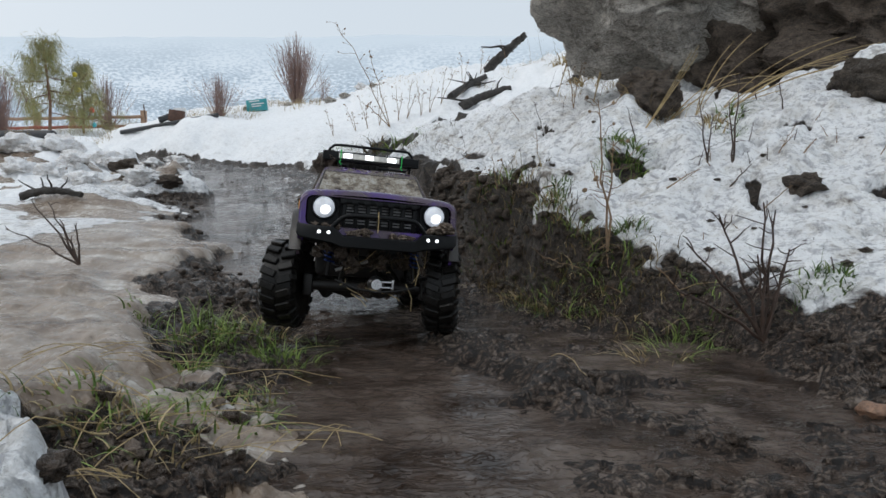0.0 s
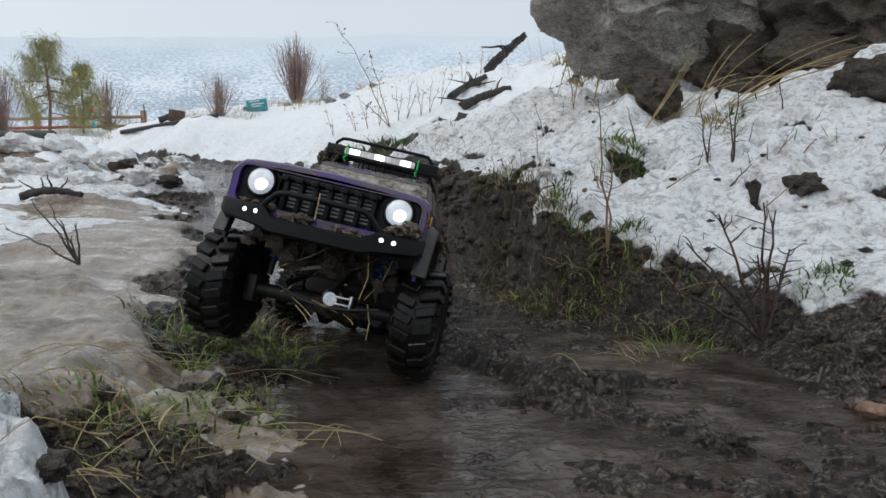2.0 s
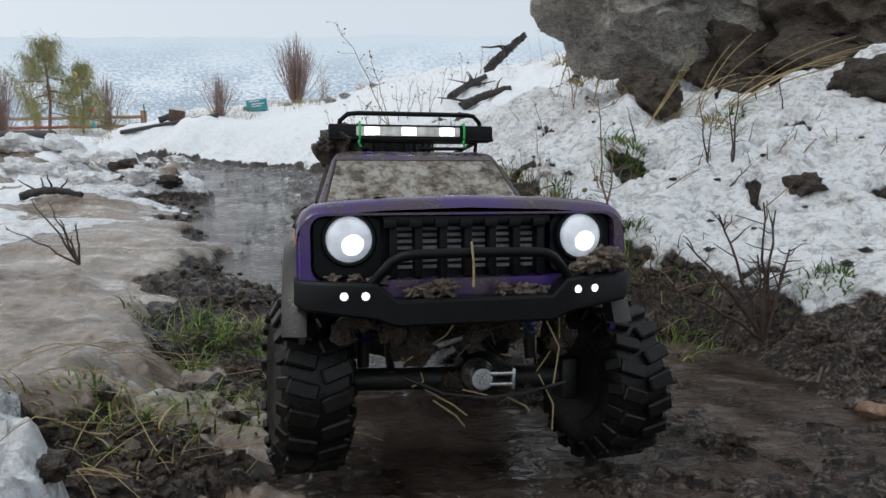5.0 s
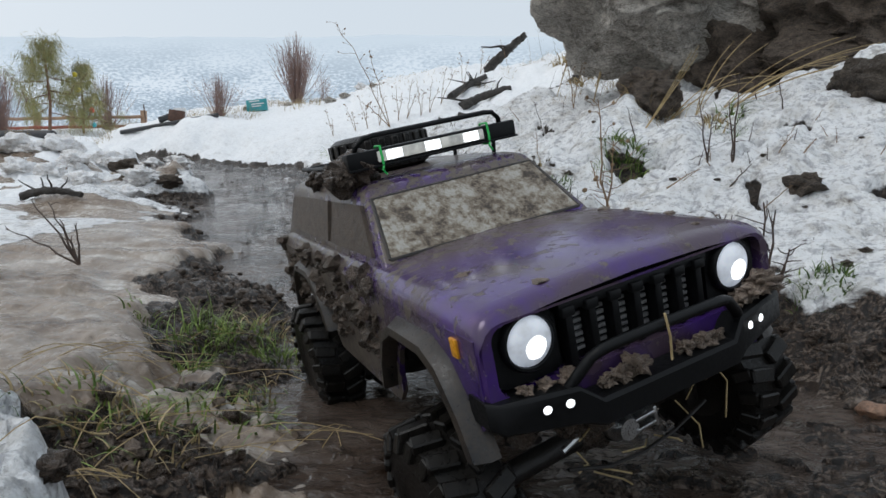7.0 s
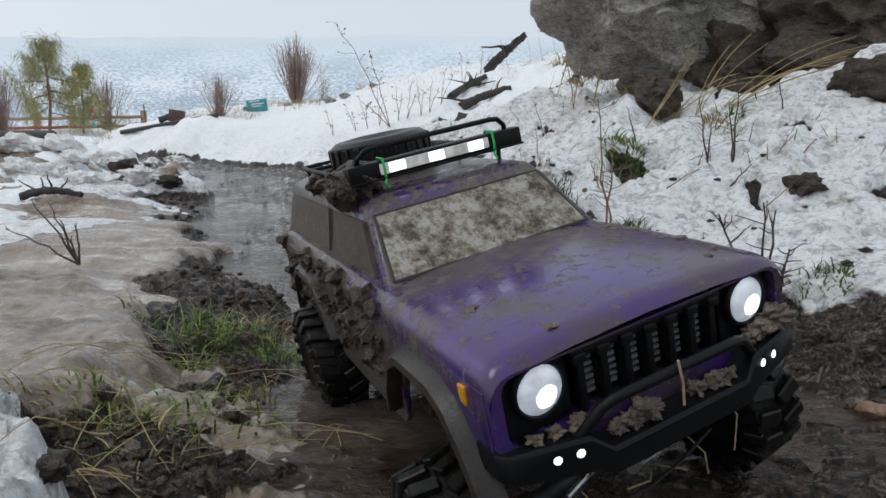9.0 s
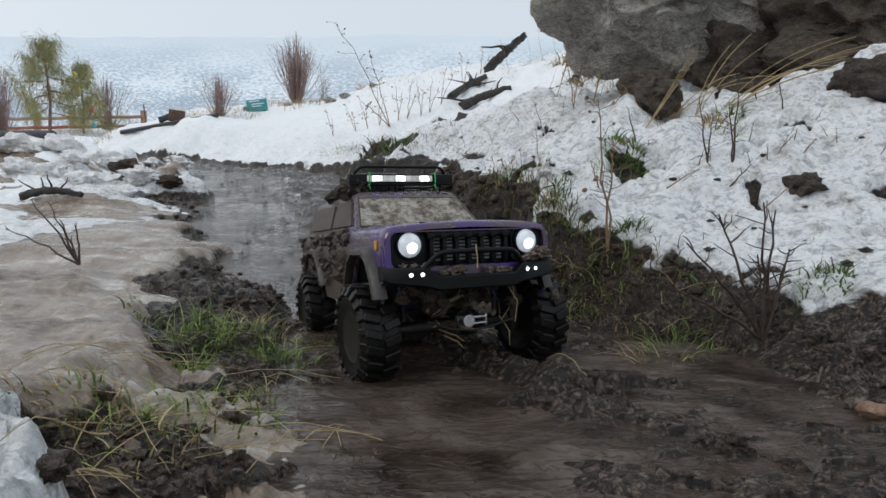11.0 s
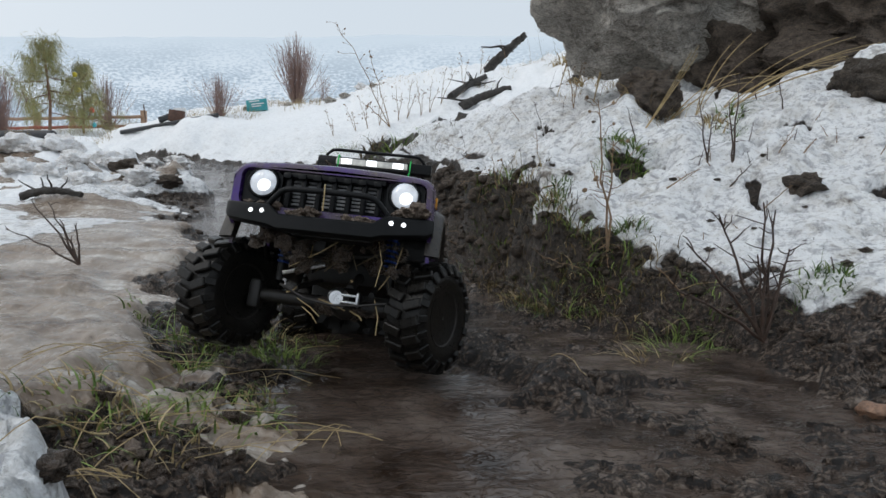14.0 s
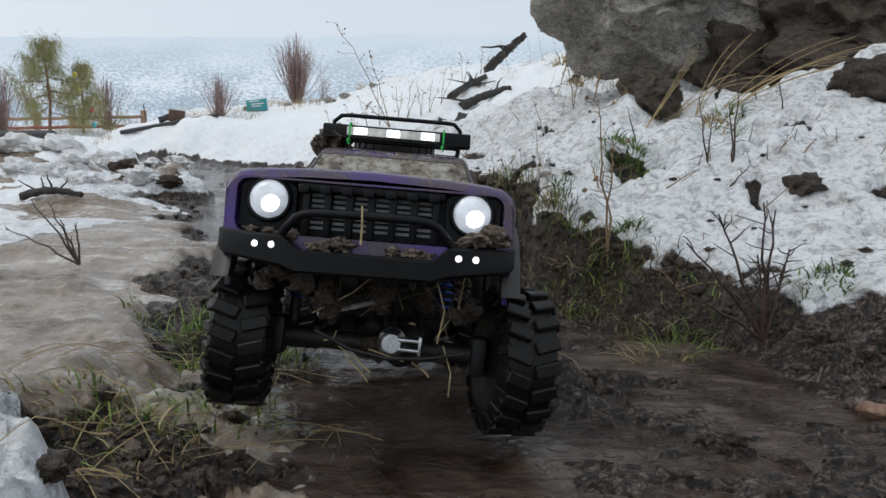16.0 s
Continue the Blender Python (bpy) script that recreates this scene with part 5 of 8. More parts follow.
# ---- placed plants and litter ----
sprig((0.455, 0.866, -0.048), [(-0.007, 0.0, 0.193), (-0.06, 0.02, 0.176), (0.032, 0.0, 0.128), (-0.113, 0.0, 0.136), (0.042, -0.03, -0.025), (0.01, 0.0, 0.182), (-0.14, 0.0, 0.08), (-0.013, 0.0, 0.12), (0.027, 0.0, 0.104)], M_TWIG, 'dark leafless shrub at the foot of the snow bank', 'shrub', r=0.0028, twigs=8, seed=4, tw_len=0.4)
sprig((0.298, 1.118, 0.061), [(-0.022, 0.0, 0.269), (0.007, 0.0, 0.195)], M_WEED, 'tall reddish-brown dry weed standing in snow', 'dry_weed', r=0.0024, twigs=10, seed=5, heads=0.5, tw_len=0.28)
sprig((0.591, 1.269, 0.226), [(0.006, 0.0, 0.192), (-0.012, 0.0, 0.125)], M_TWIG, 'dark dry stalk rising from the snow', 'dry_weed', r=0.0022, twigs=7, seed=6, tw_len=0.3)
sprig((0.545, 1.282, 0.229), [(-0.021, 0.0, 0.135), (0.008, 0.0, 0.101)], M_TWIG, 'dark dry stalk rising from the snow', 'dry_weed', r=0.0019, twigs=6, seed=7)
sprig((-0.794, 1.344, 0.016), [(-0.099, 0.0, 0.139), (-0.039, 0.0, 0.095), (-0.062, 0.0, 0.132), (-0.157, 0.0, 0.074), (-0.003, 0.0, 0.087)], M_TWIG, 'dark bare twigs frozen into dirty ice', 'dry_weed', r=0.0028, twigs=2, seed=8)
sprig((0.514, 2.469, 0.528), [(-0.036, 0.0, 0.207), (0.031, 0.0, 0.175)], M_WEED, 'thin dry weed in the snow', 'dry_weed', r=0.002, twigs=8, seed=9, heads=0.5)
sprig((0.131, 1.498, 0.18), [(-0.014, 0.0, 0.081), (0.013, 0.0, 0.068)], M_WEED, 'short dry weed in the snow', 'dry_weed', r=0.0016, twigs=5, seed=10, heads=0.5)
sprig((-0.463, 5.452, 0.826), [(-0.168, 0.0, 0.628), (-0.458, 0.0, 0.9), (-0.245, 0.0, 0.219)], M_WEED, 'tall feathery dry weed beside the track', 'dry_weed', r=0.0045, twigs=12, seed=11, heads=0.6, tw_len=0.22)
sprig((-0.694, 5.729, 0.845), [(-0.075, 0.0, 0.296), (-0.014, 0.0, 0.225)], M_WEED, 'dry seed-headed weed beside the track', 'dry_weed', r=0.0035, twigs=6, seed=20, heads=0.7, tw_len=0.25)
sprig((-0.559, 5.519, 0.849), [(-0.017, 0.0, 0.354), (0.042, 0.0, 0.285)], M_WEED, 'dry seed-headed weed beside the track', 'dry_weed', r=0.0035, twigs=6, seed=21, heads=0.7, tw_len=0.25)
sprig((-0.406, 5.685, 0.906), [(-0.024, 0.0, 0.328), (0.037, 0.0, 0.258)], M_WEED, 'dry seed-headed weed beside the track', 'dry_weed', r=0.0035, twigs=6, seed=22, heads=0.7, tw_len=0.25)
sprig((-0.327, 5.66, 0.928), [(0.052, 0.0, 0.352), (0.113, 0.0, 0.282)], M_WEED, 'dry seed-headed weed beside the track', 'dry_weed', r=0.0035, twigs=6, seed=23, heads=0.7, tw_len=0.25)
sprig((-0.203, 5.76, 0.967), [(-0.035, 0.0, 0.307), (0.027, 0.0, 0.236)], M_WEED, 'dry seed-headed weed beside the track', 'dry_weed', r=0.0035, twigs=6, seed=24, heads=0.7, tw_len=0.25)
sprig((-0.127, 5.867, 1.009), [(0.027, 0.0, 0.312), (0.09, 0.0, 0.24)], M_WEED, 'dry seed-headed weed beside the track', 'dry_weed', r=0.0035, twigs=6, seed=25, heads=0.7, tw_len=0.25)
sprig((-0.984, 5.603, 0.77), [(-0.073, 0.0, 0.225), (-0.013, 0.0, 0.155)], M_WEED, 'dry seed-headed weed beside the track', 'dry_weed', r=0.0035, twigs=6, seed=26, heads=0.7, tw_len=0.25)
sprig((-0.021, 5.929, 1.097), [(0.053, 0.0, 0.342), (0.117, 0.0, 0.268)], M_WEED, 'dry seed-headed weed beside the track', 'dry_weed', r=0.0035, twigs=6, seed=27, heads=0.7, tw_len=0.25)
sprig((-0.829, 5.954, 0.852), [(-0.105, 0.0, 0.249), (-0.041, 0.0, 0.175)], M_WEED, 'dry seed-headed weed beside the track', 'dry_weed', r=0.0035, twigs=6, seed=28, heads=0.7, tw_len=0.25)
sprig((0.203, 6.254, 1.289), [(-0.029, 0.0, 0.359), (0.038, 0.0, 0.281)], M_WEED, 'dry seed-headed weed beside the track', 'dry_weed', r=0.0035, twigs=6, seed=29, heads=0.7, tw_len=0.25)
sprig((0.419, 7.06, 1.624), [(0.03, 0.0, 0.28), (0.107, 0.0, 0.193)], M_WEED, 'dry seed-headed weed beside the track', 'dry_weed', r=0.0035, twigs=6, seed=30, heads=0.7, tw_len=0.25)
sprig((1.189, 7.531, 1.889), [(-0.072, 0.0, 0.429)], M_TWIG, 'thin dry stalk poking out of the snow', 'dry_weed', r=0.0018, twigs=4, seed=50, tw_len=0.35)
sprig((1.236, 8.827, 2.151), [(-0.083, 0.0, 0.426)], M_WEED, 'thin dry stalk poking out of the snow', 'dry_weed', r=0.0018, twigs=4, seed=51, tw_len=0.35)
sprig((1.3, 7.208, 1.814), [(-0.069, 0.0, 0.348)], M_TWIG, 'thin dry stalk poking out of the snow', 'dry_weed', r=0.0018, twigs=4, seed=52, tw_len=0.35)
sprig((1.326, 5.769, 1.404), [(-0.056, 0.0, 0.279)], M_WEED, 'thin dry stalk poking out of the snow', 'dry_weed', r=0.0018, twigs=4, seed=53, tw_len=0.35)
sprig((1.095, 3.983, 0.977), [(0.032, -0.0, 0.211)], M_TWIG, 'thin dry stalk poking out of the snow', 'dry_weed', r=0.0018, twigs=4, seed=54, tw_len=0.35)
sprig((0.685, 6.579, 1.581), [(-0.09, 0.0, 0.289)], M_WEED, 'thin dry stalk poking out of the snow', 'dry_weed', r=0.0018, twigs=4, seed=55, tw_len=0.35)
sprig((0.447, 1.448, 0.29), [(-0.021, 0.0, 0.077)], M_TWIG, 'thin dry stalk poking out of the snow', 'dry_weed', r=0.0018, twigs=4, seed=56, tw_len=0.35)
sprig((0.435, 1.207, 0.178), [(0.065, 0.0, 0.033)], M_WEED, 'thin dry stalk poking out of the snow', 'dry_weed', r=0.0018, twigs=4, seed=57, tw_len=0.35)
sprig((0.555, 1.206, 0.178), [(0.043, 0.0, 0.043)], M_TWIG, 'thin dry stalk poking out of the snow', 'dry_weed', r=0.0018, twigs=4, seed=58, tw_len=0.35)
sprig((0.212, 1.323, 0.181), [(0.084, 0.0, 0.006)], M_WEED, 'thin dry stalk poking out of the snow', 'dry_weed', r=0.0018, twigs=4, seed=59, tw_len=0.35)
sprig((0.647, 0.987, 0.081), [(-0.072, -0.0, 0.004)], M_TWIG, 'thin dry stalk poking out of the snow', 'dry_weed', r=0.0018, twigs=4, seed=60, tw_len=0.35)
sprig((0.384, 0.98, 0.0), [(-0.046, 0.0, 0.045)], M_WEED, 'thin dry stalk poking out of the snow', 'dry_weed', r=0.0018, twigs=4, seed=61, tw_len=0.35)
sprig((0.56, 0.875, 0.039), [(-0.009, 0.0, 0.029)], M_TWIG, 'thin dry stalk poking out of the snow', 'dry_weed', r=0.0018, twigs=4, seed=62, tw_len=0.35)
sprig((0.325, 1.296, 0.181), [(-0.018, 0.0, 0.052)], M_WEED, 'thin dry stalk poking out of the snow', 'dry_weed', r=0.0018, twigs=4, seed=63, tw_len=0.35)
sprig((0.38, 2.388, 0.43), [(-0.033, 0.0, 0.106)], M_TWIG, 'thin dry stalk poking out of the snow', 'dry_weed', r=0.0018, twigs=4, seed=64, tw_len=0.35)
sprig((0.319, 2.593, 0.489), [(-0.048, 0.0, 0.058)], M_WEED, 'thin dry stalk poking out of the snow', 'dry_weed', r=0.0018, twigs=4, seed=65, tw_len=0.35)
sprig((0.791, 1.58, 0.409), [(-0.016, 0.0, 0.077)], M_TWIG, 'thin dry stalk poking out of the snow', 'dry_weed', r=0.0018, twigs=4, seed=66, tw_len=0.35)
sprig((0.742, 2.08, 0.485), [(0.016, 0.0, 0.12)], M_WEED, 'thin dry stalk poking out of the snow', 'dry_weed', r=0.0018, twigs=4, seed=67, tw_len=0.35)
sprig((0.769, 1.418, 0.363), [(-0.009, 0.0, 0.056)], M_TWIG, 'thin dry stalk poking out of the snow', 'dry_weed', r=0.0018, twigs=4, seed=68, tw_len=0.35)
sprig((0.701, 1.215, 0.244), [(0.026, 0.0, 0.027)], M_WEED, 'thin dry stalk poking out of the snow', 'dry_weed', r=0.0018, twigs=4, seed=69, tw_len=0.35)
tuft(-0.352, 0.881, 0.050, 150, 0.055, M_GRASS, 'fresh green grass clump at the edge of the mud', 1)
tuft(-0.295, 0.902, 0.055, 110, 0.050, M_GRASS, 'fresh green grass clump at the edge of the mud', 2)
tuft(-0.215, 0.830, 0.045, 120, 0.045, M_GRASS, 'fresh green grass clump at the edge of the mud', 3)
tuft(-0.314, 0.752, 0.030, 60, 0.045, M_GRASS, 'fresh green grass clump at the edge of the mud', 4)
tuft(-0.279, 0.961, 0.050, 90, 0.050, M_HAY, 'flattened straw-coloured dead grass in mud', 5)
tuft(-0.467, 0.948, 0.030, 30, 0.040, M_GRASS, 'fresh green grass clump at the edge of the mud', 6)
tuft(-0.271, 0.513, 0.060, 80, 0.035, M_GRASS, 'fresh green grass clump at the edge of the mud', 7)
tuft(-0.204, 0.567, 0.060, 60, 0.035, M_GRASS, 'fresh green grass clump at the edge of the mud', 8)
tuft(0.355, 0.899, 0.050, 140, 0.060, M_GRASS, 'fresh green grass clump at the edge of the mud', 9)
tuft(0.294, 0.844, 0.040, 80, 0.050, M_HAY, 'flattened straw-coloured dead grass in mud', 10)
tuft(0.227, 1.142, 0.060, 110, 0.060, M_GRASS, 'fresh green grass clump at the edge of the mud', 11)
tuft(0.176, 1.226, 0.060, 90, 0.060, M_HAY, 'flattened straw-coloured dead grass in mud', 12)
tuft(0.293, 1.076, 0.050, 80, 0.050, M_GRASS, 'fresh green grass clump at the edge of the mud', 13)
tuft(0.396, 0.964, 0.040, 60, 0.050, M_GRASS, 'fresh green grass clump at the edge of the mud', 14)
tuft(-0.196, 0.943, 0.020, 40, 0.040, M_GRASS, 'fresh green grass clump at the edge of the mud', 15)
tuft(0.081, 1.584, 0.070, 70, 0.042, M_ROOTS, 'dark matted dead grass hanging on the cut bank', 30, lean=-1.7)
tuft(0.130, 1.491, 0.070, 70, 0.042, M_ROOTS, 'dark matted dead grass hanging on the cut bank', 31, lean=-1.7)
tuft(0.176, 1.420, 0.070, 70, 0.042, M_ROOTS, 'dark matted dead grass hanging on the cut bank', 32, lean=-1.7)
tuft(0.200, 1.244, 0.070, 70, 0.042, M_ROOTS, 'dark matted dead grass hanging on the cut bank', 33, lean=-1.7)
tuft(0.224, 1.189, 0.070, 70, 0.042, M_ROOTS, 'dark matted dead grass hanging on the cut bank', 34, lean=-1.7)
tuft(0.107, 1.535, 0.070, 70, 0.042, M_ROOTS, 'dark matted dead grass hanging on the cut bank', 35, lean=-1.7)
tuft(0.152, 1.431, 0.070, 70, 0.042, M_ROOTS, 'dark matted dead grass hanging on the cut bank', 36, lean=-1.7)
tuft(0.181, 1.269, 0.070, 70, 0.042, M_ROOTS, 'dark matted dead grass hanging on the cut bank', 37, lean=-1.7)
tuft(0.116, 1.471, 0.070, 70, 0.042, M_ROOTS, 'dark matted dead grass hanging on the cut bank', 38, lean=-1.7)
tuft(0.211, 1.177, 0.070, 70, 0.042, M_ROOTS, 'dark matted dead grass hanging on the cut bank', 39, lean=-1.7)
tuft(0.263, 1.121, 0.070, 70, 0.042, M_ROOTS, 'dark matted dead grass hanging on the cut bank', 40, lean=-1.7)
tuft(0.304, 1.082, 0.070, 70, 0.042, M_ROOTS, 'dark matted dead grass hanging on the cut bank', 41, lean=-1.7)
tuft(0.145, 1.365, 0.070, 70, 0.042, M_ROOTS, 'dark matted dead grass hanging on the cut bank', 42, lean=-1.7)
tuft(0.229, 1.160, 0.070, 70, 0.042, M_ROOTS, 'dark matted dead grass hanging on the cut bank', 43, lean=-1.7)
tuft(0.341, 1.012, 0.070, 70, 0.042, M_ROOTS, 'dark matted dead grass hanging on the cut bank', 44, lean=-1.7)
tuft(0.057, 1.753, 0.070, 70, 0.042, M_ROOTS, 'dark matted dead grass hanging on the cut bank', 45, lean=-1.7)
tuft(0.176, 1.323, 0.070, 70, 0.042, M_ROOTS, 'dark matted dead grass hanging on the cut bank', 46, lean=-1.7)
tuft(-0.354, 4.156, 0.160, 110, 0.100, M_GRASS, 'matted grass on the cut bank beside the track', 60)
tuft(-0.673, 5.157, 0.160, 110, 0.100, M_ROOTS, 'matted grass on the cut bank beside the track', 61)
tuft(-0.253, 4.364, 0.160, 110, 0.100, M_GRASS, 'matted grass on the cut bank beside the track', 62)
tuft(-0.073, 3.361, 0.160, 110, 0.100, M_ROOTS, 'matted grass on the cut bank beside the track', 63)
tuft(-0.847, 5.077, 0.160, 110, 0.100, M_GRASS, 'matted grass on the cut bank beside the track', 64)
tuft(0.095, 1.577, 0.040, 45, 0.045, M_GRASS, 'fresh green grass clump at the edge of the mud', 70)
tuft(0.142, 1.474, 0.040, 45, 0.045, M_GRASS, 'fresh green grass clump at the edge of the mud', 71)
tuft(0.212, 1.250, 0.040, 45, 0.045, M_GRASS, 'fresh green grass clump at the edge of the mud', 72)
tuft(0.403, 1.406, 0.040, 45, 0.045, M_GRASS, 'fresh green grass clump at the edge of the mud', 73)
tuft(0.412, 1.350, 0.040, 45, 0.045, M_GRASS, 'fresh green grass clump at the edge of the mud', 74)
tuft(0.364, 1.352, 0.040, 45, 0.045, M_GRASS, 'fresh green grass clump at the edge of the mud', 75)
tuft(0.868, 2.710, 0.040, 45, 0.045, M_GRASS, 'fresh green grass clump at the edge of the mud', 76)
tuft(0.751, 2.159, 0.040, 45, 0.045, M_GRASS, 'fresh green grass clump at the edge of the mud', 77)
tuft(0.675, 1.476, 0.040, 45, 0.045, M_GRASS, 'fresh green grass clump at the edge of the mud', 78)
tuft(0.334, 1.120, 0.040, 45, 0.045, M_GRASS, 'fresh green grass clump at the edge of the mud', 79)
tuft(0.530, 0.879, 0.040, 45, 0.045, M_GRASS, 'fresh green grass clump at the edge of the mud', 80)
tuft(0.405, 1.416, 0.040, 45, 0.045, M_GRASS, 'fresh green grass clump at the edge of the mud', 81)
tuft(1.189, 7.531, 0.100, 50, 0.120, M_HAY, 'tall dry straw grass on the snowy bank', 90)
tuft(1.243, 6.722, 0.100, 50, 0.120, M_HAY, 'tall dry straw grass on the snowy bank', 91)
tuft(1.242, 5.863, 0.100, 50, 0.120, M_HAY, 'tall dry straw grass on the snowy bank', 92)
tuft(0.993, 4.155, 0.100, 50, 0.120, M_HAY, 'tall dry straw grass on the snowy bank', 93)
tuft(1.027, 7.836, 0.100, 50, 0.120, M_HAY, 'tall dry straw grass on the snowy bank', 94)
tuft(0.938, 3.303, 0.100, 50, 0.120, M_HAY, 'tall dry straw grass on the snowy bank', 95)
tuft(0.683, 6.554, 0.100, 50, 0.120, M_HAY, 'tall dry straw grass on the snowy bank', 96)
tuft(1.107, 4.162, 0.100, 50, 0.120, M_HAY, 'tall dry straw grass on the snowy bank', 97)
tuft(0.434, 6.350, 0.100, 50, 0.120, M_HAY, 'tall dry straw grass on the snowy bank', 98)
tuft(0.619, 3.039, 0.100, 50, 0.120, M_HAY, 'tall dry straw grass on the snowy bank', 99)
tuft(0.612, 1.804, 0.100, 50, 0.120, M_HAY, 'tall dry straw grass on the snowy bank', 100)
tuft(-0.714, 8.450, 0.450, 70, 0.075, M_HAY, 'dry brown grass along the crest of the snow field', 110, w=0.0016)
tuft(-0.479, 8.329, 0.450, 70, 0.075, M_HAY, 'dry brown grass along the crest of the snow field', 111, w=0.0016)
tuft(-0.265, 7.568, 0.450, 70, 0.075, M_HAY, 'dry brown grass along the crest of the snow field', 112, w=0.0016)
tuft(-0.095, 7.526, 0.450, 70, 0.075, M_HAY, 'dry brown grass along the crest of the snow field', 113, w=0.0016)
tuft(-0.854, 7.650, 0.450, 70, 0.075, M_HAY, 'dry brown grass along the crest of the snow field', 114, w=0.0016)
tuft(-1.107, 8.542, 0.450, 70, 0.075, M_HAY, 'dry brown grass along the crest of the snow field', 115, w=0.0016)
straw(-0.348, 0.639, 0.63, 0.094, M_STRAW, 'long yellow straw lying on wet mud')
straw(-0.102, 0.565, 1.39, 0.109, M_STRAW, 'long yellow straw lying on wet mud')
straw(-0.339, 0.647, 0.68, 0.074, M_STRAW, 'long yellow straw lying on wet mud')
straw(-0.098, 0.561, 5.03, 0.071, M_STRAW, 'long yellow straw lying on wet mud')
straw(-0.255, 0.501, 5.37, 0.147, M_STRAW, 'long yellow straw lying on wet mud')
straw(-0.302, 0.479, 0.12, 0.102, M_STRAW, 'long yellow straw lying on wet mud')
straw(-0.252, 0.398, 3.44, 0.083, M_STRAW, 'long yellow straw lying on wet mud')
straw(-0.133, 0.724, 5.33, 0.106, M_STRAW, 'long yellow straw lying on wet mud')
straw(-0.241, 0.532, 0.49, 0.068, M_STRAW, 'long yellow straw lying on wet mud')
straw(-0.237, 0.461, 1.31, 0.081, M_STRAW, 'long yellow straw lying on wet mud')
straw(-0.226, 0.585, 0.74, 0.160, M_STRAW, 'long yellow straw lying on wet mud')
straw(-0.297, 0.522, 0.18, 0.089, M_STRAW, 'long yellow straw lying on wet mud')
straw(-0.200, 0.740, 0.14, 0.149, M_STRAW, 'long yellow straw lying on wet mud')
straw(-0.382, 0.619, 0.58, 0.076, M_STRAW, 'long yellow straw lying on wet mud')
straw(-0.328, 0.663, -0.33, 0.055, M_STRAW, 'long yellow straw lying on wet mud')
straw(-0.147, 0.490, 4.62, 0.156, M_STRAW, 'long yellow straw lying on wet mud')
straw(-0.346, 0.520, 4.87, 0.095, M_STRAW, 'long yellow straw lying on wet mud')
straw(-0.109, 0.658, 1.84, 0.071, M_STRAW, 'long yellow straw lying on wet mud')
straw(-0.332, 0.766, 1.02, 0.051, M_STRAW, 'long yellow straw lying on wet mud')
straw(-0.350, 0.540, 2.28, 0.082, M_STRAW, 'long yellow straw lying on wet mud')
straw(-0.248, 0.395, 0.37, 0.073, M_STRAW, 'long yellow straw lying on wet mud')
straw(-0.401, 0.628, 0.35, 0.054, M_STRAW, 'long yellow straw lying on wet mud')
straw(-0.284, 0.696, 0.77, 0.108, M_STRAW, 'long yellow straw lying on wet mud')
straw(-0.188, 0.734, 3.00, 0.077, M_STRAW, 'long yellow straw lying on wet mud')
straw(-0.367, 0.814, 0.19, 0.077, M_STRAW, 'long yellow straw lying on wet mud')
straw(-0.109, 0.557, 0.95, 0.077, M_STRAW, 'long yellow straw lying on wet mud')
straw(-0.321, 0.572, 0.89, 0.056, M_STRAW, 'long yellow straw lying on wet mud')
straw(-0.126, 0.726, 2.53, 0.149, M_STRAW, 'long yellow straw lying on wet mud')
straw(-0.163, 0.503, 3.10, 0.060, M_STRAW, 'long yellow straw lying on wet mud')
straw(-0.229, 0.404, 5.81, 0.087, M_STRAW, 'long yellow straw lying on wet mud')
straw(-0.161, 0.501, 0.59, 0.140, M_STRAW, 'long yellow straw lying on wet mud')
straw(-0.208, 0.533, 0.34, 0.155, M_STRAW, 'long yellow straw lying on wet mud')
straw(-0.195, 0.304, 4.20, 0.055, M_STRAW, 'long yellow straw lying on wet mud')
straw(-0.187, 0.993, 4.19, 0.057, M_STRAW, 'long yellow straw lying on wet mud')
straw(-0.280, 0.478, 1.85, 0.132, M_STRAW, 'long yellow straw lying on wet mud')
straw(-0.160, 0.923, 0.59, 0.146, M_STRAW, 'long yellow straw lying on wet mud')
straw(-0.258, 0.418, 5.51, 0.111, M_STRAW, 'long yellow straw lying on wet mud')
straw(-0.183, 0.917, 0.45, 0.086, M_STRAW, 'long yellow straw lying on wet mud')
straw(-0.110, 0.568, 0.36, 0.054, M_STRAW, 'long yellow straw lying on wet mud')
straw(-0.209, 0.589, 3.82, 0.065, M_STRAW, 'long yellow straw lying on wet mud')
straw(-0.233, 0.484, 0.48, 0.051, M_STRAW, 'long yellow straw lying on wet mud')
straw(-0.123, 0.551, -0.07, 0.137, M_STRAW, 'long yellow straw lying on wet mud')
straw(-0.324, 0.642, 0.34, 0.156, M_STRAW, 'long yellow straw lying on wet mud')
straw(-0.368, 0.592, 1.04, 0.098, M_STRAW, 'long yellow straw lying on wet mud')
straw(-0.121, 0.567, 0.03, 0.147, M_STRAW, 'long yellow straw lying on wet mud')
straw(-0.303, 0.533, 2.65, 0.138, M_STRAW, 'long yellow straw lying on wet mud')
straw(-0.359, 0.686, 0.91, 0.067, M_STRAW, 'long yellow straw lying on dirty ice')
straw(-0.336, 0.764, 0.03, 0.065, M_STRAW, 'long yellow straw lying on dirty ice')
straw(-0.387, 0.884, 3.04, 0.046, M_STRAW, 'long yellow straw lying on dirty ice')
straw(-0.345, 0.683, 1.06, 0.101, M_STRAW, 'long yellow straw lying on dirty ice')
straw(-0.302, 0.887, 0.10, 0.113, M_STRAW, 'long yellow straw lying on dirty ice')
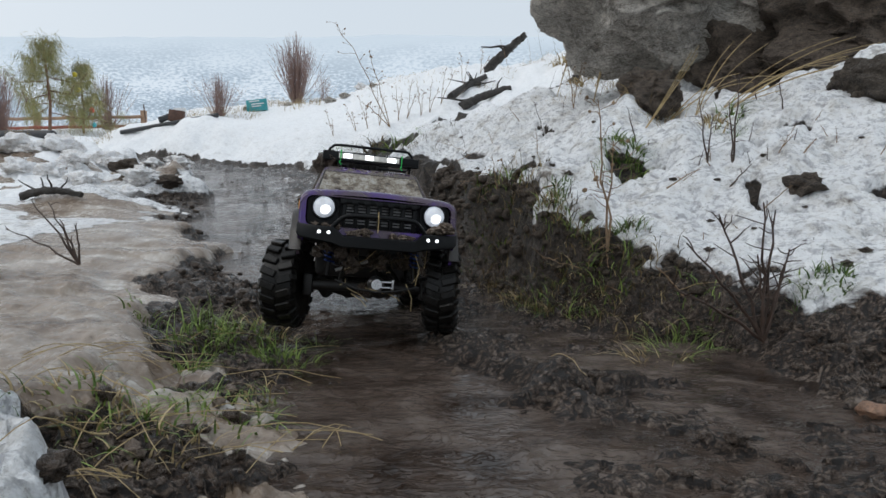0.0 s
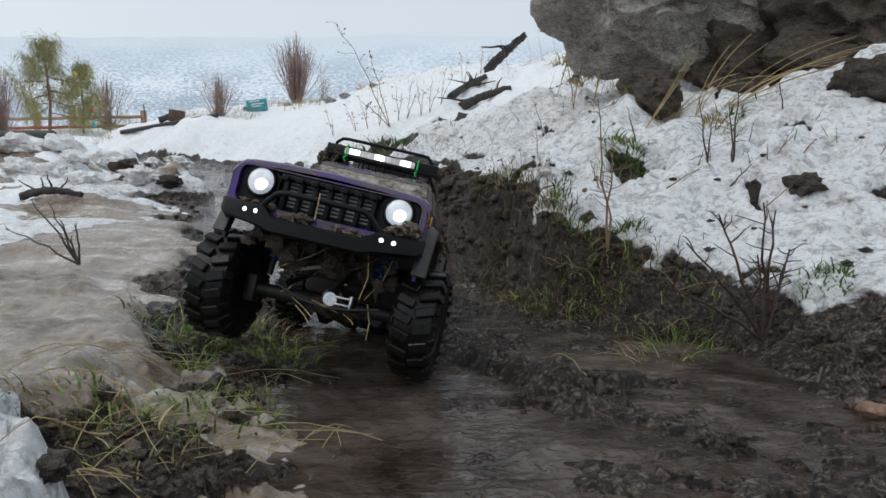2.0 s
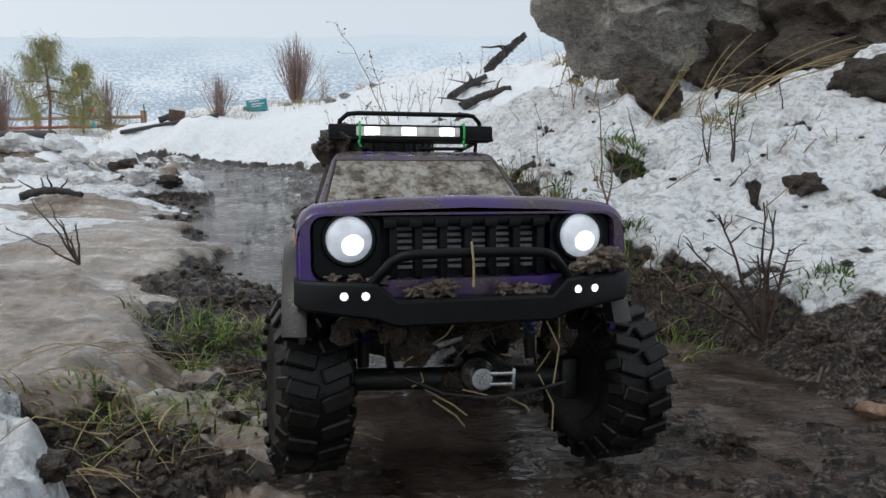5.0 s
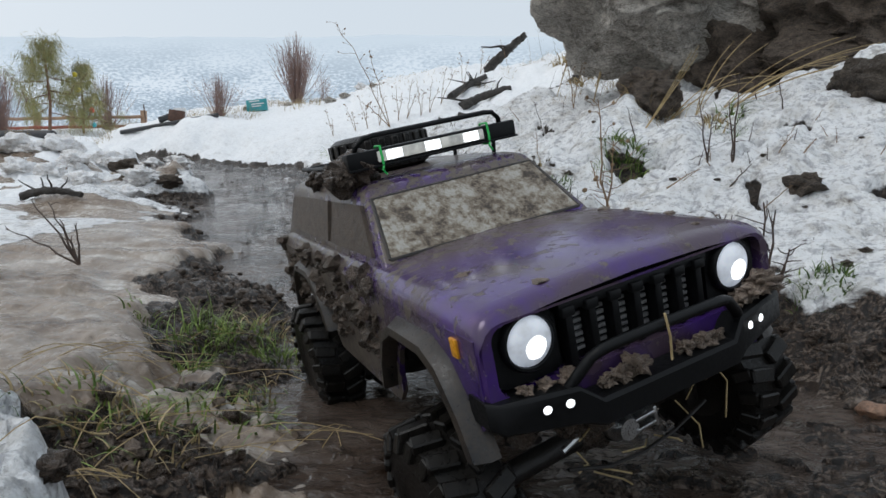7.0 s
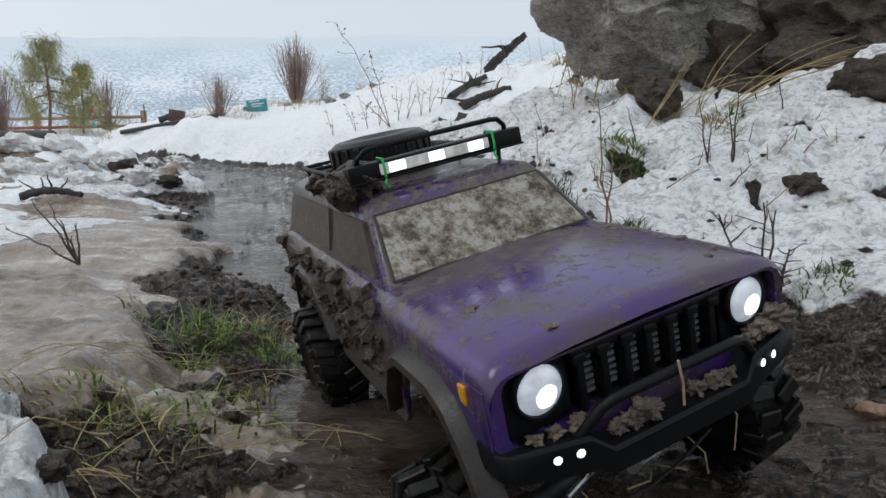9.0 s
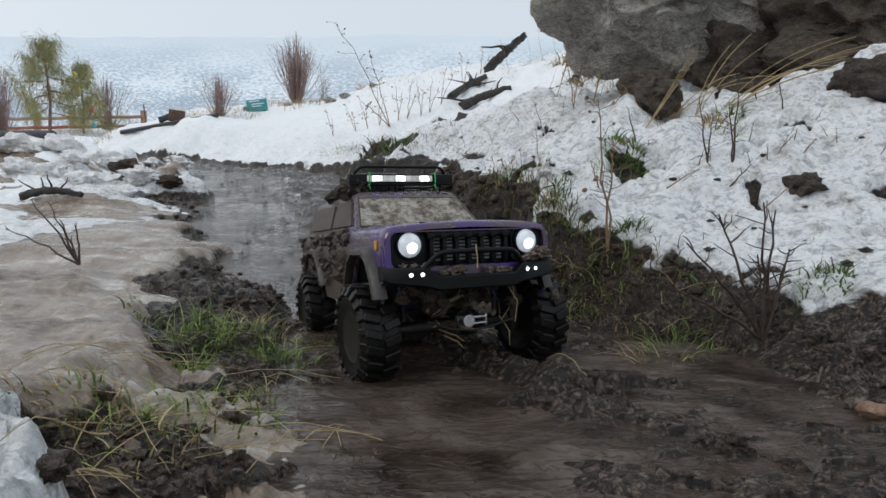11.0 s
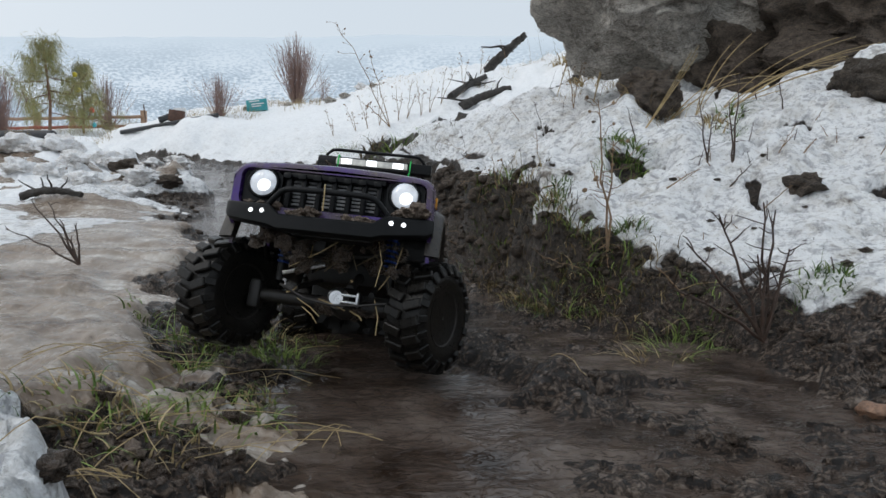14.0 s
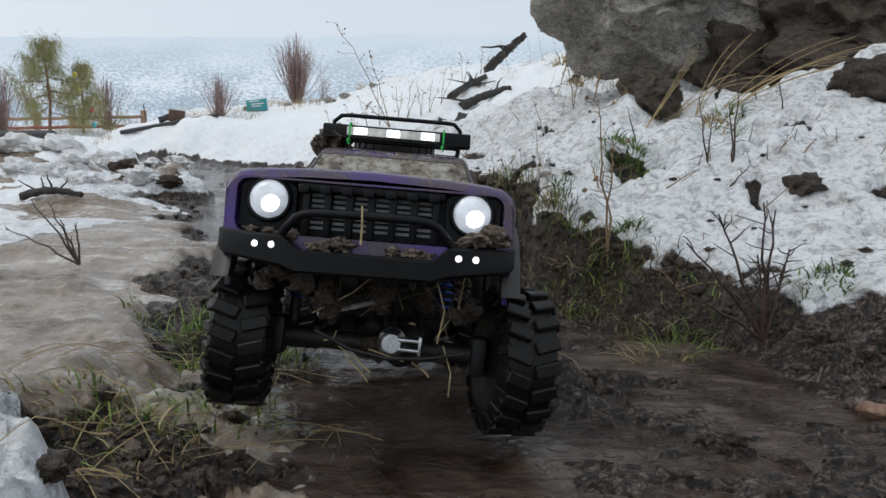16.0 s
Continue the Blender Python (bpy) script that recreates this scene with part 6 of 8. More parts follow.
straw(-0.320, 0.702, 0.17, 0.109, M_STRAW, 'long yellow straw lying on dirty ice')
straw(-0.337, 0.876, 1.15, 0.069, M_STRAW, 'long yellow straw lying on dirty ice')
straw(-0.389, 0.946, 1.30, 0.052, M_STRAW, 'long yellow straw lying on dirty ice')
straw(-0.352, 0.929, 2.34, 0.086, M_STRAW, 'long yellow straw lying on dirty ice')
straw(-0.365, 0.759, -0.65, 0.054, M_STRAW, 'long yellow straw lying on dirty ice')
straw(0.353, 0.993, 1.31, 0.041, M_STRAW, 'dry straw lying on mud')
straw(0.142, 0.693, 5.03, 0.080, M_STRAW, 'dry straw lying on mud')
straw(0.414, 0.970, -0.28, 0.087, M_STRAW, 'dry straw lying on mud')
straw(0.368, 0.960, 0.52, 0.073, M_STRAW, 'dry straw lying on mud')
straw(0.835, 1.539, 0.75, 0.432, M_STRAW, 'long dry grass stem lying on the bank')
straw(0.925, 2.023, 4.42, 0.277, M_STRAW, 'long dry grass stem lying on the bank')
straw(1.039, 2.589, 0.06, 0.449, M_STRAW, 'long dry grass stem lying on the bank')
straw(0.943, 1.542, 0.70, 0.303, M_STRAW, 'long dry grass stem lying on the bank')
straw(1.155, 3.473, 0.05, 0.373, M_STRAW, 'long dry grass stem lying on the bank')
straw(1.058, 2.025, 3.91, 0.239, M_STRAW, 'long dry grass stem lying on the bank')
straw(0.637, 1.813, 5.78, 0.351, M_STRAW, 'long dry grass stem lying on the bank')
straw(1.128, 2.646, 0.74, 0.423, M_STRAW, 'long dry grass stem lying on the bank')
straw(1.296, 2.264, 1.86, 0.275, M_STRAW, 'long dry grass stem lying on the bank')
straw(0.994, 1.587, 4.27, 0.337, M_STRAW, 'long dry grass stem lying on the bank')
straw(0.988, 1.567, 0.65, 0.208, M_STRAW, 'long dry grass stem lying on the bank')
straw(1.128, 2.638, 0.73, 0.448, M_STRAW, 'long dry grass stem lying on the bank')
lump((0.661, 1.133, 0.17), 0.030, 1, M_SOIL, 'dark clod of earth lying on the snow', 'earth_clod', 'earth', 0.70, 0.70)
lump((0.406, 0.744, -0.07), 0.010, 2, M_STONE, 'rusty brown stone half sunk in mud', 'stone', 'rock', 0.60, 0.35)
lump((0.435, 0.613, -0.066), 0.014, 3, M_STONE, 'rusty brown stone half sunk in mud', 'stone', 'rock', 0.60, 0.35)
lump((-1.33, 3.021, 0.235), 0.060, 4, M_SOIL, 'dark clod of earth between slabs of snow', 'earth_clod', 'earth', 0.50, 0.70)
lump((-1.579, 3.109, 0.322), 0.070, 5, M_SOIL, 'dark clod of earth between slabs of snow', 'earth_clod', 'earth', 0.50, 0.70)
lump((-2.88, 4.389, 0.523), 0.087, 10, M_ICE, 'rounded lump of old snow by the track', 'snow_lump', 'snow', 0.55, 0.70)
lump((-2.242, 3.778, 0.412), 0.081, 11, M_ICE, 'rounded lump of old snow by the track', 'snow_lump', 'snow', 0.55, 0.70)
lump((-2.329, 4.319, 0.431), 0.099, 12, M_ICE, 'rounded lump of old snow by the track', 'snow_lump', 'snow', 0.55, 0.70)
lump((-1.475, 3.038, 0.268), 0.074, 13, M_ICE, 'rounded lump of old snow by the track', 'snow_lump', 'snow', 0.55, 0.70)
lump((-1.655, 3.926, 0.369), 0.062, 14, M_ICE, 'rounded lump of old snow by the track', 'snow_lump', 'snow', 0.55, 0.70)
lump((-2.469, 5.291, 0.497), 0.074, 15, M_ICE, 'rounded lump of old snow by the track', 'snow_lump', 'snow', 0.55, 0.70)
lump((-2.412, 3.522, 0.346), 0.074, 16, M_ICE, 'rounded lump of old snow by the track', 'snow_lump', 'snow', 0.55, 0.70)
lump((-1.674, 2.904, 0.257), 0.062, 17, M_ICE, 'rounded lump of old snow by the track', 'snow_lump', 'snow', 0.55, 0.70)
lump((-1.021, 2.668, 0.078), 0.022, 18, M_ICE, 'rounded lump of old snow by the track', 'snow_lump', 'snow', 0.55, 0.70)
lump((-0.956, 2.381, 0.052), 0.025, 19, M_ICE, 'rounded lump of old snow by the track', 'snow_lump', 'snow', 0.55, 0.70)
lump((-0.917, 2.482, 0.037), 0.019, 20, M_ICE, 'rounded lump of old snow by the track', 'snow_lump', 'snow', 0.55, 0.70)
lump((-1.38, 2.736, 0.188), 0.050, 21, M_ICE, 'rounded lump of old snow by the track', 'snow_lump', 'snow', 0.55, 0.70)
lump((-2.193, 3.479, 0.343), 0.074, 22, M_ICE, 'rounded lump of old snow by the track', 'snow_lump', 'snow', 0.55, 0.70)
lump((-1.029, 2.48, 0.071), 0.025, 23, M_ICE, 'rounded lump of old snow by the track', 'snow_lump', 'snow', 0.55, 0.70)
lump((-2.401, 5.583, 0.542), 0.074, 24, M_ICE, 'rounded lump of old snow by the track', 'snow_lump', 'snow', 0.55, 0.70)
lump((-3.062, 4.424, 0.55), 0.124, 25, M_ICE, 'rounded lump of old snow by the track', 'snow_lump', 'snow', 0.55, 0.70)
lump((-2.726, 4.464, 0.554), 0.124, 26, M_ICE, 'rounded lump of old snow by the track', 'snow_lump', 'snow', 0.55, 0.70)
lump((0.046, 0.526, -0.094), 0.007, 40, M_MUD, 'wet clod of churned mud', 'mud_clod', 'mud', 0.70, 0.70)
lump((0.253, 0.521, -0.057), 0.009, 41, M_MUD, 'wet clod of churned mud', 'mud_clod', 'mud', 0.70, 0.70)
lump((0.33, 0.534, -0.072), 0.006, 42, M_MUD, 'wet clod of churned mud', 'mud_clod', 'mud', 0.70, 0.70)
lump((0.223, 0.494, -0.056), 0.006, 43, M_MUD, 'wet clod of churned mud', 'mud_clod', 'mud', 0.70, 0.70)
lump((0.242, 0.874, -0.07), 0.008, 44, M_MUD, 'wet clod of churned mud', 'mud_clod', 'mud', 0.70, 0.70)
lump((0.232, 0.894, -0.054), 0.004, 45, M_MUD, 'wet clod of churned mud', 'mud_clod', 'mud', 0.70, 0.70)
lump((0.441, 0.724, -0.055), 0.005, 46, M_MUD, 'wet clod of churned mud', 'mud_clod', 'mud', 0.70, 0.70)
lump((0.212, 0.48, -0.069), 0.005, 47, M_MUD, 'wet clod of churned mud', 'mud_clod', 'mud', 0.70, 0.70)
lump((0.108, 0.617, -0.054), 0.003, 48, M_MUD, 'wet clod of churned mud', 'mud_clod', 'mud', 0.70, 0.70)
lump((0.49, 0.805, -0.024), 0.009, 49, M_MUD, 'wet clod of churned mud', 'mud_clod', 'mud', 0.70, 0.70)
lump((0.29, 0.49, -0.069), 0.004, 51, M_MUD, 'wet clod of churned mud', 'mud_clod', 'mud', 0.70, 0.70)
lump((0.196, 0.604, -0.059), 0.007, 52, M_MUD, 'wet clod of churned mud', 'mud_clod', 'mud', 0.70, 0.70)
lump((-0.003, 0.573, -0.104), 0.009, 53, M_MUD, 'wet clod of churned mud', 'mud_clod', 'mud', 0.70, 0.70)
lump((0.218, 0.469, -0.072), 0.009, 54, M_MUD, 'wet clod of churned mud', 'mud_clod', 'mud', 0.70, 0.70)
lump((0.085, 0.503, -0.077), 0.008, 55, M_MUD, 'wet clod of churned mud', 'mud_clod', 'mud', 0.70, 0.70)
lump((-0.228, 0.614, -0.057), 0.007, 100, M_SLUSH, 'wet clod of mud and slush', 'mud_clod', 'mud', 0.70, 0.70)
lump((-0.157, 0.73, -0.119), 0.008, 101, M_MUD, 'wet clod of mud and slush', 'mud_clod', 'mud', 0.70, 0.70)
lump((-0.129, 0.58, -0.095), 0.003, 102, M_MUD, 'wet clod of mud and slush', 'mud_clod', 'mud', 0.70, 0.70)
lump((-0.206, 0.588, -0.064), 0.009, 103, M_SLUSH, 'wet clod of mud and slush', 'mud_clod', 'mud', 0.70, 0.70)
lump((-0.199, 0.593, -0.071), 0.009, 104, M_MUD, 'wet clod of mud and slush', 'mud_clod', 'mud', 0.70, 0.70)
lump((-0.205, 0.58, -0.069), 0.009, 105, M_MUD, 'wet clod of mud and slush', 'mud_clod', 'mud', 0.70, 0.70)
lump((-0.114, 0.506, -0.091), 0.009, 106, M_SLUSH, 'wet clod of mud and slush', 'mud_clod', 'mud', 0.70, 0.70)
lump((-0.17, 0.501, -0.072), 0.007, 107, M_MUD, 'wet clod of mud and slush', 'mud_clod', 'mud', 0.70, 0.70)
lump((-0.176, 0.434, -0.065), 0.005, 108, M_MUD, 'wet clod of mud and slush', 'mud_clod', 'mud', 0.70, 0.70)
lump((-0.27, 0.434, -0.045), 0.006, 109, M_SLUSH, 'wet clod of mud and slush', 'mud_clod', 'mud', 0.70, 0.70)
lump((-0.208, 0.528, -0.074), 0.005, 110, M_MUD, 'wet clod of mud and slush', 'mud_clod', 'mud', 0.70, 0.70)
lump((-0.295, 0.529, -0.026), 0.008, 111, M_MUD, 'wet clod of mud and slush', 'mud_clod', 'mud', 0.70, 0.70)
lump((-0.122, 0.563, -0.098), 0.004, 112, M_SLUSH, 'wet clod of mud and slush', 'mud_clod', 'mud', 0.70, 0.70)
lump((-0.102, 0.554, -0.106), 0.007, 113, M_MUD, 'wet clod of mud and slush', 'mud_clod', 'mud', 0.70, 0.70)
lump((-0.191, 0.288, 0.011), 0.007, 114, M_MUD, 'wet clod of mud and slush', 'mud_clod', 'mud', 0.70, 0.70)
lump((-0.24, 0.678, -0.067), 0.008, 115, M_SLUSH, 'wet clod of mud and slush', 'mud_clod', 'mud', 0.70, 0.70)
lump((-0.306, 0.477, -0.043), 0.004, 116, M_MUD, 'wet clod of mud and slush', 'mud_clod', 'mud', 0.70, 0.70)
lump((-0.214, 0.44, -0.061), 0.008, 117, M_MUD, 'wet clod of mud and slush', 'mud_clod', 'mud', 0.70, 0.70)
lump((-0.174, 0.665, -0.095), 0.006, 118, M_SLUSH, 'wet clod of mud and slush', 'mud_clod', 'mud', 0.70, 0.70)
lump((-0.244, 0.674, -0.068), 0.006, 119, M_MUD, 'wet clod of mud and slush', 'mud_clod', 'mud', 0.70, 0.70)
lump((-0.103, 0.559, -0.101), 0.009, 120, M_MUD, 'wet clod of mud and slush', 'mud_clod', 'mud', 0.70, 0.70)
lump((-0.241, 0.468, -0.057), 0.009, 121, M_SLUSH, 'wet clod of mud and slush', 'mud_clod', 'mud', 0.70, 0.70)
lump((-0.178, 0.564, -0.073), 0.004, 122, M_MUD, 'wet clod of mud and slush', 'mud_clod', 'mud', 0.70, 0.70)
lump((-0.192, 0.294, 0.006), 0.010, 123, M_MUD, 'wet clod of mud and slush', 'mud_clod', 'mud', 0.70, 0.70)
lump((-0.238, 0.452, -0.055), 0.006, 124, M_SLUSH, 'wet clod of mud and slush', 'mud_clod', 'mud', 0.70, 0.70)
lump((-0.176, 0.494, -0.081), 0.005, 125, M_MUD, 'wet clod of mud and slush', 'mud_clod', 'mud', 0.70, 0.70)
lump((-0.209, 0.587, -0.063), 0.007, 126, M_MUD, 'wet clod of mud and slush', 'mud_clod', 'mud', 0.70, 0.70)
lump((-0.314, 0.488, -0.029), 0.005, 127, M_SLUSH, 'wet clod of mud and slush', 'mud_clod', 'mud', 0.70, 0.70)
lump((-0.166, 0.78, -0.114), 0.008, 128, M_MUD, 'wet clod of mud and slush', 'mud_clod', 'mud', 0.70, 0.70)
lump((-0.245, 0.395, -0.047), 0.004, 129, M_MUD, 'wet clod of mud and slush', 'mud_clod', 'mud', 0.70, 0.70)
lump((-1.22, 3.419, 0.17), 0.013, 140, M_MUD, 'wet clod of churned mud', 'mud_clod', 'mud', 0.70, 0.70)
lump((-0.706, 2.268, 0.005), 0.009, 141, M_MUD, 'wet clod of churned mud', 'mud_clod', 'mud', 0.70, 0.70)
lump((-0.365, 1.079, -0.052), 0.008, 142, M_MUD, 'wet clod of churned mud', 'mud_clod', 'mud', 0.70, 0.70)
lump((-1.229, 3.954, 0.265), 0.009, 143, M_MUD, 'wet clod of churned mud', 'mud_clod', 'mud', 0.70, 0.70)
lump((-0.622, 1.96, -0.053), 0.007, 144, M_MUD, 'wet clod of churned mud', 'mud_clod', 'mud', 0.70, 0.70)
lump((-1.079, 3.477, 0.197), 0.006, 145, M_MUD, 'wet clod of churned mud', 'mud_clod', 'mud', 0.70, 0.70)
lump((-1.119, 3.519, 0.196), 0.006, 146, M_MUD, 'wet clod of churned mud', 'mud_clod', 'mud', 0.70, 0.70)
lump((-0.976, 2.879, 0.085), 0.012, 147, M_MUD, 'wet clod of churned mud', 'mud_clod', 'mud', 0.70, 0.70)
lump((-0.355, 1.031, -0.043), 0.008, 148, M_MUD, 'wet clod of churned mud', 'mud_clod', 'mud', 0.70, 0.70)
lump((-0.33, 1.131, -0.05), 0.016, 149, M_MUD, 'wet clod of churned mud', 'mud_clod', 'mud', 0.70, 0.70)
lump((-0.392, 1.117, -0.035), 0.013, 150, M_MUD, 'wet clod of churned mud', 'mud_clod', 'mud', 0.70, 0.70)
lump((-1.244, 3.97, 0.275), 0.007, 151, M_MUD, 'wet clod of churned mud', 'mud_clod', 'mud', 0.70, 0.70)
lump((-0.719, 2.171, -0.014), 0.010, 152, M_MUD, 'wet clod of churned mud', 'mud_clod', 'mud', 0.70, 0.70)
lump((-0.5, 1.634, -0.09), 0.006, 153, M_MUD, 'wet clod of churned mud', 'mud_clod', 'mud', 0.70, 0.70)
lump((-1.219, 3.414, 0.163), 0.012, 154, M_MUD, 'wet clod of churned mud', 'mud_clod', 'mud', 0.70, 0.70)
lump((-0.683, 1.941, -0.034), 0.010, 155, M_MUD, 'wet clod of churned mud', 'mud_clod', 'mud', 0.70, 0.70)
lump((-0.354, 1.101, -0.043), 0.009, 156, M_MUD, 'wet clod of churned mud', 'mud_clod', 'mud', 0.70, 0.70)
lump((-0.993, 3.252, 0.167), 0.008, 157, M_MUD, 'wet clod of churned mud', 'mud_clod', 'mud', 0.70, 0.70)
lump((-0.564, 1.889, -0.078), 0.011, 158, M_MUD, 'wet clod of churned mud', 'mud_clod', 'mud', 0.70, 0.70)
lump((-1.057, 2.938, 0.1), 0.010, 159, M_MUD, 'wet clod of churned mud', 'mud_clod', 'mud', 0.70, 0.70)
lump((-0.939, 2.642, 0.06), 0.010, 160, M_MUD, 'wet clod of churned mud', 'mud_clod', 'mud', 0.70, 0.70)
lump((-1.3, 3.832, 0.241), 0.014, 161, M_MUD, 'wet clod of churned mud', 'mud_clod', 'mud', 0.70, 0.70)
lump((-0.816, 2.539, 0.037), 0.009, 162, M_MUD, 'wet clod of churned mud', 'mud_clod', 'mud', 0.70, 0.70)
lump((-0.368, 1.137, -0.036), 0.016, 163, M_MUD, 'wet clod of churned mud', 'mud_clod', 'mud', 0.70, 0.70)
lump((-1.174, 3.543, 0.196), 0.012, 164, M_MUD, 'wet clod of churned mud', 'mud_clod', 'mud', 0.70, 0.70)
lump((-0.616, 1.854, -0.071), 0.010, 165, M_MUD, 'wet clod of churned mud', 'mud_clod', 'mud', 0.70, 0.70)
lump((0.537, 0.832, 0.008), 0.004, 170, M_MUD, 'clod at the foot of the snow bank', 'bank_clod', 'earth', 0.70, 0.70)
lump((0.404, 0.94, -0.024), 0.007, 171, M_MUD, 'clod at the foot of the snow bank', 'bank_clod', 'earth', 0.70, 0.70)
lump((0.423, 0.887, -0.05), 0.005, 172, M_MUD, 'clod at the foot of the snow bank', 'bank_clod', 'earth', 0.70, 0.70)
lump((0.43, 0.88, -0.052), 0.007, 173, M_MUD, 'clod at the foot of the snow bank', 'bank_clod', 'earth', 0.70, 0.70)
lump((0.518, 0.735, -0.042), 0.006, 174, M_MUD, 'clod at the foot of the snow bank', 'bank_clod', 'earth', 0.70, 0.70)
lump((0.43, 0.889, -0.04), 0.007, 175, M_MUD, 'clod at the foot of the snow bank', 'bank_clod', 'earth', 0.70, 0.70)
lump((0.425, 0.857, -0.065), 0.005, 176, M_MUD, 'clod at the foot of the snow bank', 'bank_clod', 'earth', 0.70, 0.70)
lump((0.475, 0.895, 0.0), 0.009, 177, M_MUD, 'clod at the foot of the snow bank', 'bank_clod', 'earth', 0.70, 0.70)
lump((0.448, 0.775, -0.057), 0.005, 178, M_MUD, 'clod at the foot of the snow bank', 'bank_clod', 'earth', 0.70, 0.70)
lump((0.485, 0.787, -0.025), 0.004, 179, M_MUD, 'clod at the foot of the snow bank', 'bank_clod', 'earth', 0.70, 0.70)
pine((-6.862, 10.900, 1.404), 1.67, 1.10, 1, "young drooping pine with yellow-green needles by the fence")
pine((-6.583, 11.443, 1.467), 1.31, 0.62, 2, "small pine hung with coloured baubles by the fence")
bush((-1.983, 8.491, 1.534), 0.97, 0.35, 150, 1)
bush((-2.557, 7.153, 1.168), 0.51, 0.31, 110, 2)
bush((-6.674, 12.426, 1.648), 1.19, 0.51, 70, 3)
bush((-6.076, 8.621, 1.109), 1.02, 0.32, 60, 4)
bush((-1.476, 7.835, 1.461), 0.36, 0.18, 40, 5)
fence((-9.793, 12.835, 1.743), (-6.136, 12.835, 1.801), 0.211)
pipe((-3.50, 6.80, 0.938), (-2.256, 6.262, 1.045), 0.023, 0)
pipe((-6.429, 8.619, 1.120), (-5.032, 8.067, 1.055), 0.055, 1)
crate((-2.778, 6.528, 1.014), 0.155, 0.119)
sign((-2.245, 7.562, 1.274), 0.249, 0.138)
log((0.546, 7.788, 1.804), (0.978, 7.488, 2.162), 0.053)
log((0.076, 6.029, 1.183), (0.448, 6.558, 1.482), 0.033)
log((0.165, 5.885, 1.064), (0.660, 6.057, 1.273), 0.038)
log((0.231, 6.267, 1.319), (0.387, 6.524, 1.406), 0.029)
log((-1.672, 2.467, 0.178), (-1.405, 2.412, 0.182), 0.014)
tuft(-3.878, 7.343, .30, 120, .20, M_HAY, "tall orange-brown dead grass by the fence", 152, w=.0022)
tuft(-6.660, 11.258, .30, 120, .20, M_HAY, "tall orange-brown dead grass by the fence", 153, w=.0022)
tuft(-2.938, 7.413, .30, 120, .20, M_HAY, "tall orange-brown dead grass by the fence", 154, w=.0022)
tuft(-2.441, 7.328, .30, 120, .20, M_HAY, "tall orange-brown dead grass by the fence", 156, w=.0022)
tuft(-2.095, 8.180, .30, 120, .20, M_HAY, "tall orange-brown dead grass by the fence", 157, w=.0022)
tuft(-1.668, 7.582, .30, 120, .20, M_HAY, "tall orange-brown dead grass by the fence", 158, w=.0022)
tuft(-5.557, 8.147, .30, 120, .20, M_HAY, "tall orange-brown dead grass by the fence", 159, w=.0022)
lump((-1.107, 8.542, 1.747), 0.070, 200, M_ICE, 'snow-dusted stone on the crest of the hill', 'field_stone', 'rock', 0.60, 0.70)
lump((-1.222, 7.796, 1.496), 0.057, 201, M_ROCK, 'snow-dusted stone on the crest of the hill', 'field_stone', 'rock', 0.60, 0.70)
lump((-1.313, 7.321, 1.355), 0.060, 202, M_ROCK, 'snow-dusted stone on the crest of the hill', 'field_stone', 'rock', 0.60, 0.70)
lump((-1.576, 7.807, 1.435), 0.050, 203, M_ICE, 'snow-dusted stone on the crest of the hill', 'field_stone', 'rock', 0.60, 0.70)
lump((-2.375, 7.651, 1.3), 0.056, 204, M_ROCK, 'snow-dusted stone on the crest of the hill', 'field_stone', 'rock', 0.60, 0.70)
lump((-1.904, 7.704, 1.377), 0.042, 205, M_ROCK, 'snow-dusted stone on the crest of the hill', 'field_stone', 'rock', 0.60, 0.70)
lump((-2.215, 7.821, 1.368), 0.036, 206, M_ICE, 'snow-dusted stone on the crest of the hill', 'field_stone', 'rock', 0.60, 0.70)
lump((-0.854, 7.65, 1.599), 0.042, 207, M_ROCK, 'snow-dusted stone on the crest of the hill', 'field_stone', 'rock', 0.60, 0.70)
tuft(0.074, 1.584, 0.060, 42, 0.042, M_GRASS, 'dead and green grass hanging over the cut bank', 230, lean=-1.8)
tuft(0.124, 1.492, 0.060, 42, 0.042, M_HAY, 'dead and green grass hanging over the cut bank', 231, lean=-1.8)
tuft(0.168, 1.407, 0.060, 42, 0.042, M_HAY, 'dead and green grass hanging over the cut bank', 232, lean=-1.8)
tuft(0.192, 1.229, 0.060, 42, 0.042, M_GRASS, 'dead and green grass hanging over the cut bank', 233, lean=-1.8)
tuft(0.139, 1.433, 0.060, 42, 0.042, M_HAY, 'dead and green grass hanging over the cut bank', 234, lean=-1.8)
tuft(0.172, 1.284, 0.060, 42, 0.042, M_HAY, 'dead and green grass hanging over the cut bank', 235, lean=-1.8)
tuft(0.094, 1.548, 0.060, 42, 0.042, M_GRASS, 'dead and green grass hanging over the cut bank', 236, lean=-1.8)
tuft(0.202, 1.184, 0.060, 42, 0.042, M_HAY, 'dead and green grass hanging over the cut bank', 237, lean=-1.8)
tuft(0.237, 1.142, 0.060, 42, 0.042, M_HAY, 'dead and green grass hanging over the cut bank', 238, lean=-1.8)
tuft(0.270, 1.105, 0.060, 42, 0.042, M_GRASS, 'dead and green grass hanging over the cut bank', 239, lean=-1.8)
tuft(0.305, 1.047, 0.060, 42, 0.042, M_HAY, 'dead and green grass hanging over the cut bank', 240, lean=-1.8)
tuft(0.328, 1.000, 0.060, 42, 0.042, M_HAY, 'dead and green grass hanging over the cut bank', 241, lean=-1.8)
tuft(0.192, 1.188, 0.060, 42, 0.042, M_GRASS, 'dead and green grass hanging over the cut bank', 242, lean=-1.8)
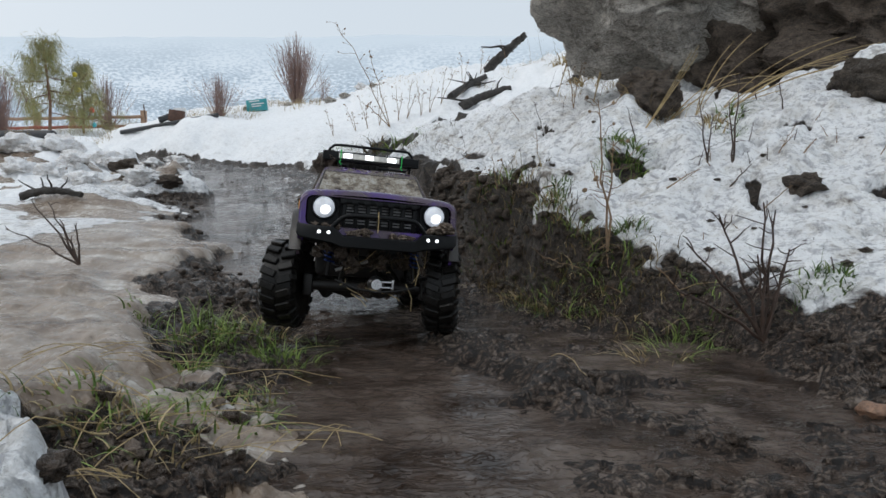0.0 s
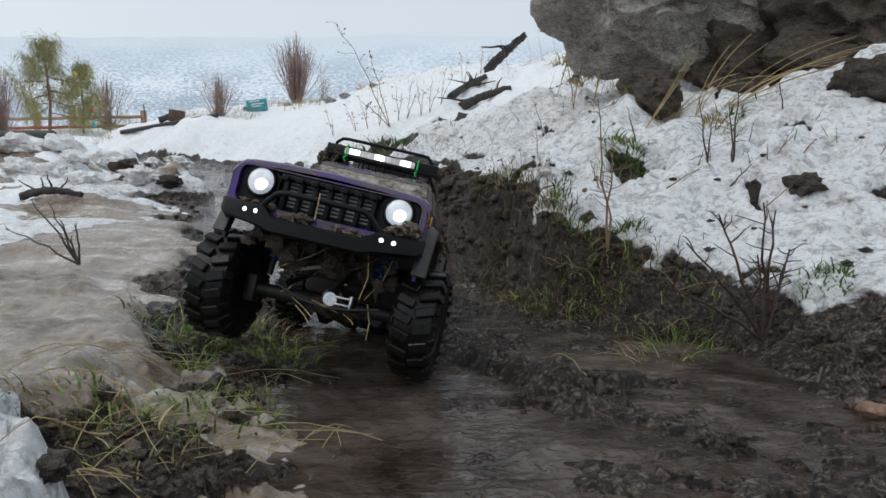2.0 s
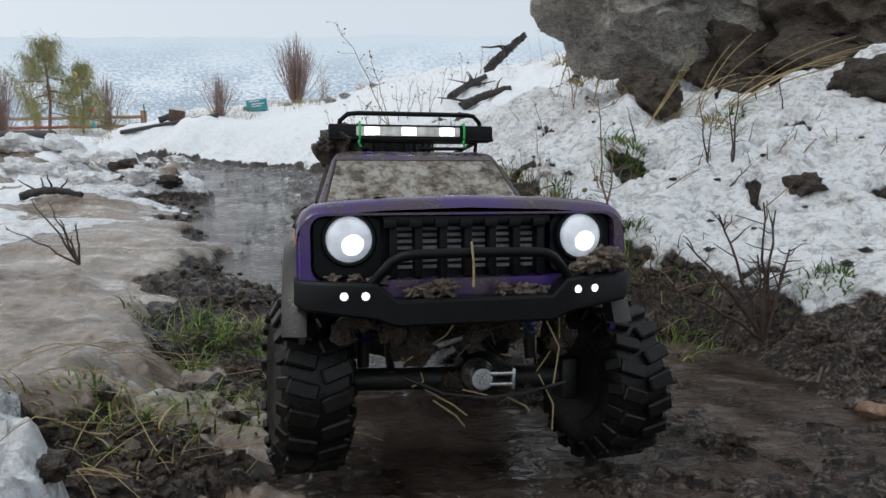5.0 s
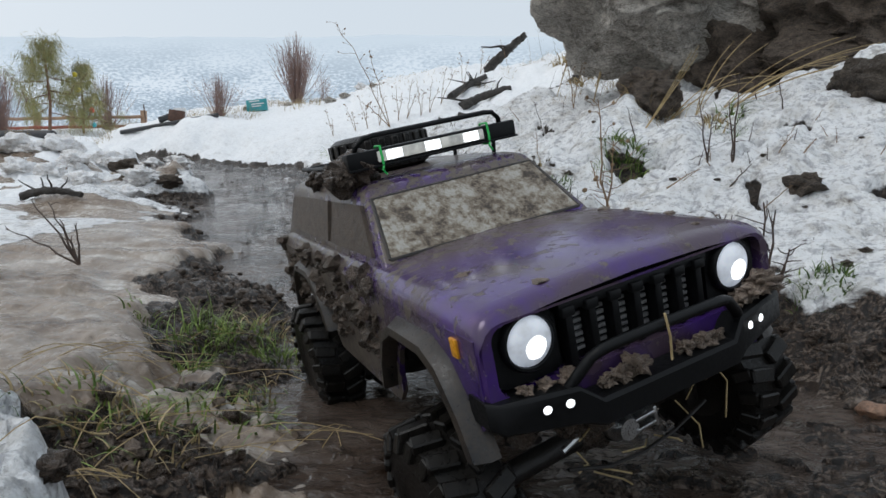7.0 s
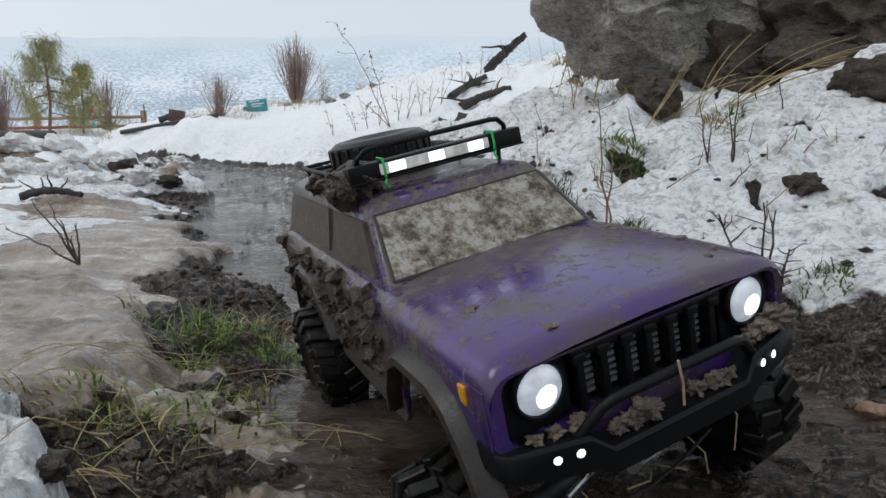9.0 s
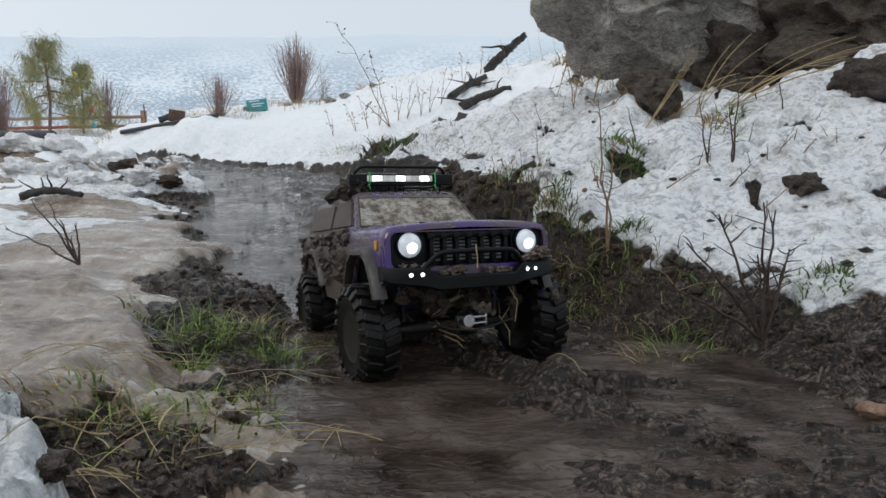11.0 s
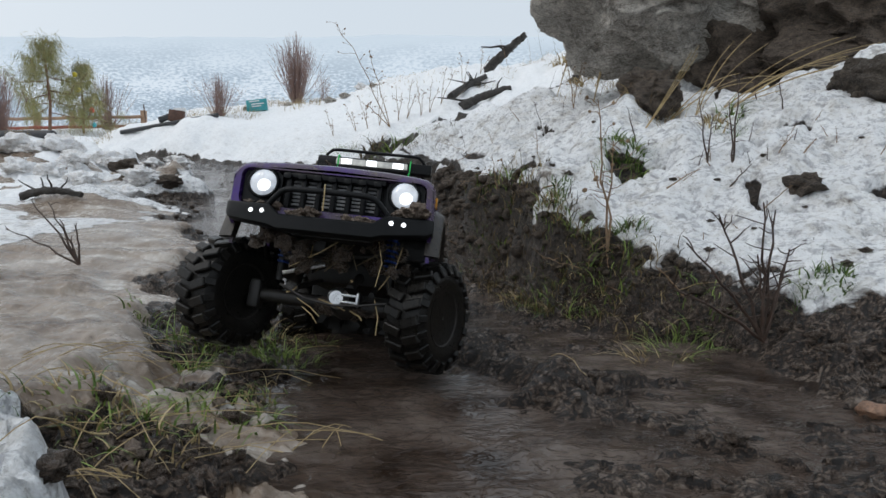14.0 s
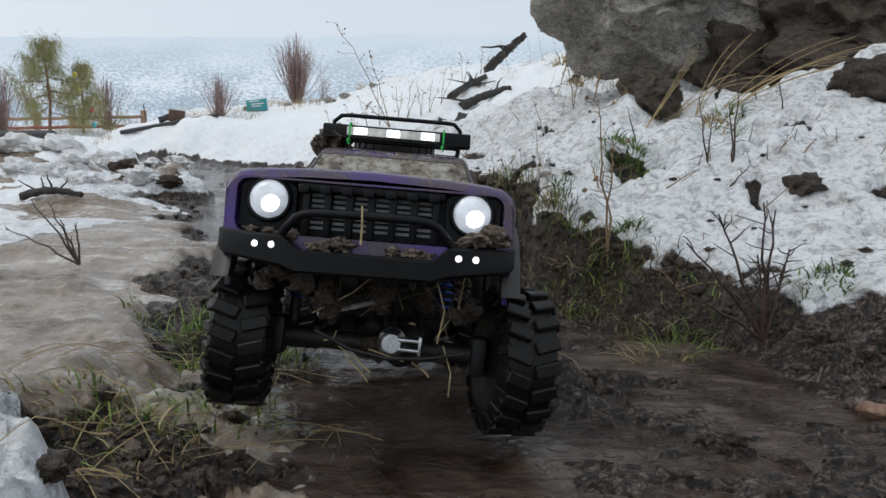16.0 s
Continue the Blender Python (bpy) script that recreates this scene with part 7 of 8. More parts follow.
tuft(0.230, 1.105, 0.060, 42, 0.042, M_HAY, 'dead and green grass hanging over the cut bank', 243, lean=-1.8)
tuft(0.123, 1.392, 0.060, 42, 0.042, M_HAY, 'dead and green grass hanging over the cut bank', 244, lean=-1.8)
tuft(-0.298, 0.479, 0.050, 40, 0.030, M_GRASS, 'trampled grass in the wet mud', 260)
tuft(-0.294, 0.522, 0.050, 40, 0.030, M_HAY, 'trampled grass in the wet mud', 261)
tuft(-0.261, 0.534, 0.050, 40, 0.030, M_GRASS, 'trampled grass in the wet mud', 262)
tuft(-0.230, 0.508, 0.050, 40, 0.030, M_HAY, 'trampled grass in the wet mud', 263)
tuft(-0.210, 0.617, 0.050, 40, 0.030, M_GRASS, 'trampled grass in the wet mud', 264)
tuft(-0.194, 0.684, 0.050, 40, 0.030, M_HAY, 'trampled grass in the wet mud', 265)
tuft(-0.257, 0.634, 0.050, 40, 0.030, M_GRASS, 'trampled grass in the wet mud', 266)
tuft(-0.247, 0.451, 0.050, 40, 0.030, M_HAY, 'trampled grass in the wet mud', 267)
tuft(-0.164, 0.662, 0.050, 40, 0.030, M_GRASS, 'trampled grass in the wet mud', 268)
tuft(-0.305, 0.508, 0.050, 40, 0.030, M_HAY, 'trampled grass in the wet mud', 269)
sprig((0.471, 1.435, 0.272), [(0.002, 0.0, 0.019)], M_TWIG, 'thin dry stalk poking out of the snow', 'dry_weed', r=0.0011, twigs=3, seed=300, tw_len=0.4)
sprig((0.793, 1.255, 0.266), [(-0.004, 0.0, 0.033)], M_WEED, 'thin dry stalk poking out of the snow', 'dry_weed', r=0.0011, twigs=3, seed=301, tw_len=0.4)
sprig((0.093, 2.736, 0.385), [(-0.128, 0.0, 0.039)], M_WEED, 'thin dry stalk poking out of the snow', 'dry_weed', r=0.0011, twigs=3, seed=302, tw_len=0.4)
sprig((0.697, 4.092, 0.908), [(0.048, 0.0, 0.137)], M_TWIG, 'thin dry stalk poking out of the snow', 'dry_weed', r=0.0011, twigs=3, seed=303, tw_len=0.4)
sprig((0.45, 1.066, 0.079), [(-0.001, 0.0, 0.015)], M_WEED, 'thin dry stalk poking out of the snow', 'dry_weed', r=0.0011, twigs=3, seed=304, tw_len=0.4)
sprig((0.515, 1.072, 0.098), [(-0.012, 0.0, 0.01)], M_WEED, 'thin dry stalk poking out of the snow', 'dry_weed', r=0.0011, twigs=3, seed=305, tw_len=0.4)
sprig((0.471, 2.471, 0.515), [(0.011, 0.0, 0.062)], M_TWIG, 'thin dry stalk poking out of the snow', 'dry_weed', r=0.0011, twigs=3, seed=306, tw_len=0.4)
sprig((0.791, 1.28, 0.281), [(-0.018, 0.0, 0.024)], M_WEED, 'thin dry stalk poking out of the snow', 'dry_weed', r=0.0011, twigs=3, seed=307, tw_len=0.4)
sprig((0.042, 1.905, 0.279), [(0.069, 0.0, 0.028)], M_WEED, 'thin dry stalk poking out of the snow', 'dry_weed', r=0.0011, twigs=3, seed=308, tw_len=0.4)
sprig((0.418, 1.007, 0.036), [(0.015, 0.0, 0.006)], M_TWIG, 'thin dry stalk poking out of the snow', 'dry_weed', r=0.0011, twigs=3, seed=309, tw_len=0.4)
sprig((0.101, 1.584, 0.188), [(0.021, 0.0, 0.028)], M_WEED, 'thin dry stalk poking out of the snow', 'dry_weed', r=0.0011, twigs=3, seed=310, tw_len=0.4)
sprig((0.416, 1.393, 0.255), [(0.024, 0.0, 0.016)], M_WEED, 'thin dry stalk poking out of the snow', 'dry_weed', r=0.0011, twigs=3, seed=311, tw_len=0.4)
sprig((0.526, 1.281, 0.226), [(0.011, 0.0, 0.032)], M_TWIG, 'thin dry stalk poking out of the snow', 'dry_weed', r=0.0011, twigs=3, seed=312, tw_len=0.4)
sprig((0.551, 1.284, 0.237), [(-0.003, 0.0, 0.035)], M_WEED, 'thin dry stalk poking out of the snow', 'dry_weed', r=0.0011, twigs=3, seed=313, tw_len=0.4)
sprig((0.823, 1.172, 0.24), [(0.023, 0.0, 0.035)], M_WEED, 'thin dry stalk poking out of the snow', 'dry_weed', r=0.0011, twigs=3, seed=314, tw_len=0.4)
sprig((0.098, 2.778, 0.402), [(-0.018, 0.0, 0.079)], M_TWIG, 'thin dry stalk poking out of the snow', 'dry_weed', r=0.0011, twigs=3, seed=315, tw_len=0.4)
sprig((0.676, 1.238, 0.262), [(0.022, 0.0, 0.021)], M_WEED, 'thin dry stalk poking out of the snow', 'dry_weed', r=0.0011, twigs=3, seed=316, tw_len=0.4)
sprig((0.305, 1.049, -0.004), [(-0.029, 0.0, 0.009)], M_WEED, 'thin dry stalk poking out of the snow', 'dry_weed', r=0.0011, twigs=3, seed=317, tw_len=0.4)
sprig((0.701, 1.246, 0.275), [(0.006, 0.0, 0.019)], M_TWIG, 'thin dry stalk poking out of the snow', 'dry_weed', r=0.0011, twigs=3, seed=318, tw_len=0.4)
sprig((0.105, 1.548, 0.135), [(0.025, 0.0, 0.028)], M_WEED, 'thin dry stalk poking out of the snow', 'dry_weed', r=0.0011, twigs=3, seed=319, tw_len=0.4)
sprig((0.039, 1.679, 0.039), [(-0.088, 0.0, 0.032)], M_WEED, 'thin dry stalk poking out of the snow', 'dry_weed', r=0.0011, twigs=3, seed=320, tw_len=0.4)
sprig((0.646, 1.241, 0.23), [(-0.0, 0.0, 0.032)], M_TWIG, 'thin dry stalk poking out of the snow', 'dry_weed', r=0.0011, twigs=3, seed=321, tw_len=0.4)
sprig((0.403, 1.414, 0.27), [(-0.05, 0.0, 0.023)], M_WEED, 'thin dry stalk poking out of the snow', 'dry_weed', r=0.0011, twigs=3, seed=322, tw_len=0.4)
sprig((0.798, 1.347, 0.32), [(0.019, 0.0, 0.026)], M_WEED, 'thin dry stalk poking out of the snow', 'dry_weed', r=0.0011, twigs=3, seed=323, tw_len=0.4)
sprig((0.163, 1.276, -0.016), [(-0.006, 0.0, 0.017)], M_TWIG, 'thin dry stalk poking out of the snow', 'dry_weed', r=0.0011, twigs=3, seed=324, tw_len=0.4)
sprig((0.227, 1.5, 0.269), [(-0.005, 0.0, 0.058)], M_WEED, 'thin dry stalk poking out of the snow', 'dry_weed', r=0.0011, twigs=3, seed=325, tw_len=0.4)
sprig((0.631, 2.512, 0.584), [(0.018, 0.0, 0.061)], M_WEED, 'thin dry stalk poking out of the snow', 'dry_weed', r=0.0011, twigs=3, seed=326, tw_len=0.4)
sprig((0.641, 1.307, 0.279), [(0.009, 0.0, 0.034)], M_TWIG, 'thin dry stalk poking out of the snow', 'dry_weed', r=0.0011, twigs=3, seed=327, tw_len=0.4)
sprig((0.663, 1.231, 0.248), [(0.032, 0.0, 0.051)], M_WEED, 'thin dry stalk poking out of the snow', 'dry_weed', r=0.0011, twigs=3, seed=328, tw_len=0.4)
sprig((0.716, 1.152, 0.194), [(0.024, 0.0, 0.006)], M_WEED, 'thin dry stalk poking out of the snow', 'dry_weed', r=0.0011, twigs=3, seed=329, tw_len=0.4)
sprig((0.487, 1.298, 0.226), [(0.055, 0.0, 0.02)], M_TWIG, 'thin dry stalk poking out of the snow', 'dry_weed', r=0.0011, twigs=3, seed=330, tw_len=0.4)
sprig((0.085, 5.908, 1.109), [(0.125, 0.0, 0.13)], M_WEED, 'thin dry stalk poking out of the snow', 'dry_weed', r=0.0011, twigs=3, seed=331, tw_len=0.4)
sprig((0.486, 1.767, 0.432), [(0.05, 0.0, 0.058)], M_WEED, 'thin dry stalk poking out of the snow', 'dry_weed', r=0.0011, twigs=3, seed=332, tw_len=0.4)
sprig((0.032, 1.24, -0.034), [(-0.018, 0.0, 0.041)], M_TWIG, 'thin dry stalk poking out of the snow', 'dry_weed', r=0.0011, twigs=3, seed=333, tw_len=0.4)
sprig((0.459, 1.233, 0.178), [(0.057, 0.0, 0.04)], M_WEED, 'thin dry stalk poking out of the snow', 'dry_weed', r=0.0011, twigs=3, seed=334, tw_len=0.4)
sprig((0.25, 1.151, 0.095), [(0.02, 0.0, 0.015)], M_WEED, 'thin dry stalk poking out of the snow', 'dry_weed', r=0.0011, twigs=3, seed=335, tw_len=0.4)
sprig((0.622, 1.257, 0.218), [(-0.008, 0.0, 0.031)], M_TWIG, 'thin dry stalk poking out of the snow', 'dry_weed', r=0.0011, twigs=3, seed=336, tw_len=0.4)
sprig((0.297, 1.103, 0.033), [(-0.006, 0.0, 0.026)], M_WEED, 'thin dry stalk poking out of the snow', 'dry_weed', r=0.0011, twigs=3, seed=337, tw_len=0.4)
sprig((0.572, 1.105, 0.138), [(0.05, 0.0, 0.038)], M_WEED, 'thin dry stalk poking out of the snow', 'dry_weed', r=0.0011, twigs=3, seed=338, tw_len=0.4)
sprig((0.613, 1.279, 0.242), [(0.005, 0.0, 0.009)], M_TWIG, 'thin dry stalk poking out of the snow', 'dry_weed', r=0.0011, twigs=3, seed=339, tw_len=0.4)
sprig((0.548, 1.272, 0.221), [(-0.013, 0.0, 0.016)], M_WEED, 'thin dry stalk poking out of the snow', 'dry_weed', r=0.0011, twigs=3, seed=340, tw_len=0.4)
sprig((0.04, 1.679, 0.043), [(0.032, 0.0, 0.042)], M_WEED, 'thin dry stalk poking out of the snow', 'dry_weed', r=0.0011, twigs=3, seed=341, tw_len=0.4)
sprig((0.017, 1.427, -0.039), [(0.115, 0.0, 0.05)], M_TWIG, 'thin dry stalk poking out of the snow', 'dry_weed', r=0.0011, twigs=3, seed=342, tw_len=0.4)
sprig((0.182, 2.284, 0.37), [(-0.019, 0.0, 0.049)], M_WEED, 'thin dry stalk poking out of the snow', 'dry_weed', r=0.0011, twigs=3, seed=343, tw_len=0.4)
lump((0.218, 1.5, 0.257), 0.004, 330, M_SOIL, 'small dark clod of earth on the snow', 'earth_clod', 'earth', 0.60, 0.70)
lump((0.133, 1.366, -0.031), 0.009, 331, M_SOIL, 'small dark clod of earth on the snow', 'earth_clod', 'earth', 0.60, 0.70)
lump((0.302, 1.118, 0.063), 0.006, 332, M_SOIL, 'small dark clod of earth on the snow', 'earth_clod', 'earth', 0.60, 0.70)
lump((0.463, 1.249, 0.185), 0.007, 333, M_SOIL, 'small dark clod of earth on the snow', 'earth_clod', 'earth', 0.60, 0.70)
lump((0.247, 1.406, 0.236), 0.006, 334, M_SOIL, 'small dark clod of earth on the snow', 'earth_clod', 'earth', 0.60, 0.70)
lump((0.198, 1.324, 0.162), 0.009, 335, M_SOIL, 'small dark clod of earth on the snow', 'earth_clod', 'earth', 0.60, 0.70)
lump((0.097, 3.291, 0.504), 0.008, 336, M_SOIL, 'small dark clod of earth on the snow', 'earth_clod', 'earth', 0.60, 0.70)
lump((0.101, 1.874, 0.27), 0.008, 337, M_SOIL, 'small dark clod of earth on the snow', 'earth_clod', 'earth', 0.60, 0.70)
lump((0.55, 1.291, 0.241), 0.003, 338, M_SOIL, 'small dark clod of earth on the snow', 'earth_clod', 'earth', 0.60, 0.70)
lump((0.276, 1.368, 0.216), 0.008, 339, M_SOIL, 'small dark clod of earth on the snow', 'earth_clod', 'earth', 0.60, 0.70)
lump((0.634, 0.924, 0.065), 0.008, 340, M_SOIL, 'small dark clod of earth on the snow', 'earth_clod', 'earth', 0.60, 0.70)
lump((0.58, 0.884, 0.045), 0.009, 341, M_SOIL, 'small dark clod of earth on the snow', 'earth_clod', 'earth', 0.60, 0.70)
lump((0.829, 1.236, 0.28), 0.005, 342, M_SOIL, 'small dark clod of earth on the snow', 'earth_clod', 'earth', 0.60, 0.70)
lump((0.218, 1.182, 0.105), 0.006, 343, M_SOIL, 'small dark clod of earth on the snow', 'earth_clod', 'earth', 0.60, 0.70)
lump((0.282, 1.113, 0.033), 0.005, 344, M_SOIL, 'small dark clod of earth on the snow', 'earth_clod', 'earth', 0.60, 0.70)
lump((0.224, 1.429, 0.229), 0.006, 345, M_SOIL, 'small dark clod of earth on the snow', 'earth_clod', 'earth', 0.60, 0.70)
lump((0.495, 1.144, 0.117), 0.006, 346, M_SOIL, 'small dark clod of earth on the snow', 'earth_clod', 'earth', 0.60, 0.70)
lump((0.196, 1.386, 0.178), 0.005, 347, M_SOIL, 'small dark clod of earth on the snow', 'earth_clod', 'earth', 0.60, 0.70)
lump((0.175, 1.329, 0.123), 0.004, 348, M_SOIL, 'small dark clod of earth on the snow', 'earth_clod', 'earth', 0.60, 0.70)
lump((0.525, 1.044, 0.093), 0.004, 349, M_SOIL, 'small dark clod of earth on the snow', 'earth_clod', 'earth', 0.60, 0.70)
lump((0.539, 1.222, 0.195), 0.006, 350, M_SOIL, 'small dark clod of earth on the snow', 'earth_clod', 'earth', 0.60, 0.70)
lump((0.444, 1.029, 0.063), 0.008, 351, M_SOIL, 'small dark clod of earth on the snow', 'earth_clod', 'earth', 0.60, 0.70)
lump((0.647, 1.26, 0.241), 0.006, 352, M_SOIL, 'small dark clod of earth on the snow', 'earth_clod', 'earth', 0.60, 0.70)
lump((0.412, 1.707, 0.369), 0.006, 353, M_SOIL, 'small dark clod of earth on the snow', 'earth_clod', 'earth', 0.60, 0.70)
lump((0.349, 1.029, 0.032), 0.005, 354, M_SOIL, 'small dark clod of earth on the snow', 'earth_clod', 'earth', 0.60, 0.70)
lump((0.641, 1.096, 0.135), 0.004, 355, M_SOIL, 'small dark clod of earth on the snow', 'earth_clod', 'earth', 0.60, 0.70)


# ---- crumbs of earth and mud too many to count ----
def crumbs(name, spots, material, label, seed, flat=0.7, on_water=False):
    """One mesh of small rough lumps: (x, y, radius) on the ground, or afloat."""
    rng = np.random.default_rng(seed)
    bm = bmesh.new()
    bmesh.ops.create_icosphere(bm, subdivisions=2, radius=1.0)
    ball = np.array([v.co for v in bm.verts])
    tris = np.array([[v.index for v in f.verts] for f in bm.faces])
    bm.free()
    xs, ys, rs = (np.array(c) for c in zip(*spots))
    zs = 0.14 + UNIT * (WATER + grade(ys / UNIT) - 0.143) if on_water else terrain(xs, ys)[0]
    verts, faces = [], []
    for k, (x, y, z, r) in enumerate(zip(xs, ys, zs, rs)):
        w = ball @ rng.normal(0, 1.6, (3, 5)) + rng.uniform(0, 6, 5)
        p = ball * (1 + 0.16 * np.sin(w).sum(1, keepdims=True) * rng.uniform(0.5, 1.1)) * r * rng.uniform(0.7, 1.4, 3)
        p[:, 2] *= flat
        verts.append(p + (x, y, z + 0.15 * r * flat))
        faces.append(tris + len(ball) * k)
    me = bpy.data.meshes.new(name)
    me.from_pydata(np.concatenate(verts).tolist(), [], np.concatenate(faces).tolist())
    for p in me.polygons:
        p.use_smooth = True
    me.materials.append(material)
    return tagged(new(name, me), label, "mud" if material is M_MUD else "earth", kind="stuff")


def scatter(n, x0, x1, y0, y1, r0, r1, keep, seed):
    """Random spots of a stretch of the plan where keep(...) of the ground holds."""
    rng = np.random.default_rng(seed)
    x, y = rng.uniform(x0, x1, 40 * n), rng.uniform(y0, y1, 40 * n)
    z, snow, slush, grass = terrain(x, y)
    u = x / UNIT - mid(y / UNIT)
    level = 0.14 + UNIT * (WATER + grade(y / UNIT) - 0.144)
    ok = np.nonzero(keep(u, y / UNIT, z - level, snow, slush, grass))[0][:n]
    r = r0 + (r1 - r0) * rng.random(len(ok)) ** 3
    return list(zip(x[ok], y[ok], r * np.clip(y[ok], 0.6, 1.6)))


crumbs("bank_crumbs", scatter(900, -0.1, 0.55, 0.85, 2.2, 0.002, 0.011, lambda u, y, h, sn, sl, g: (g > 0.25) & (sn < 0.4), 1), M_SOIL, "crumbling dark earth of the cut bank", 1)
crumbs("mud_crumbs", scatter(600, -1.6, -0.1, 0.85, 4.2, 0.002, 0.009, lambda u, y, h, sn, sl, g: (h > 0.004) & (sn < 0.2) & (sl < 0.2) & (u < 0.05), 2), M_MUD, "lumpy wet mud along the edge of the ruts", 2)
crumbs("mud_crumbs", scatter(300, -0.36, 0.02, 0.30, 0.75, 0.002, 0.008, lambda u, y, h, sn, sl, g: (h > 0.002) & (sn < 0.2) & (sl < 0.3), 3), M_MUD, "lumpy wet mud among the trampled grass", 3)
crumbs("mud_crumbs", scatter(420, 0.10, 0.75, 0.42, 0.95, 0.002, 0.008, lambda u, y, h, sn, sl, g: (h > 0.003) & (sn < 0.2), 4), M_MUD, "churned wet mud at the foot of the bank", 4)
crumbs("floating_scum", scatter(260, -1.4, 0.3, 1.0, 4.6, 0.002, 0.008, lambda u, y, h, sn, sl, g: h < -0.003, 5), M_MUD, "scraps of mud and ice afloat in the ruts", 5, flat=0.12, on_water=True)
random.seed(31)
for k, (x, y, _) in enumerate(scatter(60, 0.02, 0.50, 0.9, 1.8, 0.01, 0.01, lambda u, y, h, sn, sl, g: (g > 0.4) & (sn < 0.4), 6)):
    bm = bmesh.new()
    z = gz(x, y)
    q = (x + random.gauss(-0.01, 0.03), y - random.uniform(0.0, 0.03), z + random.uniform(-0.03, 0.02))
    tube(bm, bent((x, y, z - 0.005), q, random.uniform(-0.02, 0.012), 5, 0.003), random.uniform(0.0007, 0.0014), 5, 0.0004)
    tagged(part("root", bm, M_WEED if k % 3 else M_TWIG, None, "thin root hanging out of the cut bank"), category="root", group="bank roots")
LEAFY = ((0.387, 1.419, 0.031, 40, M_LEAF), (0.427, 1.423, 0.031, 40, M_GRASS), (0.442, 1.407, 0.031, 40, M_LEAF), (0.711, 1.555, 0.034, 40, M_GRASS), (0.654, 1.502, 0.033, 40, M_HAY), (0.338, 1.133, 0.025, 40, M_LEAF), (0.527, 0.874, 0.019, 40, M_LEAF), (0.556, 0.857, 0.019, 40, M_LEAF), (0.241, 1.318, 0.029, 40, M_LEAF), (0.161, 1.461, 0.032, 40, M_GRASS), (1.034, 4.170, 0.092, 40, M_HAY), (1.238, 6.388, 0.141, 40, M_HAY), (0.891, 4.027, 0.089, 40, M_HAY), (0.879, 2.743, 0.060, 40, M_LEAF), (-0.330, 4.337, 0.095, 40, M_GRASS), (-0.495, 4.406, 0.097, 40, M_ROOTS))
for k, (x, y, r, n, m) in enumerate(LEAFY):
    tuft(x, y, r, n, 0.03 * y, m, "low leafy weeds on bare earth in the snow", 400 + k, w=0.0016 * y)


# ---- long dry stems that arch out of the bank below the boulder ----
STEMS = (
    ((0.531, 1.651, 0.348), (0.599, 1.602, 0.448), (0.648, 1.602, 0.526)),
    ((0.711, 1.574, 0.380), (0.844, 1.527, 0.495), (1.061, 1.527, 0.535)),
    ((0.710, 1.602, 0.392), (0.804, 1.554, 0.480), (0.998, 1.554, 0.508)),
    ((0.743, 1.629, 0.403), (0.902, 1.580, 0.493), (1.111, 1.580, 0.507)),
    ((0.651, 1.617, 0.372), (0.670, 1.568, 0.484), (0.766, 1.568, 0.566)),
    ((0.642, 1.795, 0.382), (0.714, 1.741, 0.491), (0.823, 1.741, 0.506)),
    ((0.600, 2.503, 0.555), (0.632, 2.428, 0.800), (0.652, 2.428, 0.906)),
    ((0.571, 3.155, 0.692), (0.620, 3.061, 0.891), (0.672, 3.061, 1.079)),
    ((1.153, 2.491, 0.708), (1.137, 2.416, 0.797), (1.153, 2.416, 0.839)),
    ((2.000, 3.889, 1.299), (2.242, 3.773, 1.297), (2.610, 3.773, 1.346)),
)
random.seed(44)
for root_p, top_p, tip_p in STEMS:
    stem = thing("grass_clump", root_p, "long bleached grass stem arching over the bank", "plant", "dry stems")
    a, b2, c2 = Vector((0, 0, -0.01)), Vector(top_p) - Vector(root_p), Vector(tip_p) - Vector(root_p)
    for k in range(3):
        bm = bmesh.new()
        off = Vector([random.gauss(0, 0.016) for _ in range(3)]) * (k > 0)
        line = [a.lerp(b2 + off, t).lerp((b2 + off).lerp(c2 + 2 * off, t), t) for t in [j / 10 for j in range(11)]]
        tube(bm, line, 0.0019 - 0.0004 * k, 5, 0.0007)
        part("blade", bm, M_STRAW, stem)


# ---- drops of mud thrown by the wheels ----
def build_drops():
    random.seed(21)
    meshes = []
    for k in range(4):
        bm = bmesh.new()
        clod(bm, (0, 0, 0), (0.0026, 0.0036, 0.005, 0.0075)[k], k + 5, 0.6, 1.5, 1)
        me = bpy.data.meshes.new("mud_drop")
        bm.to_mesh(me)
        bm.free()
        me.materials.append(M_SLUSH if k % 2 else M_MUD)
        meshes.append(me)
    made = []
    for t0, t1, x, y, n, vz in ((10.9, 12.3, -0.10, 0.80, 46, 1.6), (10.9, 12.3, 0.15, 0.80, 70, 1.8), (7.4, 9.1, -0.02, 0.46, 30, 0.9), (2.4, 4.1, -0.06, 0.58, 22, 0.7), (14.5, 15.9, -0.06, 0.58, 24, 0.7)):
        for k in range(n):
            ob = tagged(new("mud_drop", meshes[random.randrange(4)]), "drop of brown mud thrown up by a wheel", "mud drop", "mud spray")
            p = (x + random.gauss(0, 0.045), y + random.gauss(0, 0.03), -0.07)
            v = (random.gauss(0, 0.25), random.gauss(-0.1, 0.2), vz * random.uniform(0.45, 1.15))
            made.append((ob, random.uniform(t0, t1), p, v))
    return made


drops = build_drops()


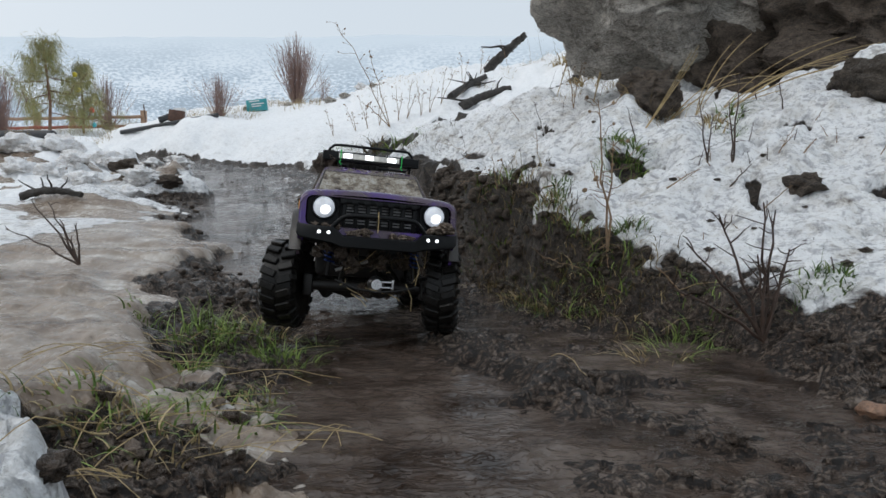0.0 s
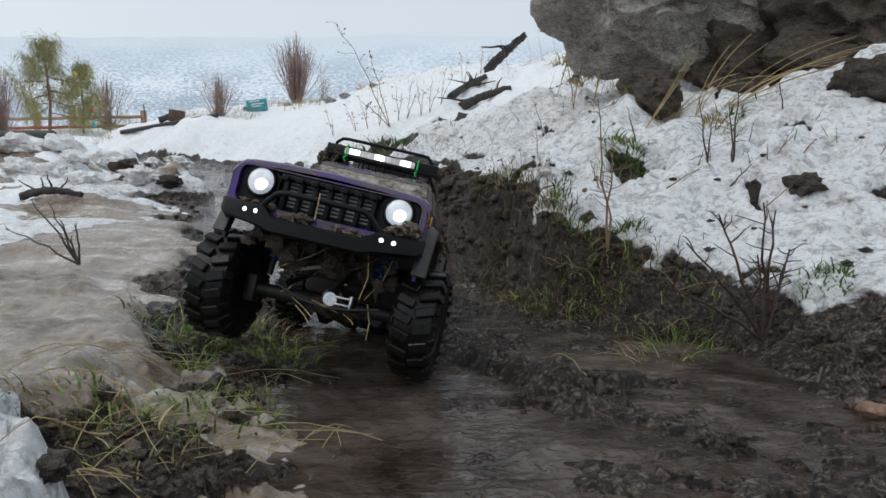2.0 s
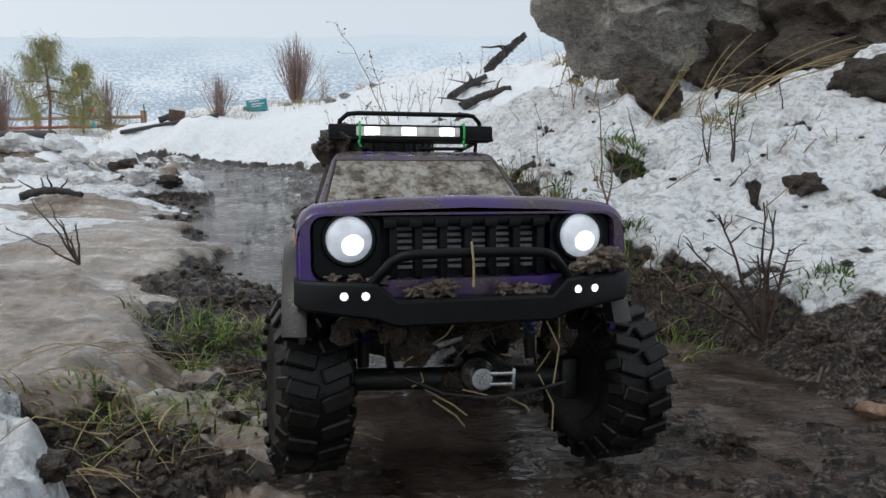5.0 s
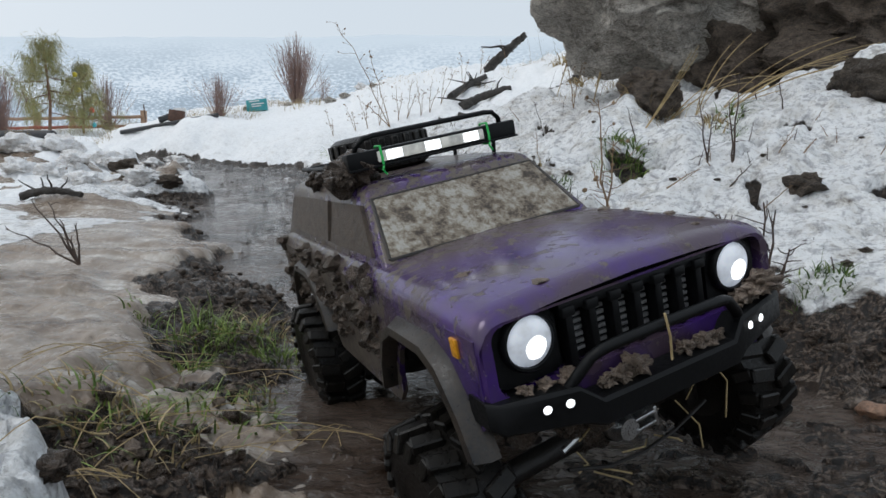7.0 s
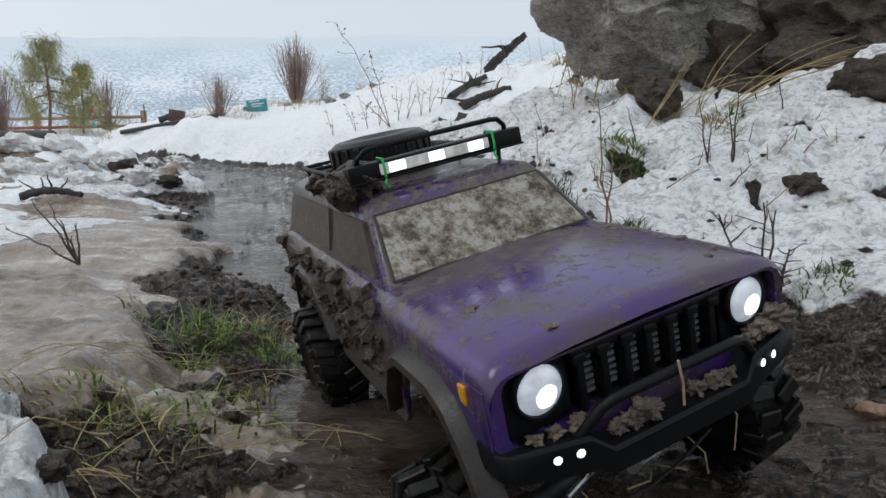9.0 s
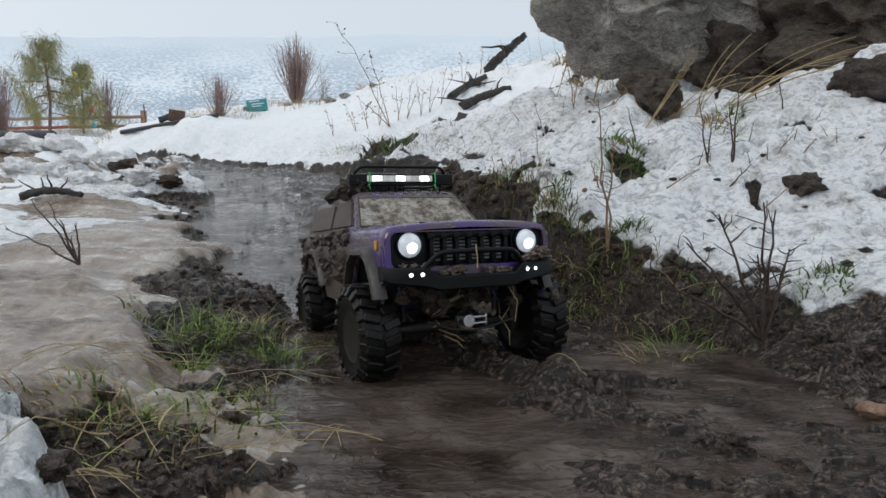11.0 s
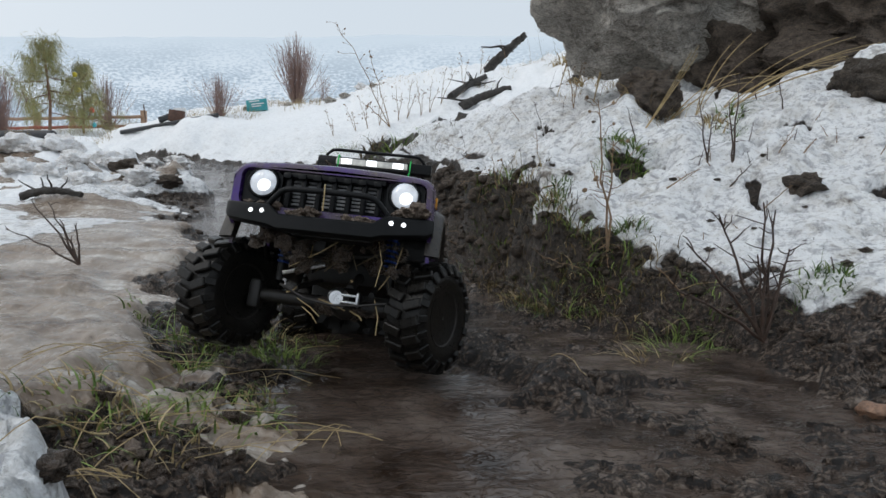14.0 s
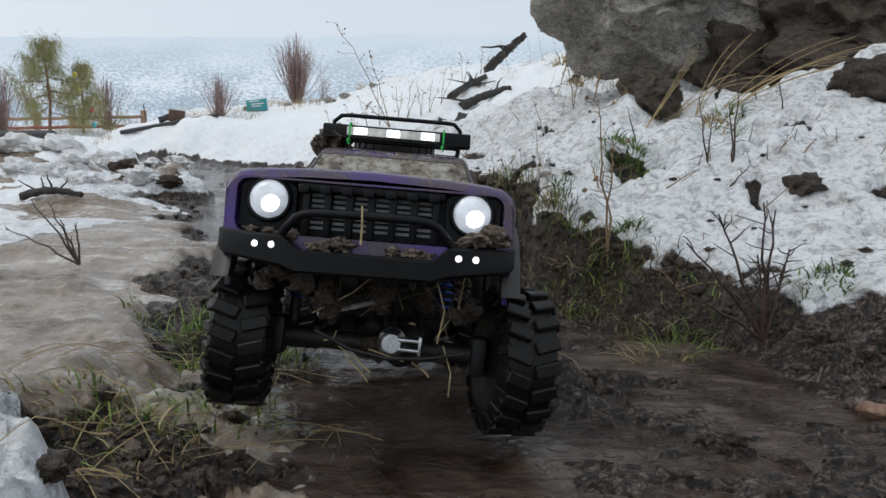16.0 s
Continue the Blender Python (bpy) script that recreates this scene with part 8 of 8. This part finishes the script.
# ---- what moves ----
CAR_ROWS = [
    (0.0, -0.0885, 0.8699, 0.1314, -5.3, -2.6, -78.7),
    (0.5, -0.0958, 0.8492, 0.1361, -4.8, -3.8, -80.7),
    (1.0, -0.0675, 0.8151, 0.1361, -6.8, -5.7, -78.1),
    (1.5, -0.1025, 0.7686, 0.1632, -11.1, -11.3, -85.7),
    (2.0, -0.1228, 0.6728, 0.1495, -13.1, -9.4, -91.9),
    (2.5, -0.1112, 0.6051, 0.1361, -14.9, -7.3, -94.5),
    (3.0, -0.1085, 0.5827, 0.1374, -10.5, -7.7, -95.2),
    (3.5, -0.0978, 0.5570, 0.1435, -8.4, -7.5, -94.7),
    (4.0, -0.0634, 0.4877, 0.1446, -4.7, -5.8, -89.2),
    (4.2, -0.0465, 0.4465, 0.1381, -3.8, -4.2, -87.5),
    (5.2, 0.0300, 0.4050, 0.1180, 1.0, -1.5, -77.0),
    (6.3, 0.0930, 0.3788, 0.1004, 5.0, 1.1, -69.6),
    (6.5, 0.1045, 0.3633, 0.0921, 9.2, 2.0, -68.0),
    (7.0, 0.1154, 0.3647, 0.0844, 13.6, 2.5, -65.5),
    (7.5, 0.1219, 0.3659, 0.0815, 14.8, 3.0, -64.2),
    (8.0, 0.1226, 0.3578, 0.0679, 14.4, 4.9, -64.6),
    (8.5, 0.1164, 0.3527, 0.0609, 13.8, 5.8, -65.9),
    (9.0, 0.1198, 0.3551, 0.0618, 15.0, 5.5, -65.2),
    (9.2, 0.1170, 0.3527, 0.0595, 15.4, 5.8, -65.4),
    (10.2, 0.0900, 0.5200, 0.0750, 9.0, 2.0, -66.0),
    (11.5, 0.0137, 0.8146, 0.1005, -1.3, -5.6, -68.4),
    (12.5, 0.0158, 0.8170, 0.0901, -0.2, -3.8, -66.9),
    (13.0, 0.0144, 0.8118, 0.0901, -0.8, -3.7, -67.2),
    (13.5, 0.0038, 0.8063, 0.0963, -1.6, -4.9, -69.1),
    (14.0, -0.1185, 0.6746, 0.1577, -5.9, -13.4, -91.0),
    (14.5, -0.1417, 0.6524, 0.1385, -10.4, -11.4, -95.8),
    (15.0, -0.1101, 0.6026, 0.1372, -11.0, -8.2, -95.1),
    (15.5, -0.1001, 0.5663, 0.1437, -8.0, -7.4, -95.7),
    (16.0, -0.0548, 0.4731, 0.1392, -4.6, -4.8, -88.4),
]


# front axle: seconds, its middle across and up in the car's space, its roll, the steering
AXLE_ROWS = [
    (0.0, -0.004, -0.112, 1.0, -14), (0.5, -0.004, -0.112, 0.6, -4), (1.0, -0.004, -0.107, 2.3, -14), (1.5, 0.000, -0.115, 4.1, -22),
    (2.0, 0.006, -0.115, 1.5, -5), (2.5, 0.014, -0.115, 6.5, 0), (3.0, 0.013, -0.113, 3.6, 0), (3.5, 0.013, -0.114, 2.3, 3), (4.0, 0.008, -0.117, -3.5, 12),
    (4.2, 0.008, -0.115, -3.5, 12), (5.2, 0.008, -0.112, -2.0, 10), (6.3, 0.006, -0.112, 0.5, 8), (7.0, 0.004, -0.118, 4.0, 4), (8.0, 0.002, -0.122, 7.0, 2), (9.2, 0.002, -0.122, 7.0, 2),
    (10.2, 0.004, -0.106, -1.0, 4), (11.5, 0.004, -0.108, 2.5, 4), (12.0, 0.006, -0.106, 3.5, 14), (12.5, 0.008, -0.105, 4.3, 26), (13.0, 0.004, -0.108, 2.5, 8),
    (13.5, -0.004, -0.111, 1.3, 4), (13.8, -0.004, -0.116, 0.0, -24), (14.0, -0.003, -0.119, -1.6, -26), (14.5, 0.003, -0.114, -2.0, -3), (15.0, 0.012, -0.114, 2.0, 4),
    (15.5, 0.012, -0.118, 2.3, 4), (16.0, 0.009, -0.115, -2.3, 10),
]


def motions():
    walk(car, [(r[0], pose(*r[1:])) for r in CAR_ROWS])
    walk(axles[0], [(t, pose(-0.075, y, z, roll)) for t, y, z, roll, _ in AXLE_ROWS])
    for k, w in enumerate(wheels):
        side = -1 if k % 2 == 0 else 1
        rows, spin = [], 10.0 * k
        for t, y, z, roll, steer in AXLE_ROWS:
            if k < 2:
                c = Matrix.Translation((-0.075, y, z)) @ pose(0, 0, 0, roll) @ Matrix.Translation((0, side * 0.117, 0)) @ pose(0, 0, 0, 0, 0, steer)
            else:
                c = pose(-0.405, side * 0.115, -0.110)
            rows.append((t, c @ pose(0, 0, 0, 0, spin)))
            spin += 37.0 if t < 9 or t > 13.2 else 71.0
        walk(w, rows)
    for ob, t0, p, v in drops:
        rest = Matrix.Translation((p[0], p[1], -0.12))
        last = t0 + (v[2] + math.sqrt(v[2] ** 2 + 0.8)) / 9.8
        rows = [(0, rest), (t0 - 0.1, rest)]
        for k in range(5):
            t = t0 + (last - t0) * k / 4
            s = t - t0
            rows.append((t, Matrix.Translation((p[0] + v[0] * s, p[1] + v[1] * s, p[2] + v[2] * s - 4.9 * s * s)) @ pose(0, 0, 0, 40 * k, 20 * k, 0)))
        rows.append((last + 0.1, Matrix.Translation((rows[-1][1].translation.x, rows[-1][1].translation.y, -0.12))))
        rows.append((16.0, rows[-1][1]))
        walk(ob, rows)


motions()
